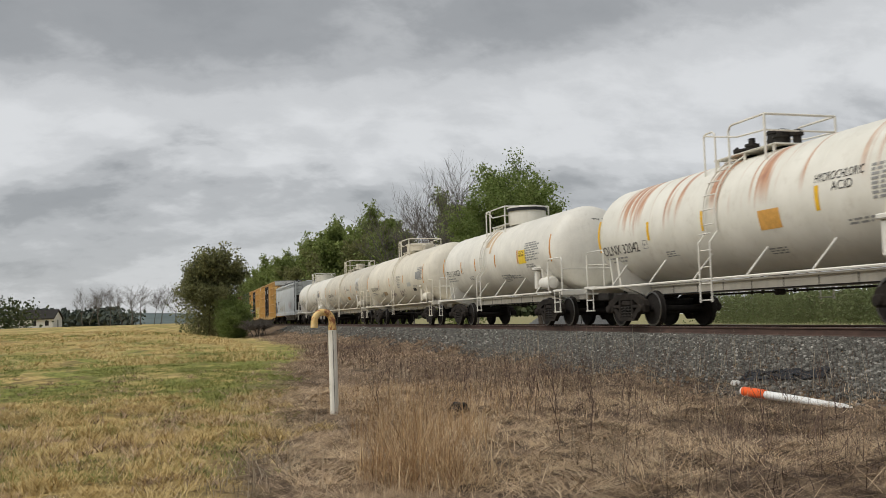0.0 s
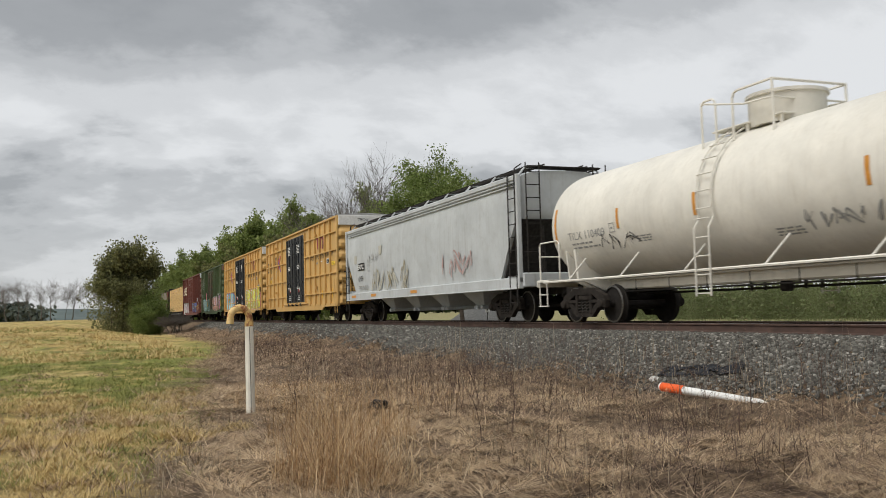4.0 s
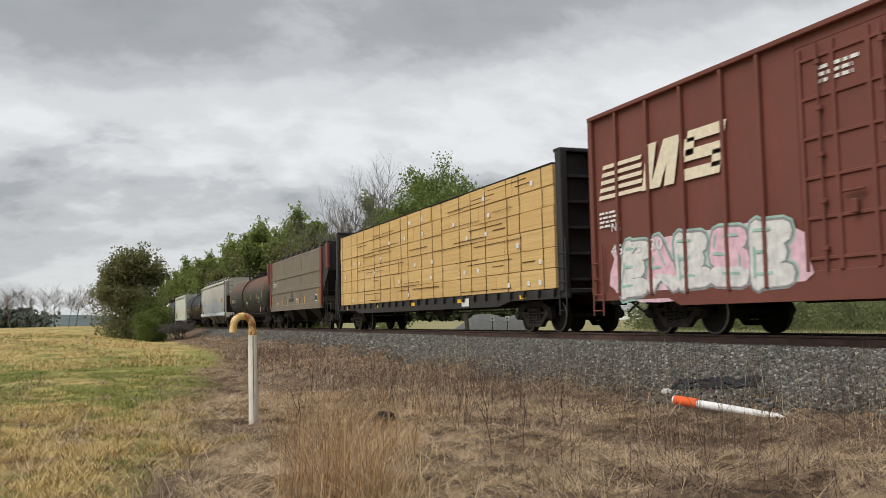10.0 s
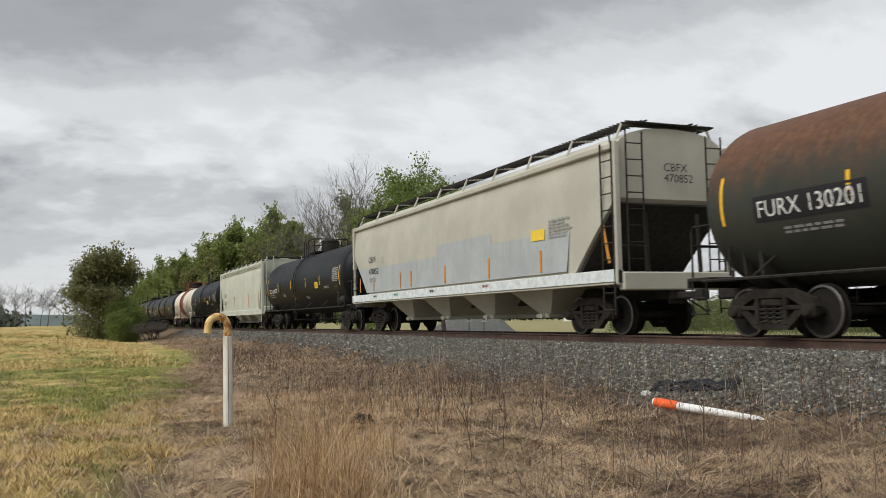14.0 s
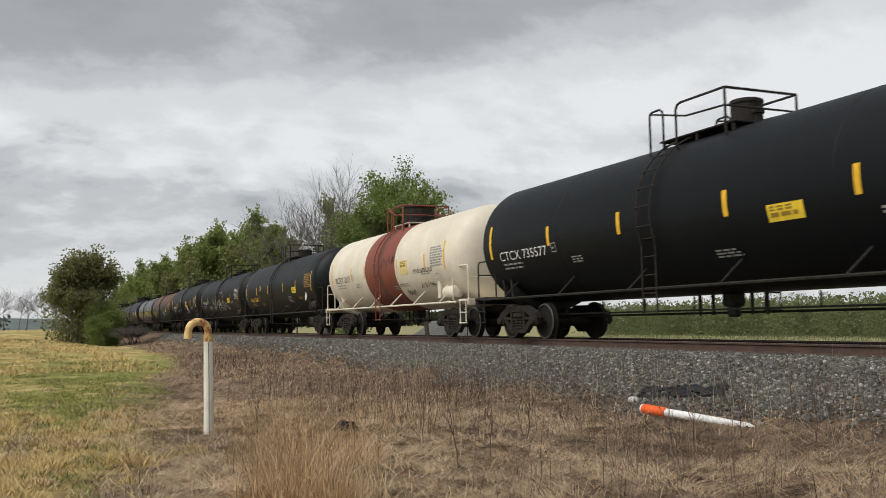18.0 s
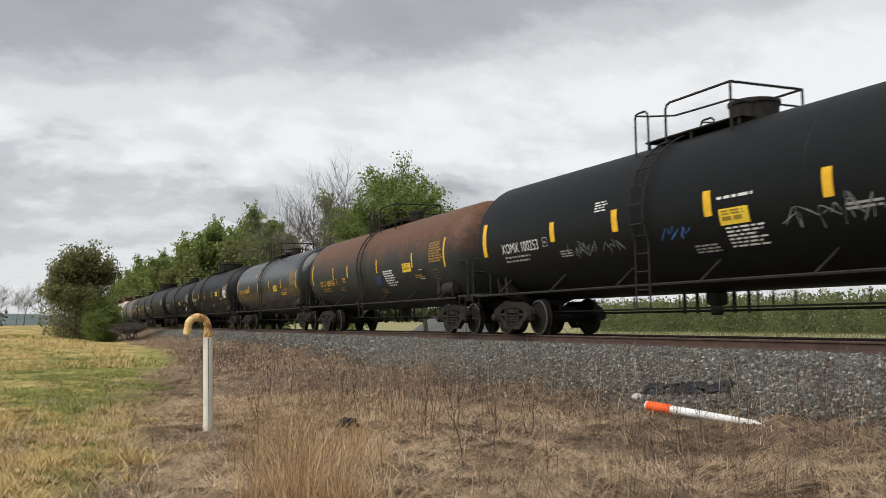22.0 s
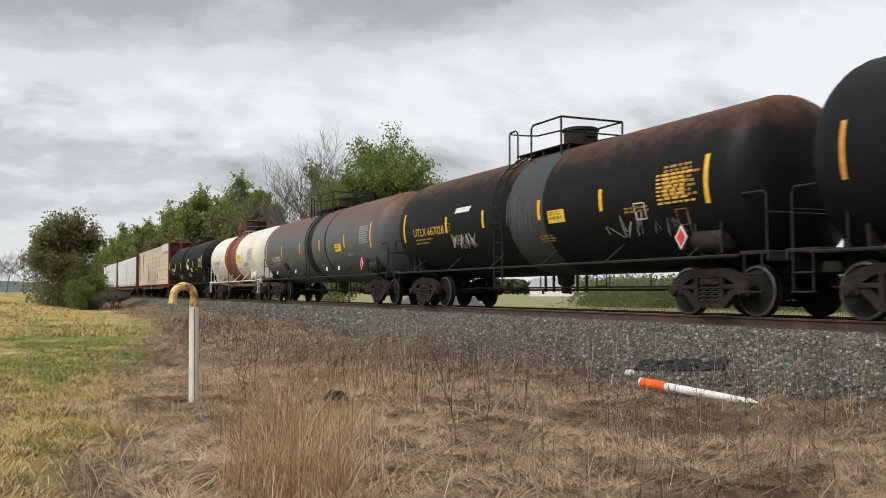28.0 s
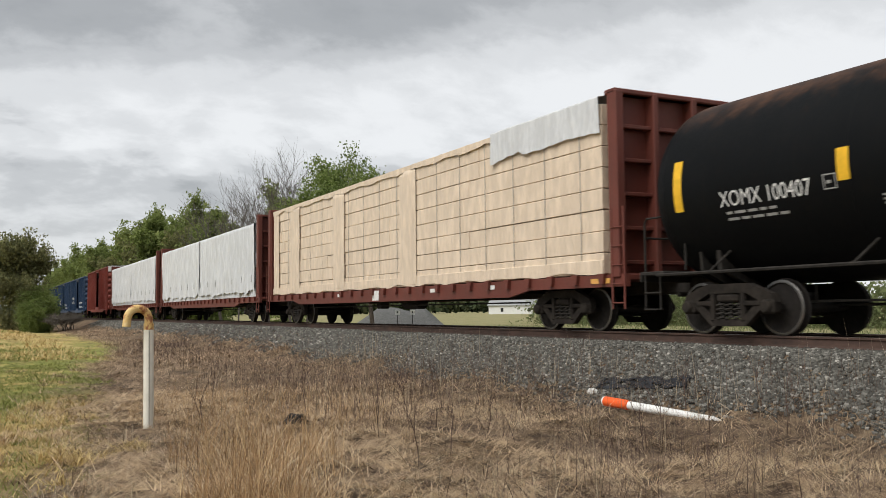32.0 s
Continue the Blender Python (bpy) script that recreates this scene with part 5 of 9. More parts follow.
        bars(car, s, -1.65, s.arg(1.75), 1.0, 2, M_GSTEN, 0.04, 0.03, sm)
        ring(car, s, -0.22, 0.22, M_BANDDIRT, "rust_band", "dirty brown strip under the ladder", 0.009)
        if sm == 61:
            k = spray("black spray", (0.025, 0.025, 0.03))
            tag_line(car, s, -0.25, s.arg(2.38), 1.25, 0.5, k, 91, 0.020)
            for q in range(2):
                tag_line(car, s, -1.95, s.arg(1.35), 0.75, 0.36, k, 92 + 3 * q, 0.014)
            tag_line(car, s, -3.4, s.arg(1.55), 1.3, 0.25, k, 93, 0.014)
        else:
            decal(car, s, -4.42, -5.48, s.arg(2.15), s.arg(2.58), M_DATAGREY, "data_panel", "grey data panel")
            bars(car, s, -4.47, s.arg(2.48), 0.95, 5, M_WSTEN, 0.035, 0.04, 94, 0.010)

# ---- box cars, hoppers and lumber cars ----
def underframe(car, half, tr, mat):
    part("centre_sill", G().box((0, 0, 0.90), (0.36, 2 * half - 0.3, 0.34), 0.02), M_UNDER, car)
    g = G()
    for k in range(7):
        g.box((0, -tr + 1.6 + k * (2 * tr - 3.2) / 6, 0.93), (2.6, 0.10, 0.22), 0.02)
    part("cross_bearer", g, M_UNDER, car)
    g = G().lathe([(-0.6, 0.05), (-0.55, 0.2), (0.5, 0.2), (0.55, 0.05)], "y", 14, (-0.75, -1.0, 0.70)).box((-0.8, 1.2, 0.68), (0.3, 0.4, 0.3), 0.04)
    g.tube([(-1.0, -tr + 1.4, 0.62), (-1.0, tr - 1.4, 0.62)], 0.02, 6)
    part("brake_rigging", g, M_UNDER, car)
    for s in (-1, 1):
        truck(car, s * tr)
    ends(car, half + 0.35)


def corrugated_end(car, y, s, w, z0, z1, mat, ribs=7):
    """An end wall of rolled horizontal corrugations."""
    prof, n = [], ribs * 8
    for k in range(n + 1):
        t = k / n
        p = (t * ribs) % 1.0
        d = min(1.0, p / 0.12) if p < 0.5 else max(0.0, 1 - (p - 0.5) / 0.3)
        prof.append((0.13 * d, z0 + (z1 - z0) * t))
    vs, fs = [], []
    for k, (d, z) in enumerate(prof):
        for x in (-w, -w + 0.10, w - 0.10, w):
            vs.append((x, y + s * (d if abs(x) < w - 0.05 else 0.0), z))
        if k:
            for q in range(3):
                a = 4 * (k - 1) + q
                fs.append((a, a + 1, a + 5, a + 4))
    o = len(vs)
    vs += [(-w, y - s * 0.04, z0), (w, y - s * 0.04, z0), (w, y - s * 0.04, z1), (-w, y - s * 0.04, z1)]
    fs.append((o, o + 1, o + 2, o + 3))
    g = G()
    g.v, g.f = vs, fs
    return part("end_wall", g, mat, car, "corrugated end wall", True, 50)


def box_car(label, rear, length, mat, rib_mat, z0=0.86, z1=4.98, posts=22, rails=(), door=None, cap=True, w=1.56, name="box_car"):
    half = length / 2
    car = new_car(name, label, "box car", rear, length)
    d0, d1 = door[:2]
    for s in (-1, 1):
        for a, b in ((-half, d0), (d1, half)):
            part("side_panel", G().box((s * (w - 0.05), (a + b) / 2, (z0 + z1) / 2), (0.10, b - a, z1 - z0), 0.01), mat, car)
        part("door_header", G().box((s * (w - 0.05), (d0 + d1) / 2, z1 - 0.10), (0.10, d1 - d0, 0.20), 0.01), mat, car)
        part("door_sill", G().box((s * (w - 0.04), (d0 + d1) / 2, z0 + 0.13), (0.14, d1 - d0, 0.26), 0.01), mat, car)
        at = posts if isinstance(posts, tuple) else [-half + 0.06 + k * (length - 0.12) / posts for k in range(posts + 1)]
        for y in at:
            if d0 - 0.05 < y < d1 + 0.05:
                continue
            wide = 0.16 if abs(y) > half - 0.2 else 0.085
            part("side_post", G().box((s * (w + 0.045), y, (z0 + z1) / 2), (0.10, wide, z1 - z0 - 0.04), 0.014), rib_mat, car)
        for z in rails:
            for a, b in ((-half + 0.2, d0 - 0.1), (d1 + 0.1, half - 0.2)):
                part("side_rail", G().box((s * (w + 0.040), (a + b) / 2, z), (0.084, b - a, 0.07), 0.012), rib_mat, car)
        part("eave_rail", G().box((s * (w + 0.03), 0, z1 + 0.02), (0.16, length, 0.10), 0.015), rib_mat, car)
        part("side_sill", G().slab([(-half, z0 + 0.10), (-half, z0 - 0.06), (-half + 2.9, z0 - 0.06), (-half + 3.3, z0 - 0.22), (half - 3.3, z0 - 0.22), (half - 2.9, z0 - 0.06), (half, z0 - 0.06), (half, z0 + 0.10)], s * (w + 0.02) - 0.03, s * (w + 0.02) + 0.03, "x"), rib_mat, car)
    g = G().slab([(-w - 0.06, z1 + 0.05), (-w, z1 + 0.11), (0, z1 + 0.19), (w, z1 + 0.11), (w + 0.06, z1 + 0.05)], -half, half, "y")
    for k in range(16):
        g.box((0, -half + 0.6 + k * (length - 1.2) / 15, z1 + 0.15), (2.4, 0.06, 0.06), 0.01)
    part("roof", g, plain("galvanised roof", (0.40, 0.40, 0.39), 0.5, 0.4, 0.25), car)
    part("floor", G().box((0, 0, z0 + 0.10), (2 * w - 0.2, length - 0.1, 0.12), 0.01), M_UNDER, car)
    for s in (-1, 1):
        corrugated_end(car, s * half, s, w, z0, z1 - (0.42 if cap else 0.05), mat)
        if cap:
            part("end_cap", G().box((0, s * (half + 0.02), z1 - 0.17), (2 * w, 0.10, 0.46), 0.012), M_WSTEN, car, "white painted top of the end wall")
        for x in (-w + 0.32, w - 0.32):
            g = G()
            for xx in (x - 0.2, x + 0.2):
                g.box((xx, s * (half + 0.14), 1.5), (0.035, 0.03, 1.2), 0.008)
            for k in range(4):
                g.tube([(x - 0.2, s * (half + 0.15), 1.05 + k * 0.34), (x + 0.2, s * (half + 0.15), 1.05 + k * 0.34)], 0.014, 6)
            part("end_ladder", g, rib_mat, car)
        for sx in (-1, 1):
            ladder(car, sx * (w + 0.10), s * (half - 0.28), 0.42, 2.05, 0.42, rib_mat, "side_ladder")
        g = G().tube([(-1.35, s * (half + 0.16), 2.35), (1.35, s * (half + 0.16), 2.35)], 0.018, 6).box((0.2, s * (half + 0.30), 1.02), (2.2, 0.36, 0.05), 0.01)
        part("crossover_platform", g, M_UNDER, car)
    underframe(car, half, half - 2.4, mat)
    return car, Wall(w + 0.004), half


def plug_door(car, y0, y1, z0, z1, w, mat, seed=1):
    g = G().box((-w - 0.045, (y0 + y1) / 2, (z0 + z1) / 2), (0.09, y1 - y0 - 0.03, z1 - z0), 0.015)
    door = part("door", g, mat, car, "dark plug door with lock rods")
    x = -w - 0.10
    for k in range(4):
        yy = y0 + 0.12 + k * (y1 - y0 - 0.24) / 3
        part("door_post", G().box((x - 0.01, yy, (z0 + z1) / 2), (0.06, 0.09, z1 - z0 - 0.1), 0.015), mat, door)
    for k in range(6):
        zz = z0 + 0.25 + k * (z1 - z0 - 0.5) / 5
        part("door_rail", G().box((x, (y0 + y1) / 2, zz), (0.045, y1 - y0 - 0.2, 0.06), 0.012), mat, door)
    for yy in (y0 + 0.55, y1 - 0.55):
        g = G().tube([(x - 0.06, yy, z0 + 0.05), (x - 0.06, yy, z1 - 0.05)], 0.024, 6)
        for k in range(5):
            g.box((x - 0.05, yy, z0 + 0.4 + k * 0.75), (0.07, 0.12, 0.08), 0.012)
        part("lock_rod", g, mat, door)
    part("door_handle", G().box((x - 0.08, (y0 + y1) / 2, z0 + 1.25), (0.05, 0.42, 0.05), 0.012).box((x - 0.07, (y0 + y1) / 2, z0 + 1.0), (0.06, 0.12, 0.22), 0.015), mat, door)
    return door


def door_stencils(car, w, y0, y1, seed):
    s = Wall(w + 0.096)
    yl = y1 - 0.3
    for k, (z, n) in enumerate(((4.25, 6), (3.95, 0), (3.1, 3), (1.9, 2))):
        if n:
            bars(car, s, yl - 0.30, z, 0.75, n, M_WSTEN, 0.05, 0.035, seed + k)
    decal(car, s, yl - 0.85, yl - 1.0, 1.72, 1.98, M_WSTEN, "door_label")
    decal(car, s, yl - 0.70, yl - 0.84, 1.62, 1.80, M_REDLBL, "door_label")
    bars(car, s, yl - 0.5, 1.4, 0.6, 3, M_WSTEN, 0.04, 0.06, seed + 9)


def yellow_box(rear, number, label):
    L = 18.57
    D0, D1, DM = -2.13, 2.74, 0.33
    posts = (9.22, 8.1, 6.8, 5.5, 4.15, -3.45, -4.6, -5.65, -6.75, -7.8, -9.22)
    car, s, h = box_car(label, rear, L, M_YELLOW, M_YELLOWR, 0.80, 4.98, posts, (1.42, 2.35, 3.45, 4.32), (D0, D1))
    for i, (a, b) in enumerate(((D0, DM), (DM, D1))):
        plug_door(car, a, b, 1.02, 4.78, 1.50, M_DOOR)
        door_stencils(car, 1.54, a, b, 40 + i)
    for a in (D0 - 0.03, D1 + 0.03):
        part("door_post", G().box((-1.60, a, 2.9), (0.08, 0.12, 3.9), 0.015), M_YELLOWR, car)
    part("door_track", G().box((-1.64, DM, 0.95), (0.10, 6.2, 0.06), 0.012), M_YELLOWR, car)
    for y in (1.9, 0.9, -0.2, -1.3):
        part("door_foot", G().box((-1.66, y, 0.93), (0.14, 0.16, 0.14), 0.02), M_DOOR, car)
    for y, z in ((6.0, 4.55), (6.0, 1.75), (-4.9, 4.45), (-4.9, 1.75)):
        part("door_stop", G().box((-1.64, y, z), (0.12, 0.14, 0.16), 0.02), M_YELLOWR, car)
    t = Wall(1.575)
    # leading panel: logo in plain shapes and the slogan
    for y0, y1, z0, z1 in ((-4.80, -6.05, 4.22, 4.38), (-5.02, -5.24, 3.72, 4.22), (-5.60, -5.82, 3.72, 4.22)):
        decal(car, t, y0, y1, z0, z1, M_MAROON, "logo_shape")
    for y, sl, m, off in ((-6.02, -0.55, M_MAROON, 0.008), (-6.58, 0.55, M_MAROON, 0.010), (-6.26, 0.22, M_KSTEN, 0.012)):
        decal(car, t, y, y - (0.22 if m is M_MAROON else 0.07), 3.68, 4.38, m, "logo_shape", slant=sl, off=off)
    lettering(car, t, "RAILCAR POOLING EXPERTS", -3.38, 3.20, 0.24, M_KSTEN, 4.85, name="slogan")
    decal(car, t, -6.95, -7.45, 2.86, 3.12, M_WSTEN, "data_panel", off=0.005)
    decal(car, t, -6.98, -7.42, 2.89, 3.09, M_KSTEN, "data_panel")
    bars(car, t, -7.02, 3.03, 0.36, 3, M_WSTEN, 0.02, 0.030, 3, 0.010)
    decal(car, t, -5.75, -6.05, 3.0, 3.08, M_WSTEN, "white_label")
    decal(car, t, -7.95, -8.6, 2.74, 2.92, M_YLABEL, "safety_label", "yellow notice label")
    bars(car, t, -8.0, 2.86, 0.55, 3, M_LABELINK, 0.025, 0.02, 13, 0.010)
    bars(car, t, -4.75, 2.95, 0.55, 1, M_GSTEN, 0.09, 0.03, 8)
    # trailing panel
    lettering(car, t, "TB  OX", 9.02, 3.48, 0.25, M_KSTEN, 1.30, name="reporting_mark")
    lettering(car, t, number, 9.02, 3.08, 0.25, M_KSTEN, 2.10, name="reporting_mark")
    lettering(car, t, "next", 6.50, 3.82, 0.22, M_KSTEN, 0.62, name="slogan")
    lettering(car, t, "load", 6.50, 3.56, 0.24, M_KSTEN, 0.62, name="slogan")
    for m, y, sl in ((M_LOGORED, 5.85, -0.95), (M_LOGOBLUE, 4.88, 0.95)):
        decal(car, t, y, y - 0.26, 3.05, 4.02, m, "logo_shape", slant=sl, off=0.007 if m is M_LOGORED else 0.009)
        decal(car, t, y + (0.16 if sl < 0 else -0.16), y + (0.06 if sl < 0 else -0.26), 3.05, 4.02, M_LOGOBLUE if m is M_LOGORED else M_LOGORED, "logo_shape", slant=sl, off=0.011)
    bars(car, t, 8.3, 2.75, 0.5, 2, M_GSTEN, 0.05, 0.04, 5)
    bars(car, t, 7.45, 2.80, 0.45, 2, M_GSTEN, 0.05, 0.04, 6)
    frame_decal(car, t, 6.35, 2.72, 0.24, M_GSTEN, 0.016)
    decal(car, t, 8.32, 7.80, 2.44, 2.62, M_YLABEL, "safety_label", "yellow notice label")
    bars(car, t, 8.28, 2.56, 0.42, 2, M_LABELINK, 0.03, 0.03, 15, 0.010)
    for y in (8.25, 3.3, -2.9, -5.9, -8.0):
        decal(car, t, y, y - 0.14, 1.15, 1.60, M_YTAPE, "reflector_tape")
    e = EndWall(-h - 0.072)
    lettering(car, e, "EXCESS HEIGHT CAR", -1.5, 4.76, 0.13, M_KSTEN, name="stencil_words")
    lettering(car, e, "TBOX", 0.62, 4.76, 0.14, M_KSTEN, name="stencil_words")
    for k in range(4):
        bars(car, EndWall(-h - 0.062), 0.1, 3.9 - 0.55 * k, 0.5, 2, M_GSTEN, 0.04, 0.03, 60 + k)
    return car, t, h


def build_boxes():
    yellow_box(126.08, "66  42  63", "yellow high box car with black plug doors")
    car, t, h = yellow_box(146.60, "63  34  43", "yellow high box car with black plug doors and bright graffiti")
    sp = {k: spray(k + " spray", c) for k, c in dict(teal=(0.10, 0.33, 0.40), aqua=(0.36, 0.62, 0.66), lime=(0.66, 0.70, 0.07), olive=(0.36, 0.36, 0.10), pink=(0.72, 0.48, 0.55), lilac=(0.34, 0.20, 0.42),
          ink=(0.03, 0.03, 0.06), white=(0.66, 0.66, 0.64), sky=(0.22, 0.52, 0.72), orange=(0.72, 0.24, 0.08), salmon=(0.66, 0.34, 0.26), yellow=(0.80, 0.62, 0.06), purple=(0.16, 0.06, 0.24), royal=(0.04, 0.10, 0.42), mint=(0.34, 0.52, 0.46), grey=(0.34, 0.36, 0.36), rose=(0.55, 0.12, 0.22)).items()}
    w = Wall(1.60)
    piece(car, w, 8.0, 0.78, 4.7, 1.50, [sp["aqua"], sp["teal"]], sp["royal"], sp["rose"], 5, 4, sp["teal"])
    piece(car, w, 3.75, 0.95, 0.9, 0.9, [sp["lilac"], sp["purple"]], sp["ink"], sp["royal"], 6, 3)
    piece(car, w, -2.3, 0.78, 5.2, 1.50, [sp["olive"], sp["lime"]], sp["pink"], sp["white"], 7, 5, sp["lime"])
    piece(car, w, -7.2, 0.95, 1.2, 1.5, [sp["yellow"], sp["lime"]], sp["purple"], sp["sky"], 8, 2)
    piece(car, w, -8.55, 1.0, 0.5, 0.9, [sp["rose"], sp["salmon"]], sp["rose"], sp["salmon"], 9, 2)
    lettering(car, w, "BOX", -8.02, 2.13, 0.20, sp["yellow"], 0.46, off=0.016, name="graffiti_word")
    lettering(car, w, "STAR", -7.98, 1.90, 0.19, sp["yellow"], 0.52, off=0.016, name="graffiti_word")
    decal(car, w, -7.90, -8.62, 1.86, 2.37, sp["purple"], "graffiti_backing", off=0.010)
    # green car
    L = 15.36
    car, s, h = box_car("faded green box car with rust and graffiti", 164.14, L, M_GREEN, M_GREEN, 0.84, 4.97, (7.60, 6.85, 5.85, 4.75, 3.70, 2.75, -1.85, -2.55, -3.35, -4.2, -5.05, -5.85, -6.8, -7.60), (), (-1.3, 2.45), cap=False)
    plug_door(car, -1.25, 2.40, 1.02, 4.75, 1.48, paint("rusty green door paint", (0.058, 0.066, 0.034), 0.6, 0.6, (0.040, 0.028, 0.021), 0.55, wear=0.85))
    part("end_cap", G().box((0, -h - 0.08, 4.72), (3.1, 0.16, 0.40), 0.012), paint("faded pink brown paint", (0.24, 0.15, 0.11), 0.6), car, "faded brown band")
    t = Wall(1.60)
    ring = [(h - 1.49 - 0.58 * math.cos(a), 3.70 + 0.58 * math.sin(a)) for a in [k * math.tau / 28 for k in range(28)]]
    inner = [(h - 1.49 - 0.49 * math.cos(a), 3.70 + 0.49 * math.sin(a)) for a in [k * math.tau / 28 for k in range(28)]]
    vs = [t.at(y, z, 0.008) for y, z in ring + inner]
    link_mesh("logo_ring", vs, [(k, (k + 1) % 28, 28 + (k + 1) % 28, 28 + k) for k in range(28)], M_WSTEN, car, "white ring emblem")
    vs, fs = [], []
    for k in range(4):
        for sg in (-1, 1):
            o = len(vs)
            y, z = h - 1.49, 3.36 + 0.20 * k
            wdt = 0.36 - 0.06 * k
            vs += [t.at(y - sg * 0.03, z + 0.12, 0.008), t.at(y - sg * 0.03, z + 0.22, 0.008), t.at(y - sg * wdt, z + 0.05, 0.008), t.at(y - sg * wdt, z - 0.05, 0.008)]
            fs.append((o, o + 1, o + 2, o + 3))
    link_mesh("logo_tree", vs, fs, M_WSTEN, car, "white tree shape")
    decal(car, t, h - 1.43, h - 1.55, 3.2, 4.18, M_WSTEN, "logo_stem")
    lettering(car, t, "IBT", h - 0.88, 2.32, 0.26, M_WSTEN, 0.48, 0.034, name="reporting_mark")
    lettering(car, t, "19   21   6", h - 1.02, 1.80, 0.26, M_WSTEN, 1.75, 0.034, name="reporting_mark")
    bars(car, t, h - 1.1, 1.75, 1.4, 2, M_WSTEN, 0.05, 0.04, 21)
    piece(car, w, h - 1.4, 0.85, 5.0, 1.25, [sp["mint"], sp["grey"]], sp["teal"], sp["aqua"], 11, 5, sp["grey"])
    piece(car, w, h - 3.6, 1.9, 1.3, 0.8, [sp["rose"], sp["salmon"]], sp["rose"], sp["salmon"], 12, 2)
    piece(car, w, -1.4, 0.86, 4.6, 1.35, [sp["salmon"], sp["pink"]], sp["ink"], sp["white"], 13, 5, sp["salmon"])
    piece(car, w, -5.9, 0.95, 1.0, 1.4, [sp["lilac"], sp["rose"]], sp["purple"], sp["pink"], 14, 2)
    for y in (h - 0.5, h - 5.0, -h + 0.7):
        decal(car, w, y, y - 0.16, 1.3, 1.95, M_YTAPE, "reflector_tape", off=0.02)
    decal(car, w, h - 6.2, h - 6.6, 1.95, 2.15, spray("green label", (0.35, 0.70, 0.12)), "green_label", off=0.02)
    bars(car, t, -h + 2.7, 2.45, 1.3, 5, M_WSTEN, 0.05, 0.05, 22)
    decal(car, t, -h + 1.5, -h + 1.0, 1.75, 2.15, M_WSTEN, "data_panel")
    # oxide brown car
    L = 18.59
    car, s, h = box_car("oxide brown box car with cream emblem and graffiti", 184.91, L, M_NSBROWN, M_NSBROWN, 0.82, 4.98, (9.22, 8.15, 6.95, 5.75, 4.5, 3.5, -3.05, -4.05, -5.05, -6.05, -7.05, -8.05, -9.22), (), (-2.1, 2.65))
    for a, b in ((-2.1, 0.27), (0.27, 2.65)):
        plug_door(car, a, b, 1.02, 4.78, 1.48, M_NSBROWN)
        bars(car, Wall(1.585), b - 0.5, 4.3, 0.9, 3, M_WSTEN, 0.06, 0.05, 23)
    t = Wall(1.60)
    q = 9.5
    for k in range(5):
        decal(car, t, q - 0.55 - 0.05 * k, q - 2.3, 3.06 + 0.17 * k, 3.15 + 0.17 * k, M_CREAMLOGO, "logo_stripe", slant=-0.03)
    for y, wd, sl in ((q - 2.3, 0.34, -0.25), (q - 2.60, 0.36, -0.55), (q - 3.10, 0.34, -0.25)):
        decal(car, t, y, y - wd, 3.04, 4.0, M_CREAMLOGO, "logo_shape", slant=sl, off=0.009 if sl > -0.5 else 0.012)
    for y0, y1, z0, z1 in ((q - 3.70, q - 4.85, 3.04, 3.27), (q - 3.80, q - 4.95, 3.41, 3.64), (q - 3.90, q - 5.05, 3.78, 4.0), (q - 4.62, q - 4.95, 3.18, 3.50), (q - 3.78, q - 4.10, 3.52, 3.86)):
        decal(car, t, y0, y1, z0, z1, M_CREAMLOGO, "logo_shape", slant=-0.06)
    lettering(car, t, "NS", q - 1.05, 2.30, 0.20, M_WSTEN, 0.36, name="reporting_mark")
    lettering(car, t, "46  93  30", q - 1.05, 1.76, 0.24, M_WSTEN, 1.95, 0.034, name="reporting_mark")
    bars(car, t, q - 0.55, 2.72, 0.8, 4, M_WSTEN, 0.05, 0.05, 24)
    piece(car, w, 8.2, 0.75, 5.4, 1.30, [sp["white"], sp["pink"]], sp["grey"], sp["mint"], 15, 5, sp["pink"])
    piece(car, w, -2.1, 0.78, 4.4, 1.20, [sp["sky"], sp["royal"]], sp["purple"], sp["yellow"], 16, 4, sp["purple"])
    piece(car, w, -6.7, 0.85, 1.8, 0.75, [sp["purple"], sp["orange"]], sp["ink"], sp["yellow"], 17, 3)
    bars(car, t, -h + 2.9, 2.4, 1.8, 4, M_WSTEN, 0.06, 0.06, 25)
    decal(car, t, -h + 1.7, -h + 1.1, 1.55, 1.95, M_WSTEN, "data_panel")
    decal(car, t, -h + 1.6, -h + 0.7, 1.35, 1.5, M_OLABEL, "safety_label")
    for k in range(4):
        bars(car, EndWall(-h - 0.064), 0.2, 4.1 - 0.5 * k, 0.9, 2, M_WSTEN, 0.05, 0.04, 65 + k)
    decal(car, EndWall(-h - 0.075), -0.9, 0.2, 4.72, 4.84, M_YLABEL, "end_label")
    # the last cars of the view: one red, the rest blue
    box_car("plain red box car", 637.0, 16.4, M_RED, M_RED, 0.84, 4.75, 18, (), (-1.6, 1.6))
    for k in range(3):
        car, s, h = box_car("dark blue box car with pale lettering", 657.6 + 19.2 * k, 17.3, M_BLUE, M_BLUE, 0.84, 4.6, 18, (), (-1.5, 1.5), cap=False)
        bars(car, Wall(1.6), 6.0, 2.2, 3.5, 2, M_WSTEN, 0.3, 0.2, 31 + k)
        bars(car, Wall(1.6), -3.0, 1.6, 3.5, 2, M_WSTEN, 0.25, 0.2, 35 + k)


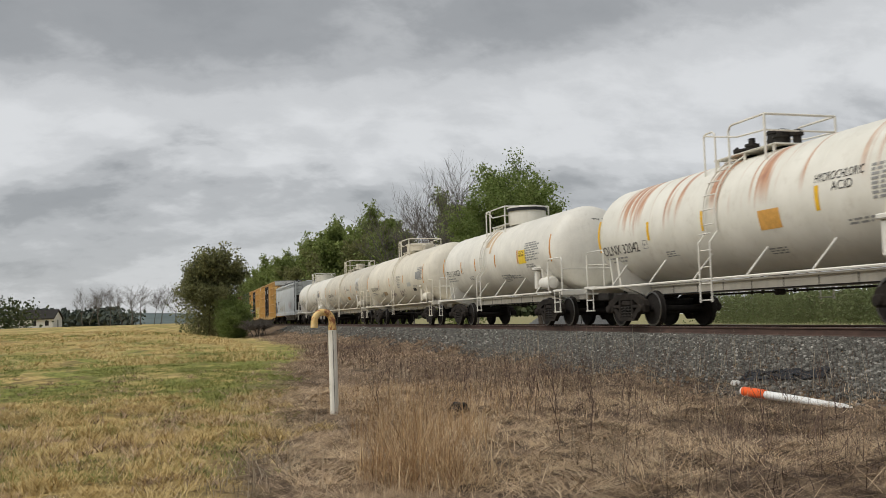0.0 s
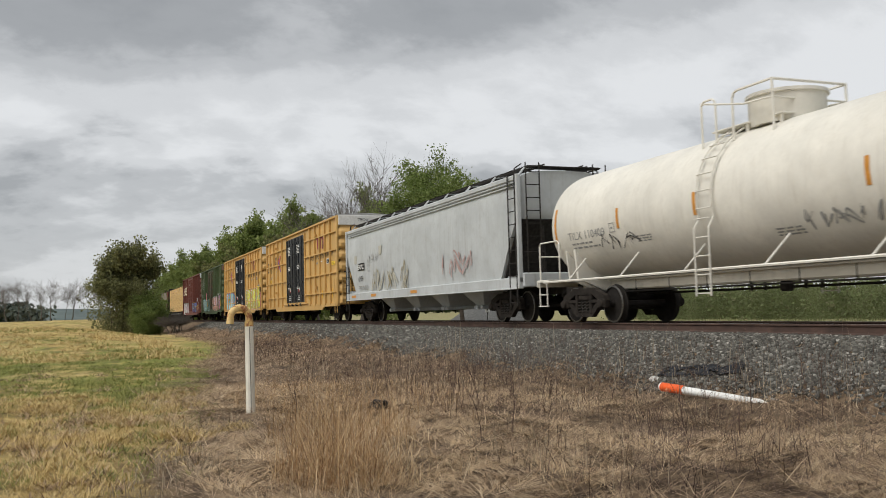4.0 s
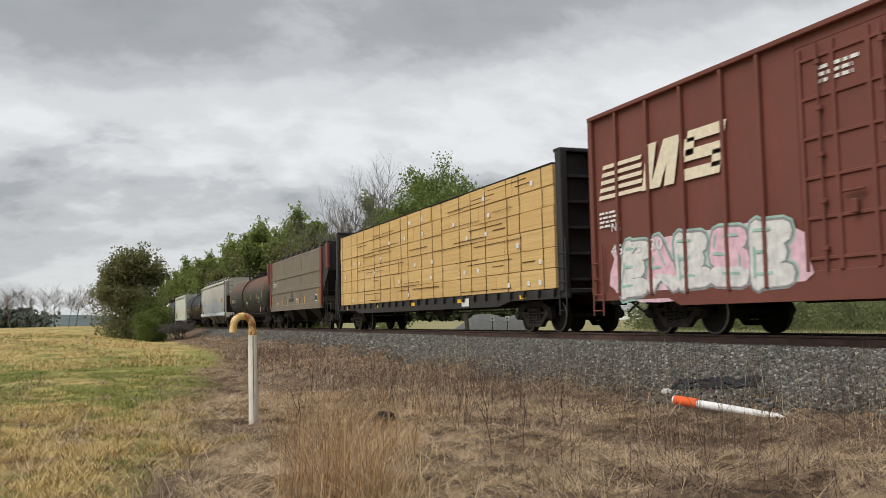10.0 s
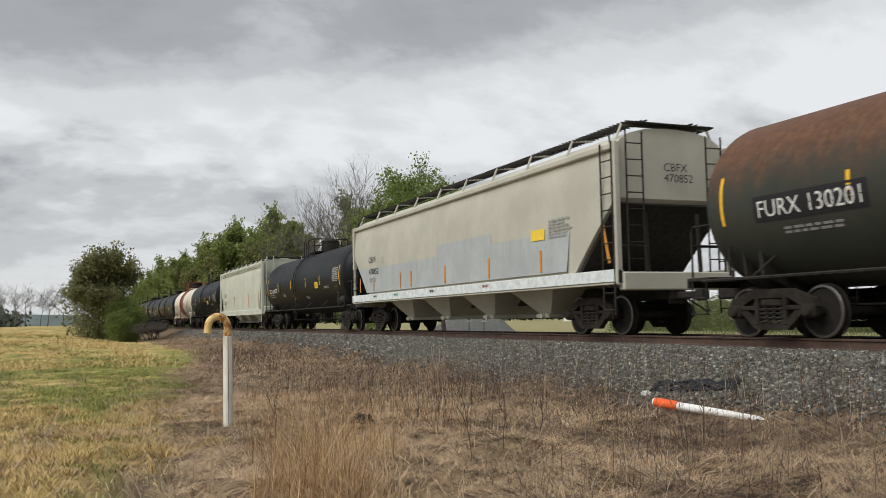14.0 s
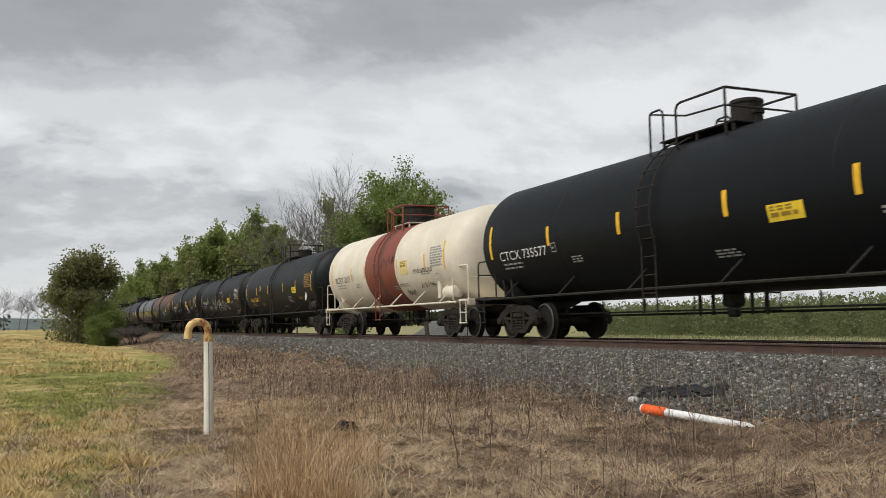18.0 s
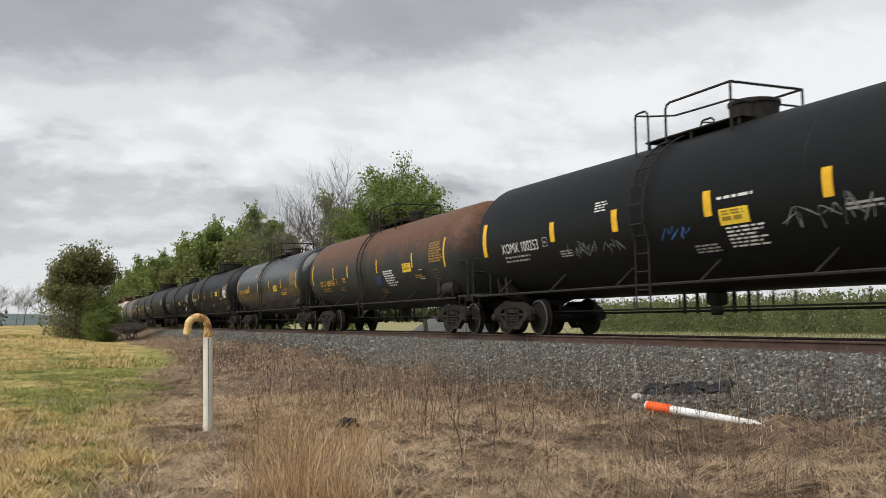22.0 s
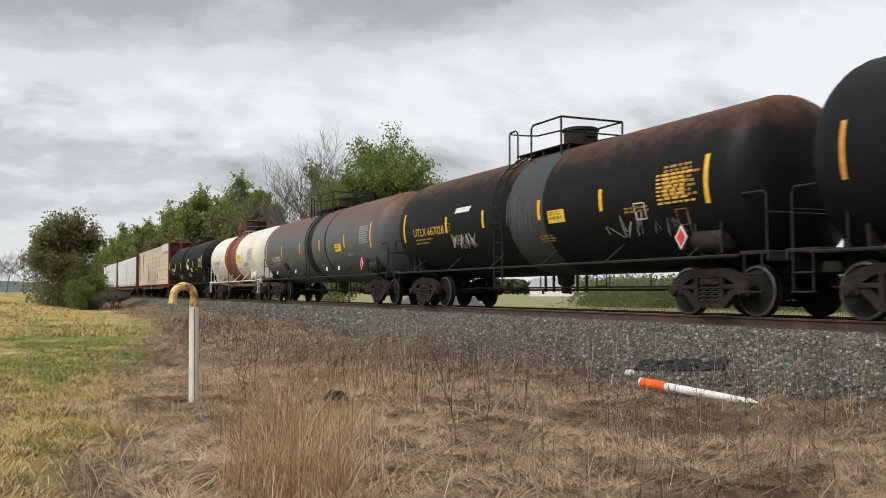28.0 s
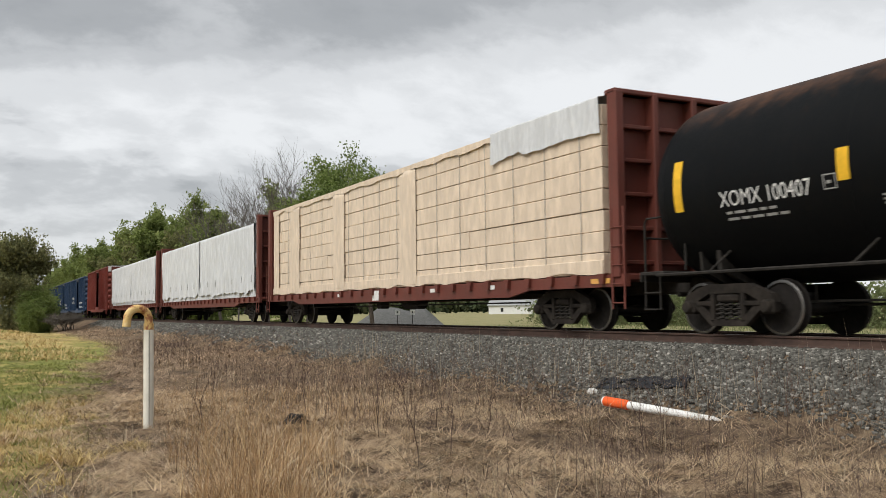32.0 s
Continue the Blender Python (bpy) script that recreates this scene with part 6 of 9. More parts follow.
def hopper(label, rear, length, mat, end_mat, rib_mat=None, curved=True, z0=1.42, z1=4.45, chutes=4, walk=True, chute_mat=None, inset=0.0, cut=(2.63, 2.0), sz=1.28, arch=0.24):
    half = length / 2
    car = new_car("covered_hopper", label, "hopper car", rear, length)
    w = 1.52
    levels = []
    for k in range(13):
        t = k / 12
        z = z0 + (z1 - z0) * t
        ww = w - (0.05 * (2 * t - 1) ** 2 + 0.04 * max(t - 0.8, 0) * 5 if curved else 0.0)
        lost = cut[1] * max(0.0, (cut[0] - z) / (cut[0] - z0))
        levels.append((z, ww, half - inset - 0.12 - lost))
    for t in (0.25, 0.5, 0.75, 1.0):
        levels.append((z1 + arch * math.sin(t * math.pi / 2), w - 0.10 - 1.2 * (1 - math.cos(t * math.pi / 2)), half - inset - 0.12))
    vs, fs = [], []
    n = 12
    for z, ww, e in levels:
        for k in range(n + 1):
            vs.append((-ww, e - 2 * e * k / n, z))
        for k in range(n + 1):
            vs.append((ww, -e + 2 * e * k / n, z))
    m = 2 * n + 2
    for i in range(len(levels) - 1):
        for k in range(m):
            fs.append((i * m + k, i * m + (k + 1) % m, (i + 1) * m + (k + 1) % m, (i + 1) * m + k))
    fs += [tuple(range(m)), tuple(range((len(levels) - 1) * m, len(levels) * m))[::-1]]
    g = G()
    g.v, g.f = vs, fs
    part("body", g, mat, car, "", True, 40)
    sill = chute_mat or mat
    for s in (-1, 1):
        part("side_sill", G().box((s * (w - 0.02), 0, sz), (0.16, length - 2 * inset, 0.32), 0.02).box((s * (w + 0.03), 0, sz - 0.15), (0.10, length - 2 * inset - 0.2, 0.04), 0.008), mat if inset else sill, car)
        part("top_chord", G().box((s * (w - 0.06), 0, z1 + 0.02), (0.14, length - 2 * inset - 0.1, 0.16), 0.03), rib_mat or mat, car)
        for sx in (-1, 1):
            part("corner_post", G().box((sx * (w - 0.02), s * (half - inset - 0.08), (z1 + 1.1) / 2 + 0.05), (0.14, 0.16, z1 - 1.0), 0.02), rib_mat or mat, car)
            ladder(car, sx * (w + 0.06), s * (half - 0.32), 0.45, 2.5 if s > 0 or inset else z1 + 0.1, 0.44, end_mat, "side_ladder")
            part("end_brace", G().tube([(sx * 0.7, s * (half - 0.1), 1.2), (sx * 0.7, s * (half - 0.18), 2.7)], 0.05, 8).tube([(sx * 1.4, s * (half - 0.1), 1.95), (sx * 0.7, s * (half - 0.1), 1.95)], 0.025, 6), end_mat, car)
            g = G()
            for xx in (sx * 1.28, sx * 0.86):
                g.box((xx, s * (half - inset + 0.02), 2.8), (0.03, 0.04, 3.3), 0.008)
            for k in range(9):
                g.tube([(sx * 0.86, s * (half - inset + 0.03), 1.3 + k * 0.36), (sx * 1.28, s * (half - inset + 0.03), 1.3 + k * 0.36)], 0.014, 6)
            part("end_ladder", g, end_mat, car)
        # sloping end sheet; dark M_UNDER stands for the shade of the hollow end
        part("slope_sheet", G().slab([(s * (half - inset - 0.2), cut[0] - 0.05), (s * (half - inset - cut[1] - 0.05), z0 - 0.02), (s * (half - inset - cut[1] - 0.02), z0 - 0.08), (s * (half - inset - 0.14), cut[0] - 0.09)], -w + 0.1, w - 0.1, "x"), end_mat, car, "slope sheet, shade put into its end colour")
        part("end_sill", G().box((0, s * (half - 0.05), 1.18), (2.9, 0.22, 0.40), 0.03).box((0, s * (half - 0.75), 1.30), (2.7, 1.3, 0.05), 0.01), sill, car)
    part("centre_sill", G().box((0, 0, 0.95), (0.4, length, 0.34), 0.02), M_UNDER, car)
    c0, c1 = -half + 3.0, half - 3.0
    for k in range(chutes):
        a = c0 + (c1 - c0) * k / chutes
        b = c0 + (c1 - c0) * (k + 1) / chutes
        mid = (a + b) / 2
        vs = [(-1.36, a + 0.1, 1.42), (1.36, a + 0.1, 1.42), (1.36, b - 0.1, 1.42), (-1.36, b - 0.1, 1.42)]
        vs += [(-0.75, mid - 0.28, 0.52), (0.75, mid - 0.28, 0.52), (0.75, mid + 0.28, 0.52), (-0.75, mid + 0.28, 0.52)]
        g = G().add(vs, [(0, 1, 5, 4), (1, 2, 6, 5), (2, 3, 7, 6), (3, 0, 4, 7), (4, 5, 6, 7)])
        ch = part("chute", g, sill, car, "bottom discharge chute")
        part("chute_gate", G().box((0, mid, 0.47), (1.7, 0.70, 0.12), 0.02).tube([(-0.95, mid - 0.1, 0.47), (-0.82, mid - 0.1, 0.47)], 0.07, 10), sill, ch)
    wz = arch - 0.38 if not inset else -0.10
    if walk:
        g = G()
        for s in (-1, 1):
            for x in range(5):
                g.box((s * (0.62 + 0.13 * x), 0, z1 + 0.54 + wz - 0.02 * x), (0.03, length - 2 * inset - 0.2, 0.035), 0.004)
        for k in range(int((length - 2 * inset) / 0.16)):
            for s in (-1, 1):
                g.box((s * 0.88, -half + inset + 0.15 + k * 0.16, z1 + 0.50 + wz), (0.56, 0.022, 0.03), 0.004)
        part("roof_walk", g, M_UNDER, car, "dark grating roof walk")
        for k in range(10):
            y = -half + inset + 0.3 + k * (length - 2 * inset - 0.6) / 9
            for sx in (-1, 1):
                part("walk_bracket", G().tube([(sx * 1.36, y, z1 + 0.08), (sx * 1.16, y, z1 + 0.46 + wz), (sx * 0.6, y, z1 + 0.50 + wz)], 0.032, 6), rib_mat or mat, car)
        part("roof_hatch", G().box((0, 0, z1 + 0.26), (0.52, length - 2 * inset - 1.6, 0.12), 0.03), mat, car)
        for s in (-1, 1):
            part("end_walk", G().box((0, s * (half - inset - 0.25), z1 + 0.47 + wz), (2.3, 0.46, 0.035), 0.008).tube([(-1.2, s * (half - inset - 0.4), z1 + 0.45), (-1.42, s * (half - inset - 0.4), z1 + 0.3), (-1.45, s * (half - inset - 0.3), z1 - 0.1)], 0.02, 6), M_UNDER, car)
    for s in (-1, 1):
        truck(car, s * (half - 1.95))
    ends(car, half + 0.25)
    return car, Wall(w + 0.012), half


def build_hoppers():
    car, t, h = hopper("light grey covered hopper with faint tags", 106.25, 18.0, M_GREY, M_UNDER, M_GREY, z0=1.24, z1=4.02, cut=(2.95, 1.25), sz=1.10)
    lettering(car, t, "EAMX", h - 1.98, 2.27, 0.22, M_WSTEN, 0.86, 0.014, name="reporting_mark")
    lettering(car, t, "6939", h - 1.98, 1.76, 0.23, M_KSTEN, 0.70, name="reporting_mark")
    decal(car, t, h - 1.92, h - 2.90, 2.22, 2.54, M_KSTEN, "number_board")
    frame_decal(car, t, h - 3.4, 2.14, 0.28, M_GSTEN, 0.018)
    bars(car, t, h - 2.0, 1.50, 1.8, 2, M_GSTEN, 0.05, 0.04, 71)
    for z in (3.82, 3.92):
        part("side_crease", G().box((-1.50, 0, z), (0.04, 17.4, 0.04), 0.015), M_GREY, car)
    tag_line(car, t, h - 3.95, 1.05, 4.6, 1.35, spray("tan spray", (0.30, 0.26, 0.17)), 72, 0.055)
    tag_line(car, t, h - 3.85, 1.10, 4.6, 1.25, M_GREYTAN, 172, 0.06)
    tag_line(car, t, h - 3.3, 2.45, 1.6, 0.4, M_GSTEN, 73, 0.02)
    tag_line(car, t, -3.0, 1.45, 3.0, 0.9, spray("pink grey spray", (0.44, 0.30, 0.28)), 74, 0.05)
    for y, z in ((h - 1.35, 2.55), (h - 5.0, 2.75)):
        decal(car, t, y, y - 0.4, z, z + 0.35, M_GREYTAN, "pale_patch")
    for y in (h - 1.0, h - 4.0, 0.0):
        decal(car, Wall(1.585), y, y - 0.7, 1.05, 1.16, M_OTAPE, "reflector_tape")
    car, t, h = hopper("taupe covered hopper with red end posts", 228.05, 17.26, M_TAUPE, M_UNDER, M_TAUPE, curved=False, chute_mat=M_UNDER, chutes=3, z1=4.18, z0=1.22, inset=1.45, cut=(1.5, 0.25))
    for z in (2.31, 3.18):
        for s in (-1, 1):
            part("side_crease", G().box((s * 1.525, 0, z), (0.07, 14.1, 0.22), 0.03), M_TAUPE, car, "raised overlap of the side sheets")
    rivet = [(0.0, 0.026), (0.010, 0.024), (0.018, 0.012), (0.019, 0.0)]
    for s in (-1, 1):
        for sx in (-1, 1):
            part("red_post", G().box((sx * 1.545, s * (h - 1.58), 3.28), (0.10, 0.34, 1.98), 0.02).box((sx * 1.565, s * (h - 1.53), 1.78), (0.10, 0.30, 1.06), 0.02), M_REDPOST, car, "faded red riveted post")
            part("red_end_post", G().box((sx * 1.50, s * (h - 0.30), 3.72), (0.14, 0.34, 1.25), 0.02), M_REDPOST, car, "short faded red corner post")
        g = G()
        for k in range(20):
            g.lathe([(-1.595 - d, r) for d, r in rivet], "x", 6, (0, s * (h - 1.58 + (0.07 if k % 2 else -0.05)), 2.38 + 0.09 * k))
        for k in range(7):
            g.lathe([(-1.570 - d, r) for d, r in rivet], "x", 6, (0, s * (h - 0.33), 3.16 + 0.16 * k))
        tagged(part("rivet_row", g, M_BANDDIRT, car, "", True), kind="stuff")
        part("dark_end", G().slab([(s * (h - 1.50), 1.75), (s * (h - 1.50), 4.24), (s * (h - 0.20), 4.34), (s * (h - 0.20), 3.0)], -1.50, 1.50, "x"), M_BEAMBLACK, car, "black painted end of the body")
        g = G()
        for k in range(18):
            g.box((0, s * (h - 0.18 - 0.068 * k), 4.46), (2.2, 0.022, 0.035), 0.004)
        for x in (-1.1, -0.4, 0.4, 1.1):
            g.box((x, s * (h - 0.75), 4.45), (0.03, 1.2, 0.04), 0.004)
        part("end_walk", g, M_UNDER, car, "dark grating end walk")
    for y in (2.55, -2.26):
        vs, fs = [], []
        spots = [(y, 2.62 + 0.13 * k) for k in range(4)] + [(y, 3.38 + 0.13 * k) for k in range(5)] + [(y, 2.08), (y, 1.98)]
        spots += [(y + q * 0.085 * k, 1.97 - 0.075 * k) for k in range(1, 8) for q in (-1, 1)]
        for q, z in spots:
            o = len(vs)
            n = 0.075 if z > 2.5 else 0.035
            vs += [t.at(q + n, z, 0.010), t.at(q - n, z, 0.010), t.at(q - n, z + 0.05, 0.010), t.at(q + n, z + 0.05, 0.010)]
            fs.append((o, o + 1, o + 2, o + 3))
        tagged(link_mesh("rivet_row", vs, fs, M_UNDER, car), kind="stuff")
    lettering(car, t, "NS", 6.45, 2.98, 0.22, M_WSTEN, 0.42, name="reporting_mark")
    lettering(car, t, "270723", 6.50, 2.66, 0.24, M_WSTEN, 1.30, name="reporting_mark")
    frame_decal(car, t, 5.05, 2.84, 0.26, M_WSTEN)
    for y, z0, z1 in ((6.62, 1.50, 2.05), (3.30, 1.34, 1.78), (1.88, 1.34, 1.78), (-1.45, 1.34, 1.80), (-2.97, 1.34, 1.84), (-6.30, 1.42, 2.18)):
        decal(car, t, y, y - 0.11, z0, z1, M_YTAPE, "reflector_tape", off=0.014)
    decal(car, t, -5.65, -6.19, 1.50, 1.86, M_WSTEN, "data_panel")
    decal(car, t, -5.69, -5.91, 1.54, 1.82, M_KSTEN, "data_panel", off=0.010)
    decal(car, t, -5.94, -6.15, 1.54, 1.82, M_KSTEN, "data_panel", off=0.010)
    decal(car, t, -0.75, -1.15, 1.52, 1.76, M_GSTEN, "data_panel")
    decal(car, t, -0.80, -1.10, 1.70, 1.76, M_WSTEN, "data_panel", off=0.010)
    bars(car, t, 0.75, 2.06, 0.6, 3, M_UNDER, 0.05, 0.03, 75)
    decal(car, t, 1.45, 0.1, 1.62, 1.82, plain("dark scuffed paint", (0.06, 0.055, 0.048), 0.7), "scuff_mark", "dark scuff on the flank", slant=-0.3)
    tag_line(car, t, -4.3, 1.55, 1.1, 0.30, M_WDIM, 76, 0.02)
    tag_line(car, t, 5.3, 1.42, 0.6, 0.28, M_WSTEN, 77, 0.02)
    car, t, h = hopper("pale grey tan covered hopper with grey repaint along its flank", 268.82, 19.36, M_GREYTAN, M_UNDER, M_GREYTAN, chute_mat=M_GREYTAN, z1=4.12, cut=(2.95, 1.8), arch=0.46)
    vs = [(-1.528, y, z) for y, z in ((h - 1.75, 1.5), (-h + 2.2, 1.5), (-h + 2.0, 2.45), (-3.4, 2.50), (-3.4, 2.78), (0.6, 2.78), (0.6, 2.42), (h - 0.75, 2.46))]
    link_mesh("repaint_patch", vs, [tuple(range(len(vs)))], M_PATCHGREY, car, "grey repainted lower flank")
    part("sill_cover", G().box((-1.61, 0, 1.30), (0.02, 19.2, 0.26), 0.004), spray("pale blue grey paint", (0.66, 0.71, 0.72)), car)
    t2 = Wall(1.535)
    lettering(car, t2, "CBFX", h - 2.04, 2.66, 0.22, M_KSTEN, 0.85, name="reporting_mark")
    lettering(car, t2, "470852", h - 2.06, 2.20, 0.22, M_KSTEN, 1.15, name="reporting_mark")
    bars(car, t2, h - 2.1, 2.0, 0.9, 2, M_GSTEN, 0.05, 0.04, 77)
    frame_decal(car, t2, h - 3.6, 2.56, 0.24, M_GSTEN)
    for y in (h - 0.9, h - 2.6, h - 5.6, 3.0, 0.0, -3.2, -6.2):
        decal(car, t2, y, y - 0.10, 1.55, 2.1, M_OTAPE, "reflector_tape", off=0.010)
    decal(car, t2, -h + 0.40, -h + 0.28, 1.58, 2.42, M_OTAPE, "reflector_tape", off=0.010, slant=0.22)
    decal(car, t2, -h + 3.9, -h + 3.2, 2.35, 2.62, M_YLABEL, "safety_label", "yellow notice label", off=0.010)
    bars(car, t2, -h + 3.0, 2.75, 1.1, 6, M_GSTEN, 0.05, 0.03, 78)
    lettering(car, EndWall(-h - 0.01), "CBFX", 0.3, 3.6, 0.18, M_KSTEN, off=0.02, name="reporting_mark")
    lettering(car, EndWall(-h - 0.01), "470852", 0.3, 3.36, 0.18, M_KSTEN, off=0.02, name="reporting_mark")
    for y, c in ((h - 2.9, M_KSTEN), (h - 5.2, spray("teal stencil", (0.04, 0.30, 0.24))), (1.0, M_KSTEN), (-3.0, M_MAROON)):
        bars(car, Wall(1.625), y, 1.30, 0.5, 1, c, 0.07, 0.03, 79)
    car, t, h = hopper("pale green grey covered hopper", 303.95, 16.25, M_GREYGREEN, M_GREYGREEN, M_GREYGREEN, chutes=3, z0=1.24, z1=4.04, cut=(3.35, 1.3), sz=1.08)
    lettering(car, t, "SOXX", h - 2.02, 2.30, 0.24, M_KSTEN, 0.80, name="reporting_mark")
    lettering(car, t, "520216", h - 2.04, 1.76, 0.24, M_KSTEN, 1.0, name="reporting_mark")
    bars(car, t, h - 2.3, 1.6, 0.55, 2, M_GSTEN, 0.05, 0.05, 80)
    for y in (h - 1.32, 2.0, -3.5, -h + 1.4):
        decal(car, t, y, y - 0.12, 1.40, 2.25, M_OTAPE, "reflector_tape")
    for z in (3.84, 3.94):
        part("side_crease", G().box((-1.50, 0, z), (0.04, 15.3, 0.04), 0.015), M_GREYGREEN, car)


def lumber_material():
    n = Nodes("stacked sawn lumber")
    v = n.coord()
    sep = n.add("ShaderNodeSeparateXYZ", Vector=v)
    info = n.t.nodes.new("ShaderNodeObjectInfo")
    lines = n.math("ABSOLUTE", n.math("SINE", n.math("MULTIPLY", sep.outputs[2], 78.0)))
    tone = n.ramp(n.noise(n.coord((1, 0.12, 9.0)), 3.0, 4.0), [(0.3, (0.54, 0.355, 0.135)), (0.55, (0.66, 0.445, 0.18)), (0.8, (0.73, 0.52, 0.24))])
    tone = n.mix(n.math("MULTIPLY", info.outputs["Random"], 0.30), tone, (0.52, 0.30, 0.10))
    c = n.mix(n.math("MULTIPLY", n.math("SUBTRACT", 1.0, n.step(lines, 0.0, 0.16)), 0.55), tone, (0.20, 0.12, 0.05))
    n.bump(n.step(lines, 0.0, 0.2), 0.5, 0.012)
    return n.done(c, 0.8)


def wrap_material(name, color, fold):
    n = Nodes(name)
    v = n.coord()
    f = n.noise(n.coord((2.0, 2.4, 0.7)), 2.2, 5.0, 0.6)
    c = n.mix(n.step(f, 0.35, 0.75), shade(color, 0.82), shade(color, 1.05))
    c = n.mix(n.math("MULTIPLY", n.step(n.noise(v, 6.0, 5.0, 0.7), 0.5, 0.8), 0.25), c, fold)
    n.bump(f, 0.6, 0.08)
    return n.done(c, 0.45)


def beam_car(label, rear, length, mat, layers, load, seed=1, tops=None):
    half = length / 2
    car = new_car("lumber_car", label, "lumber car", rear + 0.6, length)
    rnd = random.Random(seed)
    inner = half - 0.75
    part("deck", G().box((0, 0, 1.06), (2.8, length, 0.12), 0.02), mat, car)
    for s in (-1, 1):
        part("side_sill", G().slab([(-half, 1.12), (-half, 0.88), (-half + 3.4, 0.88), (-half + 4.2, 0.74), (half - 4.2, 0.74), (half - 3.4, 0.88), (half, 0.88), (half, 1.12)], s * 1.42 - 0.04, s * 1.42 + 0.04, "x"), mat, car)
        for k in range(26):
            y = -half + 0.7 + k * (length - 1.4) / 25
            g = G().slab([(y - 0.10, 1.14), (y + 0.10, 1.14), (y + 0.06, 0.94), (y - 0.06, 0.94)], s * 1.46, s * 1.54, "x")
            part("stake_pocket", g, mat, car)
        # bulkhead: posts, skin and ribs
        y = s * (half - 0.36)
        bh = part("bulkhead", G().box((0, y - s * 0.10, 2.86), (2.9, 0.06, 3.5), 0.01), mat, car, "ribbed end bulkhead")
        for x in (-1.40, -0.5, 0.5, 1.40):
            part("bulkhead_post", G().box((x, y + s * 0.05, 2.86), (0.20 if abs(x) > 1 else 0.14, 0.28, 3.62), 0.02), mat, bh)
        for k in range(6):
            part("bulkhead_rib", G().box((0, y + s * 0.02, 1.35 + k * 0.66), (2.7, 0.18, 0.08), 0.015), mat, bh)
        part("bulkhead_cap", G().box((0, y + s * 0.0, 4.66), (3.0, 0.34, 0.10), 0.02), mat, bh)
        ladder(car, -1.50, s * (half - 0.20), 0.45, 2.4, 0.36, mat, "side_ladder")
    g = G()
    for k in range(9):
        y = -inner + 0.3 + k * (2 * inner - 0.6) / 8
        g.box((0, y, 2.85), (0.22, 0.12, 3.4), 0.02)
    g.box((0, 0, 4.55), (0.3, 2 * inner, 0.14), 0.02)
    part("centre_beam", g, mat, car)
    underframe(car, half, half - 2.65, mat)
    zs = [1.14]
    hh = (tops or 4.52) - 1.14
    for k in range(layers):
        zs.append(1.14 + hh * (k + 1) / layers)
    for s in (-1, 1):
        for k in range(layers):
            y = -inner
            while y < inner - 0.3:
                n = rnd.choice((2.44, 3.66, 4.88, 3.05)) if load == "bare" else rnd.choice((4.88, 5.4))
                e = min(y + n, inner)
                if inner - e < 0.9:
                    e = inner
                dx = rnd.uniform(-0.015, 0.015)
                m = M_LUMBER if load == "bare" else (M_TANWRAP if load == "tan" else M_WHITEWRAP)
                part("lumber_pack", G().box((s * 0.78 + dx, (y + e) / 2, (zs[k] + zs[k + 1]) / 2), (1.26, e - y - 0.008, zs[k + 1] - zs[k] - 0.012), 0.012), m, car)
                y = e
    x = -1.425
    if load == "bare":
        for k in range(layers):
            for q in range(11):
                y, n = rnd.uniform(-inner + 0.3, inner - 3.6), rnd.uniform(0.6, 3.4)
                # thin dark strips laid on the load stand for shade between boards
                part("dark_gap", G().box((x - 0.002, y + n / 2, zs[k] + rnd.choice((0.0, 0.0, 0.12, 0.25, 0.4))), (0.012, n, rnd.uniform(0.010, 0.026)), 0.003), M_GAPSTRAP, car, "dark strip standing for shade between boards")
            for q in range(18):
                y = -inner + 0.6 + q * (2 * inner - 1.2) / 17 + 0.22 * math.sin(q * 2.3) + rnd.uniform(-0.03, 0.03)
                part("strap", G().box((x - 0.004, y, (zs[k] + zs[k + 1]) / 2), (0.008, 0.026, zs[k + 1] - zs[k] - 0.02), 0.001), M_GAPSTRAP, car)
            for q in range(5):
                y = rnd.uniform(-inner + 0.4, inner - 0.4)
                part("paper_tag", G().box((x - 0.008, y, zs[k] + 0.2), (0.006, 0.16, 0.13), 0.001), M_WSTEN, car)
        part("load_cover", G().box((0, 0, zs[-1] + 0.02), (2.86, 2 * inner, 0.04), 0.01), M_UNDER, car, "dark sheet over the load")
    return car, half, zs, inner


def drape(car, x, y0, y1, z0, z1, mat, name, label, seed, wave=0.03, ragged=0.15, top=True):
    """A sheet hung over a stack: folds run down it and its lower hem is uneven."""
    n, m = int((y1 - y0) / 0.09), 26
    vs, fs = [], []
    for i in range(n + 1):
        y = y0 + (y1 - y0) * i / n
        hem = z0 + ragged * noise.noise((y * 1.1, seed, 0)) + 0.025 * math.sin(y * 3.1 + seed) + 0.5 * ragged * noise.noise((y * 3.3, seed, 5))
        for k in range(m + 1):
            t = k / m
            if t < 0.86:
                z = hem + (z1 - hem) * t / 0.86
                f = noise.noise((y * 1.7, z * 0.45, seed)) + 0.5 * noise.noise((y * 4.2, z * 1.1, seed + 3))
                vs.append((x - 0.035 - wave * (f + 0.4), y, z))
            else:
                q = (t - 0.86) / 0.14
                vs.append((x - 0.035 + 1.35 * q, y, z1 + 0.05 * noise.noise((y, q * 2, seed)) + 0.03))
    for i in range(n):
        for k in range(m):
            a = i * (m + 1) + k
            fs.append((a, a + m + 1, a + m + 2, a + 1))
    return link_mesh(name, vs, fs, mat, car, label, True)


M_LUMBER = lumber_material()
# one dark brown for the painted gap shade and the straps
M_GAPSTRAP = plain("dark board gap shade and strap", (0.10, 0.055, 0.025), 0.9, 0.0, 0.3)
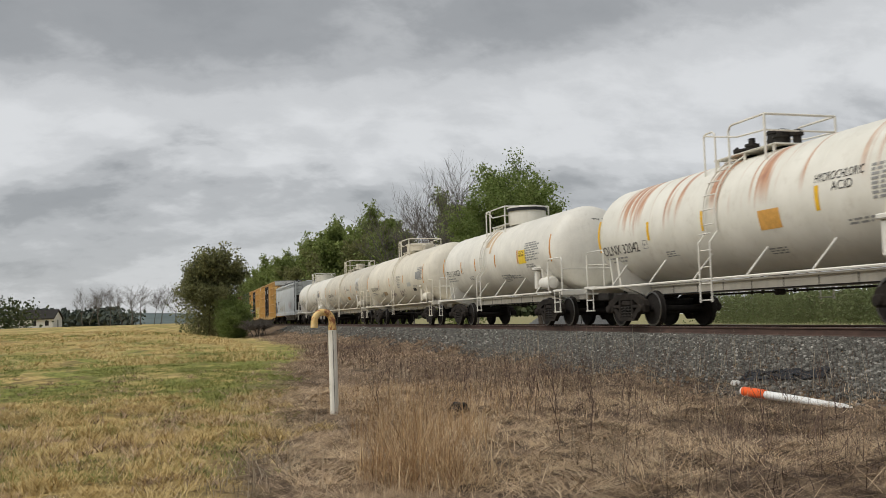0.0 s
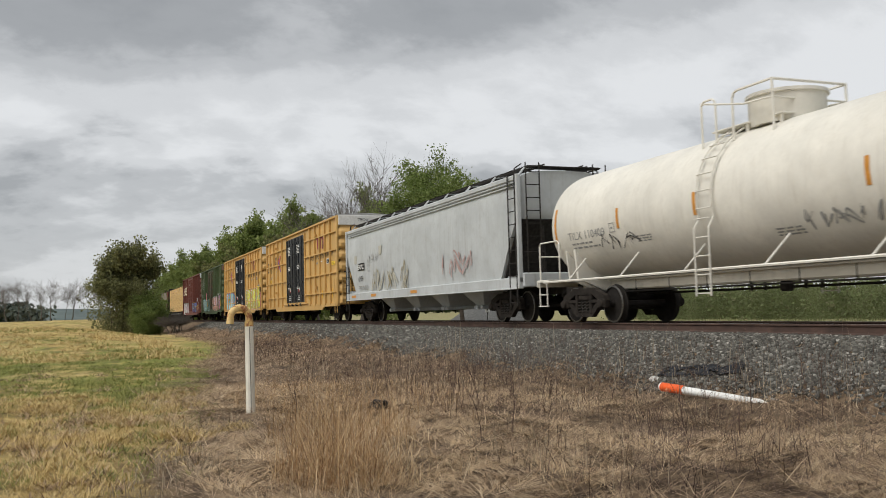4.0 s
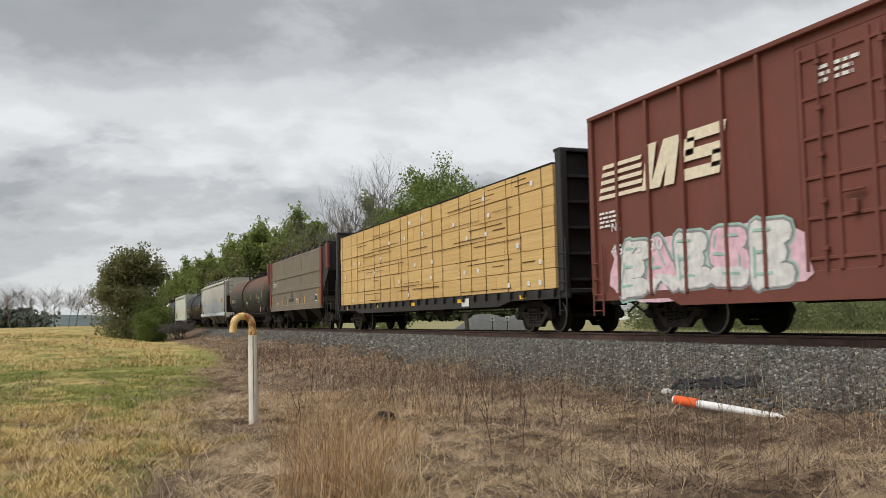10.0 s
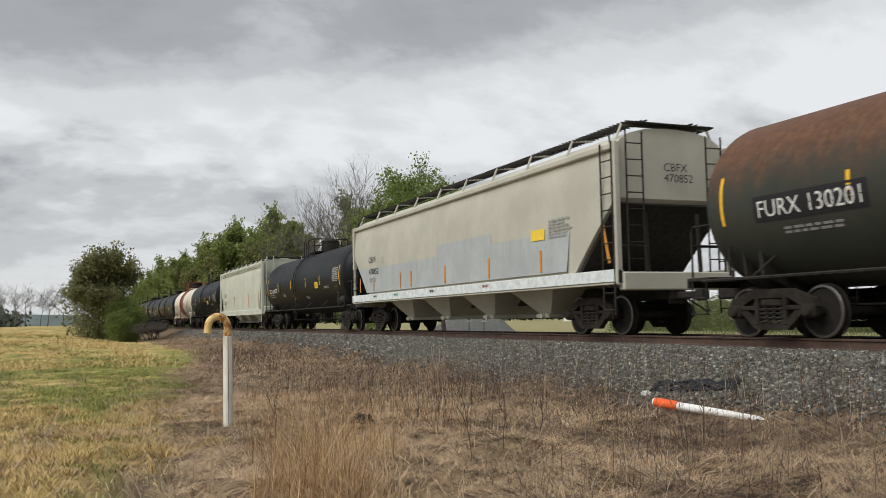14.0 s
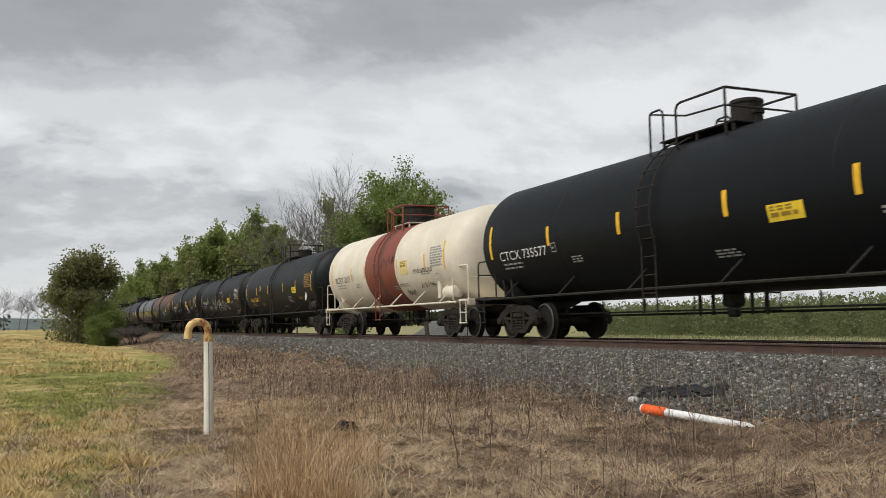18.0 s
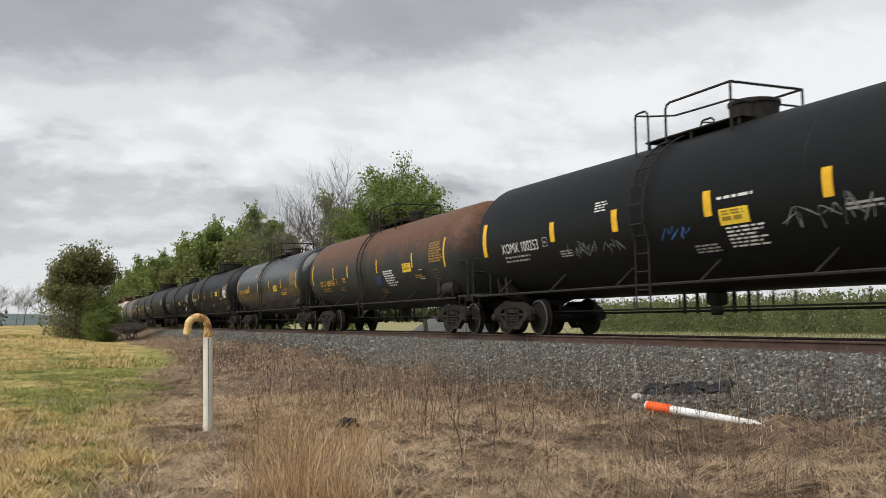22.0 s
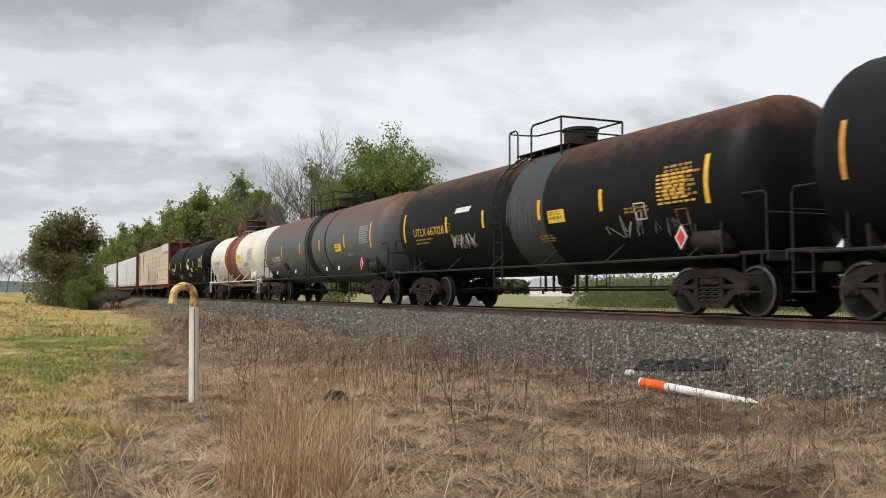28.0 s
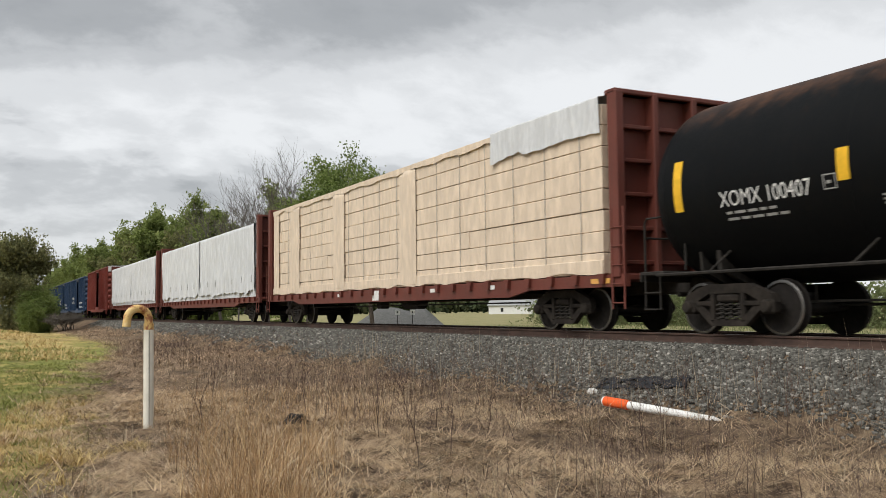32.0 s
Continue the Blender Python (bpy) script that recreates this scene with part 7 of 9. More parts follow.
M_TANWRAP = wrap_material("tan paper wrap", (0.79, 0.65, 0.50), (0.58, 0.45, 0.33))
M_WHITEWRAP = wrap_material("white plastic wrap", (0.70, 0.72, 0.74), (0.45, 0.48, 0.52))


def build_lumber():
    car, half, zs, inner = beam_car("black lumber car stacked with bare sawn lumber", 208.96, 23.16, M_BEAMBLACK, 6, "bare", 3, 4.38)
    for k in range(5):
        decal(car, Wall(1.465), half - 2.0 - 4.6 * k, half - 2.4 - 4.6 * k, 0.92, 1.04, M_YTAPE, "reflector_tape")
    decal(car, Wall(1.465), -half + 7.0, -half + 6.4, 0.8, 1.05, M_WSTEN, "data_panel")
    car, half, zs, inner = beam_car("brown lumber car with tan wrapped lumber packs", 568.9, 23.5, M_BEAMBROWN, 8, "tan", 4)
    for q in range(17):
        y = -inner + 0.7 + q * (2 * inner - 1.4) / 16
        part("strap", G().box((-1.432, y, 2.83), (0.006, 0.016, 3.3), 0.001), M_GSTEN, car, "tie-down cable")
    for y0, y1 in ((-2.6, -1.5), (2.9, 4.0), (7.6, 8.8), (10.2, inner - 0.1)):
        drape(car, -1.41, y0, y1, 1.22, 4.50, M_TANWRAP, "wrap_fold", "overlapped fold of tan wrap", 21 + int(y0), 0.022, 0.03)
    drape(car, -1.40, -inner, inner, 1.16, 1.42, M_TANWRAP, "wrap_hem", "crumpled lower hem of the wrap", 19, 0.03, 0.05)
    drape(car, -1.42, -inner, -inner + 4.2, 3.95, 4.66, M_WHITEWRAP, "loose_wrap", "torn translucent plastic wrap on top", 7, 0.05, 0.10)
    drape(car, -1.42, -inner + 4.2, inner, 4.42, 4.58, M_TANWRAP, "loose_wrap", "crumpled tan wrap on top", 9, 0.02, 0.06)
    decal(car, Wall(1.465), 0.5, 0.0, 0.78, 1.08, M_WSTEN, "data_panel")
    for y in (3.5, -3.5, -6.5):
        decal(car, Wall(1.465), y, y - 0.4, 0.94, 1.04, M_WSTEN, "reflector_tape")
    decal(car, Wall(1.465), -half + 1.1, -half + 0.5, 0.95, 1.05, M_OLABEL, "reflector_tape")
    for k, rear in enumerate((593.7, 618.5)):
        car, half, zs, inner = beam_car("brown lumber car under white plastic sheets", rear, 23.6, M_BEAMBROWN, 5, "white", 5 + k, 4.35)
        drape(car, -1.43, -inner, -0.1, 1.35, 4.42, M_WHITEWRAP, "cover_sheet", "creased white cover sheet", 11 + k, 0.06, 0.22)
        drape(car, -1.43, 0.1, inner, 1.35, 4.42, M_WHITEWRAP, "cover_sheet", "creased white cover sheet", 13 + k, 0.06, 0.22)
        for q in range(12):
            part("wrap_mark", G().box((-1.50, -inner + 0.5 + q * 1.7, 1.95), (0.01, 0.06, 0.30), 0.002), M_GSTEN, car, "small dark printed mark")


build_tanks()
build_boxes()
build_hoppers()
build_lumber()

# ---- ground, track and things that stand still ----
def ground_z(x, y):
    pts = ((-60, -1.25), (-6, -1.20), (0, -1.17), (4.5, -1.17), (7.2, -1.10), (8.75, -1.00), (10.65, -0.24), (10.9, -0.20), (13.8, -0.20), (15.6, -0.75), (17, -0.95), (40, -1.1), (400, -1.4))
    for (a, za), (b, zb) in zip(pts, pts[1:]):
        if x <= b:
            t = max((x - a) / (b - a), 0)
            return za + (zb - za) * t
    return pts[-1][1]


def ease(a, b, v):
    t = min(max((v - a) / (b - a), 0.0), 1.0)
    return t * t * (3 - 2 * t)


def uneven(x, y):
    """Lumps of the ground, and the slow rise of the field away from the track."""
    if 9.0 < x < 14.8:
        return 0.0
    rise = 1.5 * ease(25, 140, y) * ease(6, -3, x)
    near = 1.0 / (1.0 + (abs(y) + abs(x)) / 60)
    return rise + near * (0.07 * noise.noise((x * 0.5, y * 0.5, 2)) + 0.05 * noise.noise((x * 1.4, y * 1.4, 5)) + 0.055 * noise.noise((x * 2.9, y * 2.9, 8)))


def surface(x, y):
    return ground_z(x, y) + uneven(x, y)


def axis_steps(lo, hi, near0, near1, fine, grow):
    out, v, d = [], near0, fine
    while v < near1:
        out.append(v)
        v += fine
    v, d = near1, fine
    while v < hi:
        out.append(v)
        d *= grow
        v += d
    out.append(hi)
    v, d = near0, fine
    left = []
    while v > lo:
        d *= grow
        v -= d
        left.append(max(v, lo))
    return left[::-1] + out


def build_ground():
    xs, ys = axis_steps(-2500, 2500, -10, 10, 0.14, 1.20), axis_steps(-200, 4200, 3.0, 30, 0.14, 1.16)
    vs = [(x, y, surface(x, y)) for y in ys for x in xs]
    n = len(xs)
    fs = [(j * n + i, j * n + i + 1, (j + 1) * n + i + 1, (j + 1) * n + i) for j in range(len(ys) - 1) for i in range(n - 1)]
    ob = link_mesh("ground", vs, fs, M_GROUND, None, "", True)
    tagged(ob, "field of patchy mown grass and dead thatch by the track", "ground", kind="structure")


build_ground()


def build_track():
    track = tagged(new("railway_track"), "straight single railway track with rusty rails", "railway track", kind="structure")
    for s in (-1, 1):
        x = XC + s * 0.755
        o = [(-0.07, -0.178), (0.07, -0.178), (0.07, -0.165), (0.012, -0.145), (0.010, -0.045), (0.036, -0.032), (0.036, -0.004), (0.030, 0.0), (-0.030, 0.0), (-0.036, -0.004), (-0.036, -0.032), (-0.010, -0.045), (-0.012, -0.145), (-0.07, -0.165)]
        part("rail", G().slab([(x + a, b) for a, b in o], -60, 900, "y"), M_RAIL, track, "rusty steel rail")
        part("rail_head", G().box((x, 420, -0.001), (0.05, 960, 0.004), 0.001), M_RAILTOP, track, "bright worn rail head")
    tie = shared("tie", G().box((0, 0, -0.27), (2.6, 0.23, 0.18), 0.02), M_TIE, False)
    plate = shared("tie_plate", G().box((-0.755, 0, -0.179), (0.34, 0.18, 0.014), 0.004).box((0.755, 0, -0.179), (0.34, 0.18, 0.014), 0.004), M_RAIL, False)
    for k in range(120):
        t = hang("tie", tie, track, "", pose(XC + 0.02 * ((k * 7) % 5 - 2), -6 + k * 0.54, 0))
        hang("tie_plate", plate, t)


build_track()


def ballast_material():
    n = Nodes("crushed grey ballast")
    g = n.t.nodes.new("ShaderNodeNewGeometry")
    c = n.ramp(g.outputs["Random Per Island"], [(0.0, (0.046, 0.044, 0.038)), (0.45, (0.092, 0.088, 0.076)), (0.78, (0.145, 0.140, 0.122)), (0.95, (0.225, 0.215, 0.19)), (1.0, (0.42, 0.40, 0.36))])
    n.bump(n.noise(n.coord(), 60.0, 4.0), 0.4, 0.01)
    return n.done(c, 0.9)


M_BALLAST = ballast_material()


def stones(count, region, seed, lo, hi, name, label):
    """Angular stones as one mesh: squashed, randomly turned eight-cornered lumps."""
    rng = np.random.default_rng(seed)
    base = np.array([(-1, -1, -1), (1, -1, -1), (1, 1, -1), (-1, 1, -1), (-1, -1, 1), (1, -1, 1), (1, 1, 1), (-1, 1, 1)], float)
    quads = np.array([(0, 3, 2, 1), (4, 5, 6, 7), (0, 1, 5, 4), (1, 2, 6, 5), (2, 3, 7, 6), (3, 0, 4, 7)])
    pos = region(rng, count)
    count = len(pos)
    size = rng.uniform(lo, hi, (count, 1, 1)) * rng.uniform(0.6, 1.3, (count, 1, 3))
    v = base[None] * (1 + rng.uniform(-0.42, 0.30, (count, 8, 3))) * size
    a, b = rng.uniform(0, math.tau, count), rng.uniform(-0.8, 0.8, count)
    ca, sa, cb, sb = np.cos(a)[:, None], np.sin(a)[:, None], np.cos(b)[:, None], np.sin(b)[:, None]
    x, y, z = v[..., 0], v[..., 1], v[..., 2]
    y, z = y * cb - z * sb, y * sb + z * cb
    x, y = x * ca - y * sa, x * sa + y * ca
    v = np.stack([x, y, z], -1) + pos[:, None, :]
    f = (quads[None] + 8 * np.arange(count)[:, None, None]).reshape(-1, 4)
    return bulk(name, v.reshape(-1, 3), f, M_BALLAST, label, "ballast")


def bulk(name, v, f, material, label, category, kind="stuff", smooth=False):
    me = bpy.data.meshes.new(name)
    k = f.shape[1]
    me.vertices.add(len(v))
    me.vertices.foreach_set("co", np.ascontiguousarray(v, dtype=np.float32).ravel())
    me.loops.add(f.size)
    me.loops.foreach_set("vertex_index", np.ascontiguousarray(f, dtype=np.int32).ravel())
    me.polygons.add(len(f))
    me.polygons.foreach_set("loop_start", np.arange(0, f.size, k, dtype=np.int32))
    me.materials.append(material)
    me.update(calc_edges=True)
    me.validate()
    if smooth:
        me.polygons.foreach_set("use_smooth", [True] * len(me.polygons))
    ob = new(name, me)
    tagged(ob, label, category, kind=kind)
    return ob


SURF_X = np.linspace(-40, 60, 4001)
SURF_Z = np.array([ground_z(x, 0) for x in SURF_X])


def lay(x, y):
    """Ground heights for arrays."""
    z = np.interp(x, SURF_X, SURF_Z)
    return z + np.array([uneven(a, b) for a, b in zip(x, y)])


def slope_region(y0, y1, x0, x1, bias=1.0):
    def pick(rng, n):
        y = y0 + (y1 - y0) * rng.random(n) ** bias
        x = x0 + (x1 - x0) * rng.random(n)
        edge = 8.95 + np.clip((y - 14) * 0.03, 0, 0.75) + 0.22 * np.sin(y * 0.9) + 0.15 * np.sin(y * 2.3 + 1) + 0.22 * rng.standard_normal(n)
        keep = x > edge
        x, y = x[keep], y[keep]
        return np.stack([x, y, lay(x, y) + 0.005], -1)
    return pick


stones(56000, slope_region(5.5, 30, 8.2, 11.4, 1.25), 5, 0.013, 0.027, "ballast", "crushed grey ballast stones on the track shoulder")
stones(15000, slope_region(28, 95, 8.9, 11.4, 1.5), 6, 0.026, 0.045, "ballast", "crushed grey ballast stones farther along the track")
stones(7000, slope_region(5, 60, 11.7, 14.6, 1.4), 7, 0.025, 0.045, "ballast", "crushed ballast stones between and beyond the rails")


# bent vent pipe in a white sleeve
def vent_pipe():
    x, y = 2.24, 14.19
    z0 = surface(x, y)
    root = tagged(new("vent_pipe"), "white sleeved casing vent pipe with rusty yellow hooked top", "vent pipe")
    root.location = (x, y, z0 - 0.03)
    n = Nodes("rusty yellow pipe paint")
    v = n.coord()
    f = n.noise(v, 7.0, 5.0, 0.65)
    c = n.ramp(f, [(0.30, (0.20, 0.075, 0.035)), (0.45, (0.38, 0.16, 0.065)), (0.50, (0.70, 0.48, 0.18)), (0.75, (0.78, 0.63, 0.34))])
    mp = n.done(c, 0.6)
    ms = plain("dirty white plastic sleeve", (0.77, 0.74, 0.65), 0.5, 0.0, 0.10, 3.0)
    H = 1.465
    rs = 0.072
    g = G().lathe([(0.0, rs * 1.02), (0.4, rs), (H - 0.02, rs * 0.95), (H, rs * 0.90), (H, 0.0)], "z", 20)
    part("sleeve", g, ms, root, "dirty white plastic sleeve", True)
    part("sleeve_seam", G().box((-0.02, -rs + 0.002, H / 2), (0.006, 0.010, H - 0.08), 0.002), plain("dark seam", (0.10, 0.09, 0.08), 0.8), root)
    rb = 0.058
    R = 0.155
    p = [(0, 0, H - 0.05), (0, 0, H + 0.12)] + [(-R + R * math.cos(a), 0, H + 0.12 + R * math.sin(a)) for a in [math.pi * k / 14 for k in range(1, 14)]]
    p += [(-2 * R, 0, H + 0.12), (-2 * R - 0.01, 0, H + 0.02)]
    g = G().tube(p, [rb] * (len(p) - 1) + [rb * 1.05], 16)
    part("hook", g, mp, root, "rusty yellow return bend", True)
    part("collar", G().lathe([(H - 0.03, rb + 0.012), (H + 0.06, rb + 0.012)], "z", 16), mp, root)
    # the tube is closed; a black disc stands for the shade inside it
    part("mouth", G().lathe([(H + 0.018, 0.0), (H + 0.018, rb * 0.86), (H + 0.035, rb * 0.86), (H + 0.035, 0.0)], "z", 16, (-2 * R - 0.01, 0, 0)), M_KSTEN, root, "black disc for the shade inside the open pipe end", True)
    root.rotation_euler = (0, radians(-0.6), radians(12))


vent_pipe()


def fallen_marker():
    a, b = Vector((8.20, 11.46, -0.88)), Vector((8.64, 9.52, -1.01))
    root = tagged(new("fallen_marker_post"), "fallen orange and white utility marker post lying on dead grass", "marker post")
    d = b - a
    L = d.length
    root.location = a
    root.rotation_mode = "QUATERNION"
    root.rotation_quaternion = d.to_track_quat("X", "Z")
    n = Nodes("worn white post plastic")
    v = n.coord()
    n2 = n.mix(n.step(n.noise(n.coord((1, 6, 6)), 5.0, 5.0), 0.62, 0.72), (0.78, 0.78, 0.76), (0.40, 0.16, 0.10))
    mw = n.done(n2, 0.45)
    mo = plain("orange marker plastic", (0.80, 0.12, 0.025), 0.42, 0.0, 0.10, 5.0)
    r = 0.060
    part("tube", G().lathe([(0.42, r), (0.8, r), (1.2, r * 0.96), (L - 0.16, r * 0.80), (L - 0.02, r * 0.25), (L, 0.0)], "x", 18), mw, root, "white tube with a flattened end", True)
    part("sleeve", G().lathe([(0.03, r + 0.008), (0.04, r + 0.012), (0.46, r + 0.012), (0.465, r + 0.004)], "x", 18), mo, root, "orange sleeve", True)
    part("cap", G().lathe([(0.0, 0.0), (0.0, r), (0.008, r + 0.006), (0.035, r + 0.006), (0.036, 0.0)], "x", 18), mw, root, "pale end cap", True)
    for k in (0.14, 0.25, 0.36):
        part("sleeve_ring", G().lathe([(k - 0.006, r + 0.010), (k, r + 0.0145), (k + 0.006, r + 0.010)], "x", 18), mo, root, "", True)


fallen_marker()


def lump(name, label, category, x, y, size, material, seed, sink=0.3):
    bm = bmesh.new()
    bmesh.ops.create_icosphere(bm, subdivisions=3, radius=1.0)
    for v in bm.verts:
        k = 1 + 0.35 * noise.noise(v.co * 1.6 + Vector((seed, 0, 0))) + 0.15 * noise.noise(v.co * 4 + Vector((seed, 3, 0)))
        v.co = Vector((v.co.x * size[0] * k, v.co.y * size[1] * k, v.co.z * size[2] * k))
    me = bpy.data.meshes.new(name)
    bm.to_mesh(me)
    bm.free()
    me.materials.append(material)
    ob = tagged(new(name, me), label, category)
    ob.location = (x, y, surface(x, y) + size[2] * (1 - sink))
    return ob


lump("dark_clod", "dark charred lump lying in dead grass", "clod", 4.09, 13.2, (0.16, 0.13, 0.13), plain("charred black", (0.014, 0.013, 0.013), 0.7, 0.0, 0.5, 20.0), 2, 0.55)
lump("white_stone", "pale stone at the foot of the ballast", "stone", 8.98, 12.78, (0.08, 0.10, 0.06), plain("pale limestone", (0.62, 0.61, 0.58), 0.8, 0.0, 0.1), 5)


def crumpled_sheet():
    vs, fs = [], []
    n, m = 40, 16
    for i in range(n + 1):
        for k in range(m + 1):
            u, w = i / n, k / m
            x = 9.05 + 0.34 * w + 0.30 * u + 0.10 * noise.noise((u * 6, w * 3, 1))
            y = 12.75 - 1.75 * u + 0.25 * w + 0.12 * noise.noise((u * 4, w * 5, 4))
            z = surface(x, y) + 0.035 + 0.07 * abs(noise.noise((u * 9, w * 6, 7)))
            vs.append((x, y, z))
    for i in range(n):
        for k in range(m):
            if noise.noise((i * 0.25, k * 0.3, 11)) > -0.25:
                a = i * (m + 1) + k
                fs.append((a, a + 1, a + m + 2, a + m + 1))
    ob = link_mesh("crumpled_sheet", vs, fs, plain("dirty dark blue grey sheet", (0.020, 0.022, 0.026), 0.6, 0.0, 0.5, 14.0), None, "", True)
    ob.modifiers.new("thick", "SOLIDIFY").thickness = 0.008
    tagged(ob, "crumpled dark sheet lying on the ballast foot", "sheet")


crumpled_sheet()

# ---- plants ----
M_STRAW = island("dry straw", [(0.0, (0.34, 0.225, 0.13)), (0.4, (0.55, 0.395, 0.235)), (0.75, (0.71, 0.535, 0.34)), (1.0, (0.83, 0.68, 0.47))], 0.8, 0.15)
M_DEADMAT = island("matted dead grass", [(0.0, (0.09, 0.058, 0.038)), (0.3, (0.25, 0.172, 0.115)), (0.7, (0.48, 0.345, 0.225)), (1.0, (0.68, 0.52, 0.35))], 0.85, 0.1)
M_TALL = island("tall tawny grass", [(0.0, (0.15, 0.080, 0.038)), (0.5, (0.44, 0.275, 0.135)), (1.0, (0.74, 0.54, 0.31))], 0.8, 0.2)
M_PALEWEED = island("pale grey weed", [(0.0, (0.18, 0.14, 0.10)), (0.5, (0.36, 0.29, 0.20)), (1.0, (0.54, 0.45, 0.33))], 0.85, 0.15)
M_WEED = island("dark dead weed stem", [(0.0, (0.05, 0.030, 0.024)), (0.6, (0.11, 0.070, 0.055)), (1.0, (0.20, 0.14, 0.11))], 0.85)
M_GREENGRASS = island("spring green grass", [(0.0, (0.135, 0.165, 0.042)), (0.5, (0.235, 0.26, 0.068)), (1.0, (0.40, 0.38, 0.135))], 0.7, 0.3)
M_YELLOWGRASS = island("bleached cut grass", [(0.0, (0.36, 0.25, 0.095)), (0.5, (0.60, 0.445, 0.19)), (1.0, (0.76, 0.60, 0.31))], 0.8, 0.2)
M_LEAF = island("young green leaf", [(0.0, (0.115, 0.165, 0.038)), (0.5, (0.195, 0.26, 0.070)), (1.0, (0.30, 0.36, 0.125))], 0.6, 0.45)
M_LEAFWOOD = island("bright woodland leaf", [(0.0, (0.14, 0.185, 0.050)), (0.5, (0.235, 0.295, 0.085)), (1.0, (0.35, 0.40, 0.145))], 0.6, 0.5)
M_LEAFOLIVE = island("olive brown leaf", [(0.0, (0.13, 0.135, 0.056)), (0.5, (0.215, 0.225, 0.085)), (1.0, (0.31, 0.315, 0.125))], 0.7, 0.45)
M_LEAFDARK = island("dark olive leaf", [(0.0, (0.095, 0.098, 0.048)), (0.5, (0.19, 0.20, 0.082)), (1.0, (0.33, 0.33, 0.145))], 0.7, 0.35)
M_LEAFFAR = island("distant foliage", [(0.0, (0.040, 0.060, 0.025)), (0.5, (0.065, 0.085, 0.035)), (1.0, (0.10, 0.11, 0.055))], 0.8, 0.2)
M_SCRUB = island("green and brown scrub", [(0.0, (0.19, 0.18, 0.10)), (0.3, (0.175, 0.205, 0.09)), (1.0, (0.21, 0.255, 0.108))], 0.8, 0.4)
M_BARK = plain("grey brown bark", (0.085, 0.068, 0.054), 0.9, 0.0, 0.35, 8.0, 0.5)
M_TWIG = plain("bare grey twig", (0.13, 0.115, 0.10), 0.9, 0.0, 0.25)


def blades(rng, x, y, z, height, width, lean, droop=0.3, seg=3, swirl=0.0):
    """Tapered bent ribbons; returns vertices and faces."""
    n = len(x)
    a = rng.uniform(0, math.tau, n)
    if swirl:
        flow = np.array([noise.noise((p * 0.9, q * 0.9, 41)) + 0.5 * noise.noise((p * 2.6, q * 2.6, 47)) for p, q in zip(x, y)]) * 7.0
        a = np.where(rng.random(n) < swirl, flow + rng.normal(0, 0.4, n), a)
    b = a + rng.uniform(-0.6, 0.6, n) + math.pi / 2
    d = np.stack([np.cos(a), np.sin(a)], -1)
    s = np.stack([np.cos(b), np.sin(b)], -1)
    V = []
    for k in range(seg + 1):
        t = k / seg
        out = lean * height * (t + droop * t * t)
        up = height * (t - droop * 0.5 * t * t) * np.sqrt(np.maximum(1 - np.minimum(lean, 0.995) ** 2, 0.0025))
        c = np.stack([x + d[:, 0] * out, y + d[:, 1] * out, z + up], -1)
        w = width * (1 - 0.8 * t) * 0.5
        V.append(np.stack([c[:, 0] - s[:, 0] * w, c[:, 1] - s[:, 1] * w, c[:, 2]], -1))
        V.append(np.stack([c[:, 0] + s[:, 0] * w, c[:, 1] + s[:, 1] * w, c[:, 2]], -1))
    V = np.stack(V, 1)
    m = 2 * (seg + 1)
    q = np.array([(2 * k, 2 * k + 1, 2 * k + 3, 2 * k + 2) for k in range(seg)])
    F = (q[None] + m * np.arange(n)[:, None, None]).reshape(-1, 4)
    return V.reshape(-1, 3), F


def edge_x(y):
    """Where the mown field gives way to dead growth."""
    return np.minimum(-1.3 + 0.152 * y, 6.4) + 0.4 * np.sin(y * 0.6) + 0.25 * np.sin(y * 1.7)


def grow(name, label, material, seed, n, x0, x1, y0, y1, h, w, lean, keep=None, bias=1.6, droop=0.3, seg=3, swirl=0.0):
    rng = np.random.default_rng(seed)
    y = y0 + (y1 - y0) * rng.random(n) ** bias
    x = x0 + (x1 - x0) * rng.random(n)
    if keep is not None:
        k = keep(rng, x, y)
        x, y = x[k], y[k]
    hh = rng.uniform(h[0], h[1], len(x))
    ww = rng.uniform(w[0], w[1], len(x)) * (1 + y / 18)
    ll = rng.uniform(lean[0], lean[1], len(x))
    v, f = blades(rng, x, y, lay(x, y) - 0.01, hh, ww, ll, droop, seg, swirl)
    return bulk(name, v, f, material, label, "grass")


def patchy(scale, thr, seed, side):
    def keep(rng, x, y):
        p = np.array([noise.noise((a * scale, b * scale * 0.45, seed)) for a, b in zip(x, y)])
        e = edge_x(y) + 0.5 * rng.standard_normal(len(x))
        return (p > thr) & ((x < e) if side < 0 else (x > e))
    return keep


grow("dead_grass_mat", "flattened mat of dead grass along the track", M_DEADMAT, 1, 60000, 0.5, 9.5, 3.4, 34, (0.10, 0.42), (0.0035, 0.0075), (0.86, 0.998), patchy(0.5, -0.35, 3, 1), 1.5, 0.35, 3, 0.75)
grow("dead_grass_mat", "thin dead grass farther along the track", M_DEADMAT, 71, 22000, 1.0, 9.6, 30, 88, (0.12, 0.40), (0.006, 0.010), (0.75, 0.99), patchy(0.3, -0.3, 3, 1), 1.2, 0.3)
grow("straw_patch", "pale straw lying in patches", M_STRAW, 2, 78000, 0.8, 7.8, 3.2, 20, (0.07, 0.30), (0.0035, 0.0065), (0.88, 0.998), patchy(0.6, -0.22, 9, 1), 1.3, 0.35, 4, 0.8)
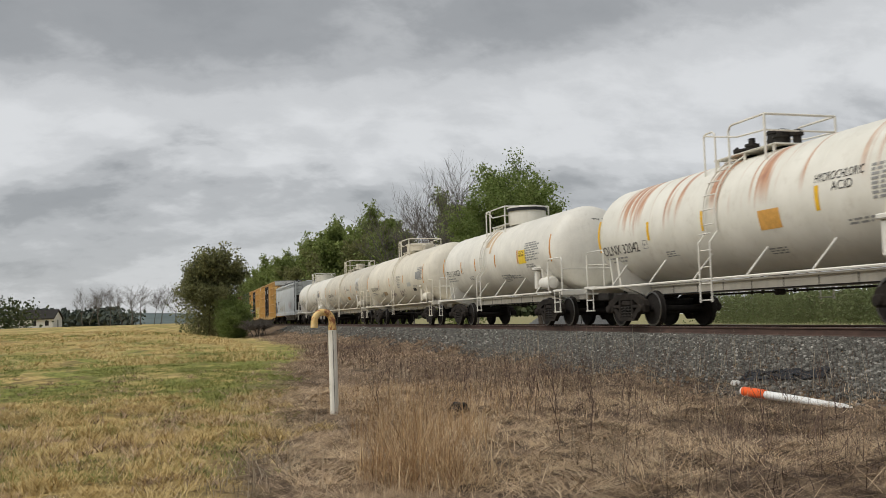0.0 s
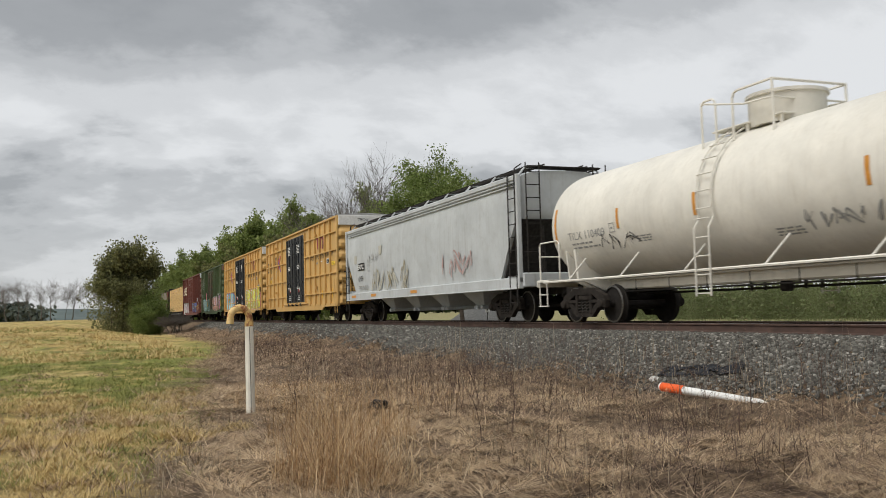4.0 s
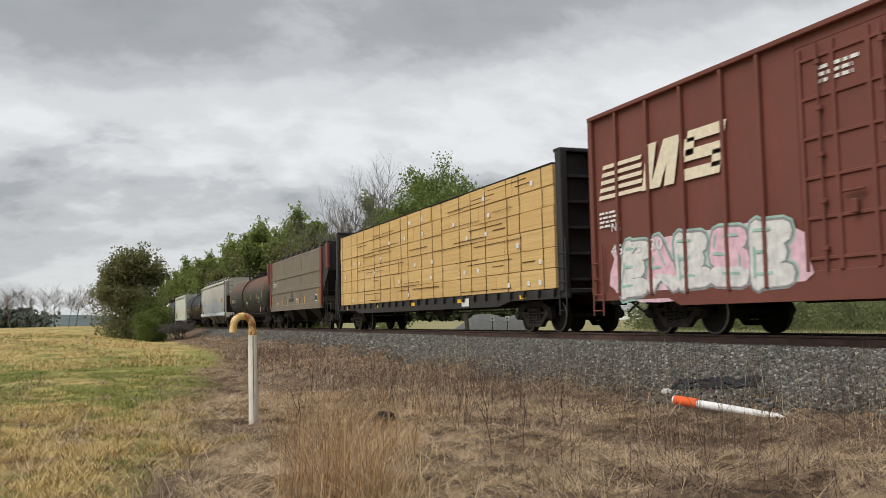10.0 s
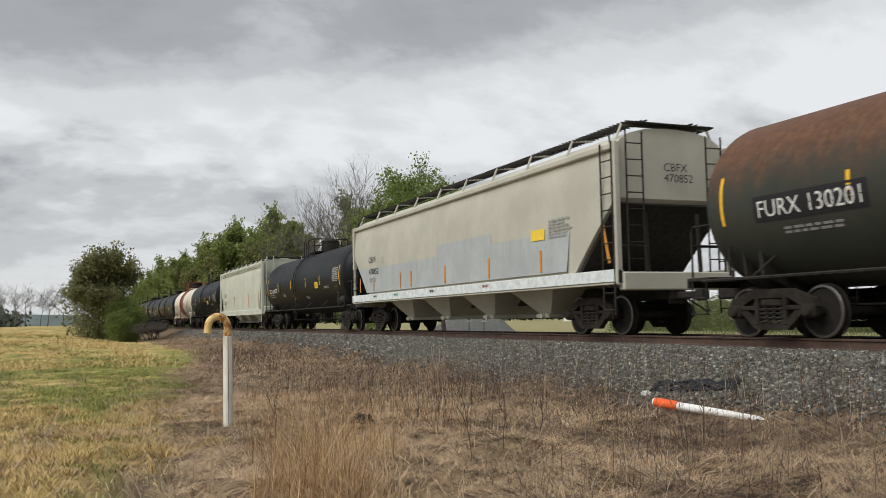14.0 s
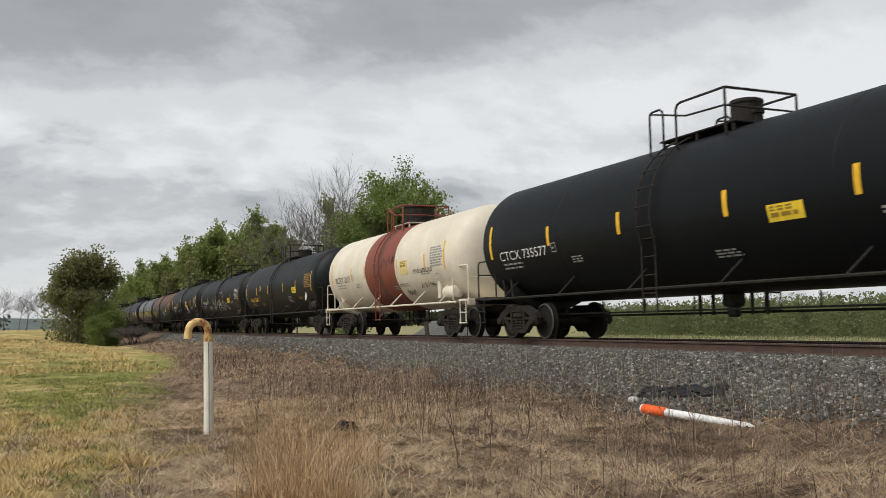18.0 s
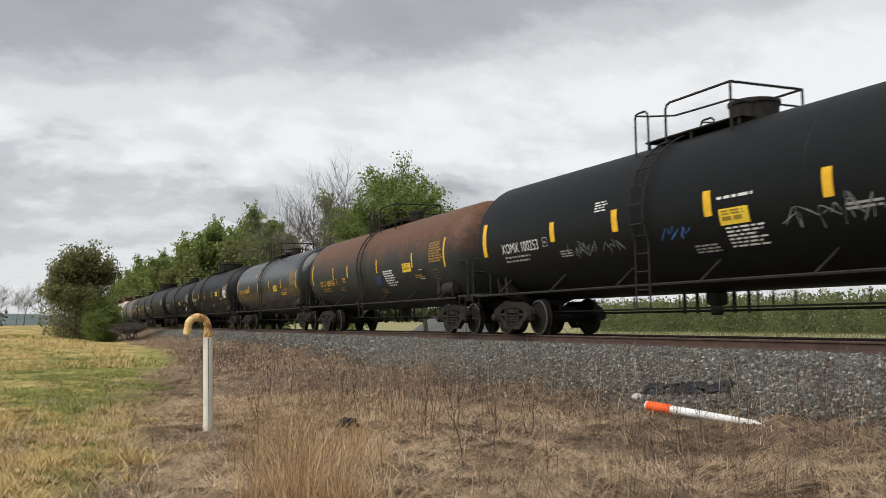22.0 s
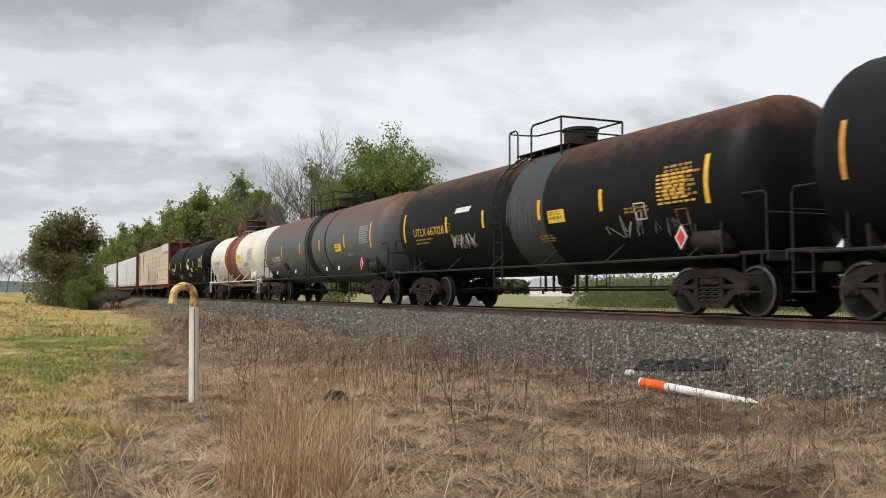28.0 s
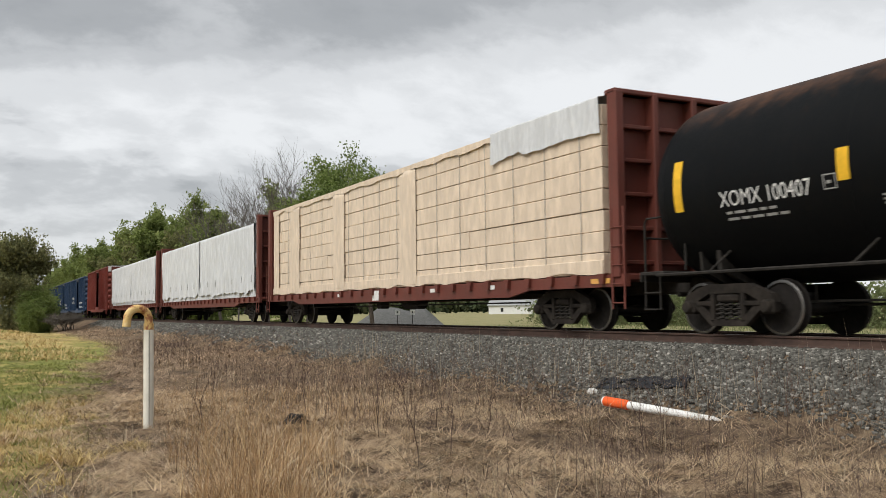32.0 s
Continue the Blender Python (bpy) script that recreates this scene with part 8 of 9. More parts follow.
grow("straw_patch", "long pale stems lying over the thatch", M_STRAW, 72, 1400, 0.8, 8.6, 3.2, 18, (0.30, 0.60), (0.004, 0.007), (0.80, 0.99), patchy(0.45, -0.4, 9, 1), 1.3, 0.2, 4)
grow("dead_weeds", "sparse upright dead weed stems", M_WEED, 3, 5200, 3.6, 10.2, 5.5, 50, (0.10, 0.50), (0.003, 0.006), (0.05, 0.75), patchy(0.4, -0.15, 5, 1), 1.3, 0.2, 4)
grow("dead_weeds", "tall thin dead weed stems before the track", M_PALEWEED, 73, 1500, 3.4, 10.2, 6.0, 24, (0.30, 0.95), (0.002, 0.005), (0.02, 0.45), patchy(0.5, -0.05, 15, 1), 1.2, 0.2, 5)
grow("dead_weeds", "dark purple brown weeds on the ballast foot", M_WEED, 74, 7000, 6.4, 9.9, 7.0, 50, (0.06, 0.26), (0.003, 0.006), (0.3, 0.97), patchy(0.35, -0.2, 25, 1), 1.4, 0.4, 3)

grow("dead_weeds", "thin brown purple stems standing before the ballast", M_WEED, 76, 3400, 4.6, 10.0, 7.5, 22, (0.25, 0.75), (0.0018, 0.0034), (0.02, 0.42), patchy(0.45, -0.12, 45, 1), 1.2, 0.2, 5)

grow("dead_twigs", "dark dead twigs lying below the ballast", M_WEED, 75, 7500, 4.4, 9.6, 4.0, 20, (0.15, 0.60), (0.003, 0.006), (0.85, 0.997), patchy(0.5, -0.1, 35, 1), 1.3, 0.3, 3, 0.5)


def tufts(name, label, material, seed, count, each, x0, x1, y0, y1, h, w, thr, scale, rad):
    """Grass in tufts, so that the field reads as uneven."""
    rng = np.random.default_rng(seed)
    ty = y0 + (y1 - y0) * rng.random(count) ** 1.6
    tx = x0 + (x1 - x0) * rng.random(count)
    p = np.array([noise.noise((a * scale, b * scale * 0.5, seed)) for a, b in zip(tx, ty)])
    k = (p > thr) & (tx < edge_x(ty) + 0.5 * rng.standard_normal(count))
    tx, ty = tx[k], ty[k]
    n = len(tx) * each
    size = np.repeat(rng.uniform(0.5, 1.3, len(tx)), each)
    x = np.repeat(tx, each) + rng.normal(0, rad, n) * size
    y = np.repeat(ty, each) + rng.normal(0, rad, n) * size
    v, f = blades(rng, x, y, lay(x, y) - 0.01, rng.uniform(h[0], h[1], n) * size, rng.uniform(w[0], w[1], n) * (1 + y / 18), rng.uniform(0.4, 0.97, n), 0.4, 3)
    return bulk(name, v, f, material, label, "grass")


tufts("field_grass", "tufts of bleached cut grass in the field", M_YELLOWGRASS, 4, 4200, 26, -14, 3, 8, 21, (0.04, 0.13), (0.006, 0.012), -0.05, 0.7, 0.10)
tufts("field_grass", "coarse bleached grass across the far field", M_YELLOWGRASS, 34, 3600, 12, -26, 4, 36, 95, (0.10, 0.26), (0.010, 0.018), -0.1, 0.35, 0.30)
tufts("green_grass", "green grass across the far field", M_GREENGRASS, 35, 2600, 12, -26, 4, 36, 95, (0.08, 0.22), (0.010, 0.018), 0.02, 0.16, 0.35)
tufts("field_grass", "near tufts of bleached cut grass", M_YELLOWGRASS, 14, 2300, 80, -6, 2.2, 3.8, 19, (0.08, 0.20), (0.007, 0.012), 0.02, 1.3, 0.11)
tufts("field_grass", "large matted lumps of bleached grass", M_YELLOWGRASS, 44, 340, 220, -6, 2.2, 4.5, 17, (0.10, 0.22), (0.005, 0.008), 0.0, 0.8, 0.16)
tufts("field_grass", "thick pale straw tufts in the near field", M_STRAW, 24, 520, 60, -6, 2.4, 3.8, 15, (0.08, 0.20), (0.005, 0.010), 0.05, 1.1, 0.09)
tufts("brown_tufts", "dull brown dead tufts in the near field", M_DEADMAT, 16, 1300, 30, -6, 2.2, 3.8, 18, (0.05, 0.20), (0.006, 0.011), -0.05, 0.8, 0.07)
tufts("green_grass", "low green grass at the edge of the field", M_GREENGRASS, 15, 1500, 30, -3.5, 2.8, 9, 34, (0.05, 0.15), (0.005, 0.010), -0.1, 0.5, 0.12)
tufts("green_grass", "tufts of green spring grass in the field", M_GREENGRASS, 5, 3600, 26, -16, 3.0, 13, 44, (0.04, 0.13), (0.006, 0.011), 0.0, 0.30, 0.15)
tufts("green_grass", "bright green grass under the dead weeds", M_GREENGRASS, 25, 90, 40, -1.0, 2.6, 6.5, 14, (0.05, 0.16), (0.005, 0.010), 0.25, 0.9, 0.10)
tufts("brown_tufts", "brown dead tufts between the grass", M_DEADMAT, 6, 1000, 24, -10, 3.4, 3.6, 30, (0.05, 0.18), (0.006, 0.012), 0.0, 0.9, 0.07)


def clump(x0, y0, rx, ry, n, h, seed, material, name, label, lean=(0.02, 0.62), w=(0.006, 0.012)):
    rng = np.random.default_rng(seed)
    a, r = rng.uniform(0, math.tau, n), np.sqrt(rng.random(n))
    x, y = x0 + rx * r * np.cos(a), y0 + ry * r * np.sin(a)
    hh = h * (0.20 + 0.80 * rng.random(n) ** 1.7) * (1.15 - 0.55 * r)
    v, f = blades(rng, x, y, lay(x, y) - 0.01, hh, rng.uniform(*w, n), lean[0] + (lean[1] - lean[0]) * rng.random(n) ** 1.1, 0.75, 6)
    return bulk(name, v, f, material, label, "grass clump", kind="stuff")


clump(2.05, 8.1, 0.52, 0.80, 560, 1.80, 11, M_TALL, "tall_grass_clump", "tall tawny clump of dead grass", (0.0, 0.55), (0.003, 0.007))
clump(2.0, 8.0, 0.55, 0.8, 800, 1.30, 31, M_TALL, "tall_grass_clump", "shorter tawny stems in the tall clump", (0.05, 0.95), (0.003, 0.007))
clump(2.1, 7.9, 0.75, 0.80, 700, 0.85, 21, M_STRAW, "tall_grass_clump", "pale straw in the tall clump", (0.1, 0.95))
clump(2.75, 10.6, 0.90, 1.5, 1000, 1.35, 12, M_TALL, "tall_grass_clump", "tawny clump of dead grass behind", (0.0, 0.4), (0.004, 0.008))
clump(2.9, 10.2, 0.9, 1.2, 700, 0.75, 22, M_STRAW, "tall_grass_clump", "pale straw among the clump behind", (0.1, 0.95))
clump(2.7, 8.2, 0.9, 0.8, 600, 0.5, 13, M_STRAW, "tall_grass_clump", "low straw clump of dead grass", (0.2, 0.97))
clump(0.75, 9.1, 0.55, 0.9, 220, 0.55, 14, M_PALEWEED, "pale_grass_clump", "pale grey weeds by the field edge")
clump(0.2, 8.0, 0.4, 0.7, 130, 0.42, 15, M_PALEWEED, "pale_grass_clump", "small clump of pale grey weeds")
clump(1.5, 12.5, 0.8, 1.6, 260, 0.45, 17, M_PALEWEED, "pale_grass_clump", "greyish weeds beside the vent pipe")
clump(1.0, 16.5, 0.9, 2.6, 260, 0.40, 18, M_PALEWEED, "pale_grass_clump", "greyish weeds along the field edge")
clump(4.0, 15.5, 1.9, 3.8, 2200, 0.95, 16, M_TALL, "tall_grass_clump", "thin tawny grass farther along", (0.1, 0.95), (0.004, 0.008))


def dead_stalks():
    """A few leafless forked stalks that stand up against the track."""
    rnd = random.Random(17)
    spots = [(2.75, 13.2, 1.0), (5.4, 12.2, 0.95), (5.0, 10.2, 0.8), (7.3, 9.2, 0.8), (6.4, 8.4, 0.9), (6.9, 13.0, 0.9), (4.2, 9.4, 0.7), (7.9, 9.0, 0.75), (8.3, 8.2, 0.9), (6.0, 14.8, 0.8), (7.4, 15.5, 0.9), (3.8, 17.0, 0.8), (5.9, 10.9, 0.7), (8.8, 10.4, 0.8), (9.2, 9.4, 0.9), (4.6, 14.2, 0.9), (9.4, 13.6, 0.8), (8.9, 15.0, 0.8)]
    for k, (x, y, h) in enumerate(spots):
        g = G()

        def fork(p, d, n, r, level):
            q = p + d * n
            g.tube([p, (p + q) / 2 + Vector((rnd.uniform(-1, 1), rnd.uniform(-1, 1), 0)) * n * 0.06, q], [r, r * 0.85, r * 0.6], 5, False)
            if level < 3:
                for _ in range(2 if level else 3):
                    nd = (d + Vector((rnd.uniform(-1, 1), rnd.uniform(-1, 1), rnd.uniform(-0.1, 0.5))) * 0.55).normalized()
                    fork(p + (q - p) * rnd.uniform(0.5, 1.0), nd, n * rnd.uniform(0.45, 0.7), r * 0.6, level + 1)

        fork(Vector((0, 0, -0.02)), Vector((rnd.uniform(-0.25, 0.25), rnd.uniform(-0.25, 0.25), 1)).normalized(), h * 0.55, 0.006, 0)
        ob = part("dead_stalk", g, M_WEED, None)
        ob.location = (x, y, surface(x, y))
        tagged(ob, "leafless forked dead weed stalk", "weed stalk", "dead weed stalks")


dead_stalks()


# young trees, bare trees and the far woods
def limb_tree(seed, height, spread, levels, leafy, leaf_size, mat_leaf, leaf_n, trunk_r, name, label, base_clear=0.2, lean=0.0, upright=0.55, radius=3.0, fill=0.0, twig=0.004):
    rnd = random.Random(seed)
    wood, tips = G(), []

    def grow_limb(p, d, length, r, level):
        n = 5
        pts, rs = [p], [r]
        for k in range(n):
            d = (d + Vector((rnd.uniform(-1, 1), rnd.uniform(-1, 1), rnd.uniform(-0.4, 0.8))) * 0.16).normalized()
            p = p + d * (length / n)
            pts.append(p)
            rs.append(r * (1 - 0.75 * (k + 1) / n))
            if level < levels and k >= (2 if level == 0 else 1):
                for _ in range(2 if level else 3):
                    side = Vector((rnd.uniform(-1, 1), rnd.uniform(-1, 1), rnd.uniform(-0.1, 0.7)))
                    nd = (d * upright + side * spread).normalized()
                    grow_limb(p, nd, length * rnd.uniform(0.42, 0.66), rs[-1] * 0.62 + twig, level + 1)
            if level >= levels - 1:
                tips.append((p, length * 0.35))
        wood.tube(pts, rs, 5 if level else 8, False)

    grow_limb(Vector((0, 0, -0.1)), Vector((lean, 0, 1)).normalized(), height * 0.62, trunk_r, 0)
    kz = height / max(p[2] for p in wood.v)
    kr = radius / sorted(math.hypot(p[0], p[1]) for p in wood.v)[int(len(wood.v) * 0.97)]
    wood.v = [(p[0] * kr, p[1] * kr, p[2] * kz) for p in wood.v]
    tips = [(Vector((p.x * kr, p.y * kr, p.z * kz)), q * kr) for p, q in tips]
    tree = tagged(new(name), label, "tree")
    part("trunk", wood, M_BARK if leafy else M_TWIG, tree, "trunk and limbs", True)
    if leafy:
        rng = np.random.default_rng(seed)
        c = np.array([t[0][:] for t in tips])
        sp = np.array([t[1] for t in tips])
        k = rng.integers(0, len(c), leaf_n)
        pos = c[k] + rng.normal(0, 1, (leaf_n, 3)) * (0.16 + 0.14 * sp[k])[:, None] * np.array([1, 1, 0.75])
        if fill:
            m = int(leaf_n * fill)
            a, q, hz = rng.uniform(0, math.tau, m), np.sqrt(rng.random(m)), rng.random(m)
            w = radius * (0.52 + 0.55 * np.sin(hz * math.pi * 0.85)) * (1 + 0.2 * np.sin(a * 5 + hz * 9)) * np.where(hz > 0.6, 1 - (hz - 0.6) * 1.3, 1)
            pos[:m] = np.stack([w * q * np.cos(a), w * q * np.sin(a), hz * height * 0.85], -1)
        pos = pos[pos[:, 2] > base_clear * height]
        n = len(pos)
        u = rng.normal(0, 1, (n, 3))
        u /= np.linalg.norm(u, axis=1)[:, None]
        w = np.cross(u, rng.normal(0, 1, (n, 3)))
        w /= np.linalg.norm(w, axis=1)[:, None]
        s = rng.uniform(0.5, 1.2, (n, 1)) * leaf_size
        v = np.stack([pos - u * s, pos - w * s * 0.55, pos + u * s, pos + w * s * 0.55], 1).reshape(-1, 3)
        ob = bulk("crown", v, np.arange(4 * n).reshape(-1, 4), mat_leaf, "", "", kind="")
        ob.parent = tree
        for key in ("label", "category", "kind"):
            if key in ob:
                del ob[key]
    return tree


def set_at(tree, x, y, turn=0.0, z=None):
    tree.matrix_basis = pose(x, y, surface(x, y) if z is None else z, 0, 0, turn)
    return tree


big = set_at(limb_tree(3, 12.2, 0.75, 3, True, 0.105, M_LEAF, 56000, 0.17, "leafy_tree", "tree with fresh green leaves behind the track", 0.22, radius=5.2, fill=0.0), 22.6, 54.2, 40)
bare = [limb_tree(21 + k, 13.2 - 0.6 * k, 0.55, 3, False, 0.1, None, 0, 0.15, "bare_tree", "thin leafless tree behind the track", lean=0.05 * k, radius=4.0, twig=0.008) for k in range(3)]
for t, x, y in zip(bare, (18.9, 18.6, 18.9), (59.5, 55.8, 66.0)):
    set_at(t, x, y)
for k, (x, y) in enumerate(((18.6, 63.5), (18.0, 70.0), (18.6, 77.0))):
    copy_thing(bare[k % 3], pose(x, y, surface(x, y), 0, 0, 70 * k + 25))
wood_a = set_at(limb_tree(31, 14.4, 0.8, 3, True, 0.19, M_LEAFWOOD, 22000, 0.16, "woodland_tree", "green woodland tree beside the track", 0.04, upright=0.36, radius=3.5, fill=0.25), 18.3, 108.0)
wood_b = set_at(limb_tree(32, 12.0, 0.9, 3, True, 0.20, M_LEAFWOOD, 20000, 0.14, "woodland_tree", "green woodland tree beside the track", 0.0, upright=0.36, radius=3.4, fill=0.3), 17.6, 98.0)
wood_c = set_at(limb_tree(33, 10.4, 0.95, 3, True, 0.19, M_LEAFOLIVE, 18000, 0.14, "woodland_tree", "olive woodland tree beside the track", 0.0, radius=3.2, fill=0.3), 19.0, 90.0)
wrnd = random.Random(8)
for k in range(46):
    y = 84 + k * 4.4 + wrnd.uniform(-2, 2)
    x = 17.3 + wrnd.uniform(0, 7) + (2.0 if y < 95 else 0)
    src = (wood_a, wood_b, wood_c)[k % 3]
    copy_thing(src, pose(x, y, surface(x, y) - 0.2, 0, 0, wrnd.uniform(0, 360)))
bush = set_at(limb_tree(41, 9.0, 1.0, 3, True, 0.15, M_LEAFDARK, 8500, 0.10, "tall_bush", "tall olive brown bush beside the track", 0.0, upright=0.35, radius=2.8, fill=0.22), 2.6, 89.4)
for k, (x, y, s) in enumerate(((1.3, 90.5, 0.85), (3.9, 90.5, 0.9), (3.0, 92.5, 0.95), (1.6, 88.2, 0.6), (3.6, 88.0, 0.6))):
    c = copy_thing(bush, pose(x, y, surface(x, y) - 0.15, 0, 0, 80 * k))
    c.scale = (s, s, s)
shrub = set_at(limb_tree(43, 4.2, 1.0, 3, True, 0.085, M_LEAF, 12000, 0.06, "green_shrub", "fresh green shrub at the foot of the bush", 0.0, upright=0.3, radius=1.7, fill=0.5), 4.8, 87.0)
for k, (x, y, s) in enumerate(((4.2, 85.5, 0.7), (5.4, 92.5, 0.8), (5.6, 97.0, 0.9), (5.6, 104.0, 1.0), (5.6, 114.0, 1.1))):
    c = copy_thing(shrub, pose(x, y, surface(x, y) - 0.1, 0, 0, 60 * k))
    c.scale = (s, s, s)
scrub = set_at(limb_tree(44, 1.9, 1.1, 3, False, 0.1, None, 0, 0.035, "bare_scrub", "tangle of bare brown scrub beside the track", radius=1.5), 6.9, 86.5)
for k in range(9):
    x, y = 6.3 + 0.25 * k + 0.4 * (k % 2), 84.0 + 2.3 * k * 0.7
    copy_thing(scrub, pose(x, y, surface(x, y), 0, 0, 55 * k))


# far treelines, hills and farm buildings
def far_line(name, label, x0, x1, y0, y1, n, h, seed, mat, size=1.6):
    rng = np.random.default_rng(seed)
    t = rng.random(n)
    top = h * (0.55 + 0.45 * np.abs(np.sin(t * 37.0) * np.sin(t * 91.0 + 1)))
    z = rng.random(n) ** 0.8 * top
    pos = np.stack([x0 + (x1 - x0) * t + rng.normal(0, 3, n), y0 + (y1 - y0) * t + rng.normal(0, 5, n), z - 0.3], -1)
    u = rng.normal(0, 1, (n, 3))
    u /= np.linalg.norm(u, axis=1)[:, None]
    w = np.cross(u, rng.normal(0, 1, (n, 3)))
    w /= np.linalg.norm(w, axis=1)[:, None]
    s = rng.uniform(0.5, 1.2, (n, 1)) * size
    v = np.stack([pos - u * s, pos - w * s * 0.7, pos + u * s, pos + w * s * 0.7], 1).reshape(-1, 3)
    bulk(name, v, np.arange(4 * n).reshape(-1, 4), mat, label, "trees")


# paler, greyer green: the haze of distance is put into the colour
M_FARDARK = island("distant hedge with painted haze", [(0.0, (0.060, 0.078, 0.066)), (1.0, (0.115, 0.135, 0.110))], 0.9)
far_line("far_treeline", "distant green treeline across the field", -420, -20, 460, 430, 16000, 9, 52, M_FARDARK, 1.2)
far_line("far_treeline", "dark blue green wood beyond the field", -110, -20, 330, 300, 9000, 6.5, 53, M_FARDARK, 0.9)
far_line("far_treeline", "distant low trees beyond the track", 40, 420, 430, 380, 16000, 8, 54, M_LEAFFAR, 1.6)
far_line("field_tree", "round green tree in the far field", -44, -38, 235, 235, 1800, 8.5, 55, M_LEAFFAR, 0.45)
for k in range(11):
    x, y = -22 + 2.3 * k + wrnd.uniform(-0.6, 0.6), 222 - k * 1.5 + wrnd.uniform(-5, 5)
    c = copy_thing(bare[k % 3], pose(x, y, surface(x, y), 0, 0, 47 * k))
    c.scale = (0.95, 0.95, 0.72 + 0.02 * (k % 4))


def hills():
    vs, fs, n = [], [], 60
    for i in range(n + 1):
        a = radians(-75 + 150 * i / n)
        r = 2300
        h = 50 + 9 * math.sin(a * 9) + 6 * math.sin(a * 23 + 1)
        if a > -0.12:
            h *= max(0.2, 1 - (a + 0.12) * 4.0)
        x, y = r * math.sin(a), r * math.cos(a)
        vs += [(x, y, -6), (x * 1.15, y * 1.15, max(h, 2)), (x * 1.35, y * 1.35, -20)]
        if i:
            k = 3 * i
            fs += [(k - 3, k, k + 1, k - 2), (k - 2, k + 1, k + 2, k - 1)]
    # the hills' haze is painted into their blue green colour
    ob = link_mesh("hills", vs, fs, plain("wooded hill with painted haze", (0.11, 0.14, 0.135), 1.0, 0.0, 0.2, 0.02), None, "", True)
    tagged(ob, "low wooded hills with painted haze on the horizon", "hills", kind="structure")


hills()


def farm_house(x, y, w, d, h, turn, label, roof_mat):
    ob = tagged(new("farm_building"), label, "building")
    mw = plain("white siding", (0.72, 0.72, 0.70), 0.7, 0.0, 0.06)
    part("wall", G().slab([(-w / 2, 0), (w / 2, 0), (w / 2, h), (0, h + w * 0.28), (-w / 2, h)], -d / 2, d / 2, "y"), mw, ob)
    for s in (-1, 1):
        o = [(s * (w / 2 + 0.5), h - 0.25), (0, h + w * 0.28 + 0.05), (0, h + w * 0.28 + 0.35), (s * (w / 2 + 0.5), h + 0.05)]
        part("roof", G().slab(o, -d / 2 - 0.4, d / 2 + 0.4, "y"), roof_mat, ob)
    for k in range(3):
        part("window", G().box((-w / 2 - 0.02, -d / 3 + k * d / 3, h * 0.5), (0.1, 1.0, 1.3), 0.02), M_KSTEN, ob)
    part("door", G().box((0, -d / 2 - 0.03, 1.1), (1.2, 0.1, 2.2), 0.02), M_GSTEN, ob)
    ob.matrix_basis = pose(x, y, 0.15 if x < 0 else -1.4, 0, 0, turn)


GREYROOF = plain("grey sheet roof", (0.34, 0.35, 0.36), 0.6)
farm_house(-66, 262, 9, 16, 3.4, 60, "low white farm building with a grey roof", GREYROOF)
farm_house(-50, 285, 8, 14, 3.6, 75, "white farmhouse with a grey roof beyond the field", GREYROOF)
farm_house(-38, 275, 8, 10, 2.6, 80, "small white shed with a dark roof", M_UNDER)
farm_house(174, 268, 10, 30, 3.4, 40, "long white barn beyond the track", GREYROOF)

# the strip beyond the track: dirt lane, then tall green growth
lane_m = plain("pale dirt lane", (0.36, 0.33, 0.27), 0.95, 0.0, 0.2, 1.2, 0.4)


def lane():
    vs, fs = [], []
    ys = [-40 + 4 * k for k in range(110)]
    for i, y in enumerate(ys):
        for x in (19.2, 20.5, 22.0, 23.6):
            vs.append((x + 0.2 * math.sin(y * 0.1), y, ground_z(x, y) + 0.03))
        if i:
            for q in range(3):
                a = 4 * (i - 1) + q
                fs.append((a, a + 1, a + 5, a + 4))
    ob = link_mesh("dirt_lane", vs, fs, lane_m, None, "", True)
    tagged(ob, "pale dirt lane beyond the track", "lane", kind="structure")


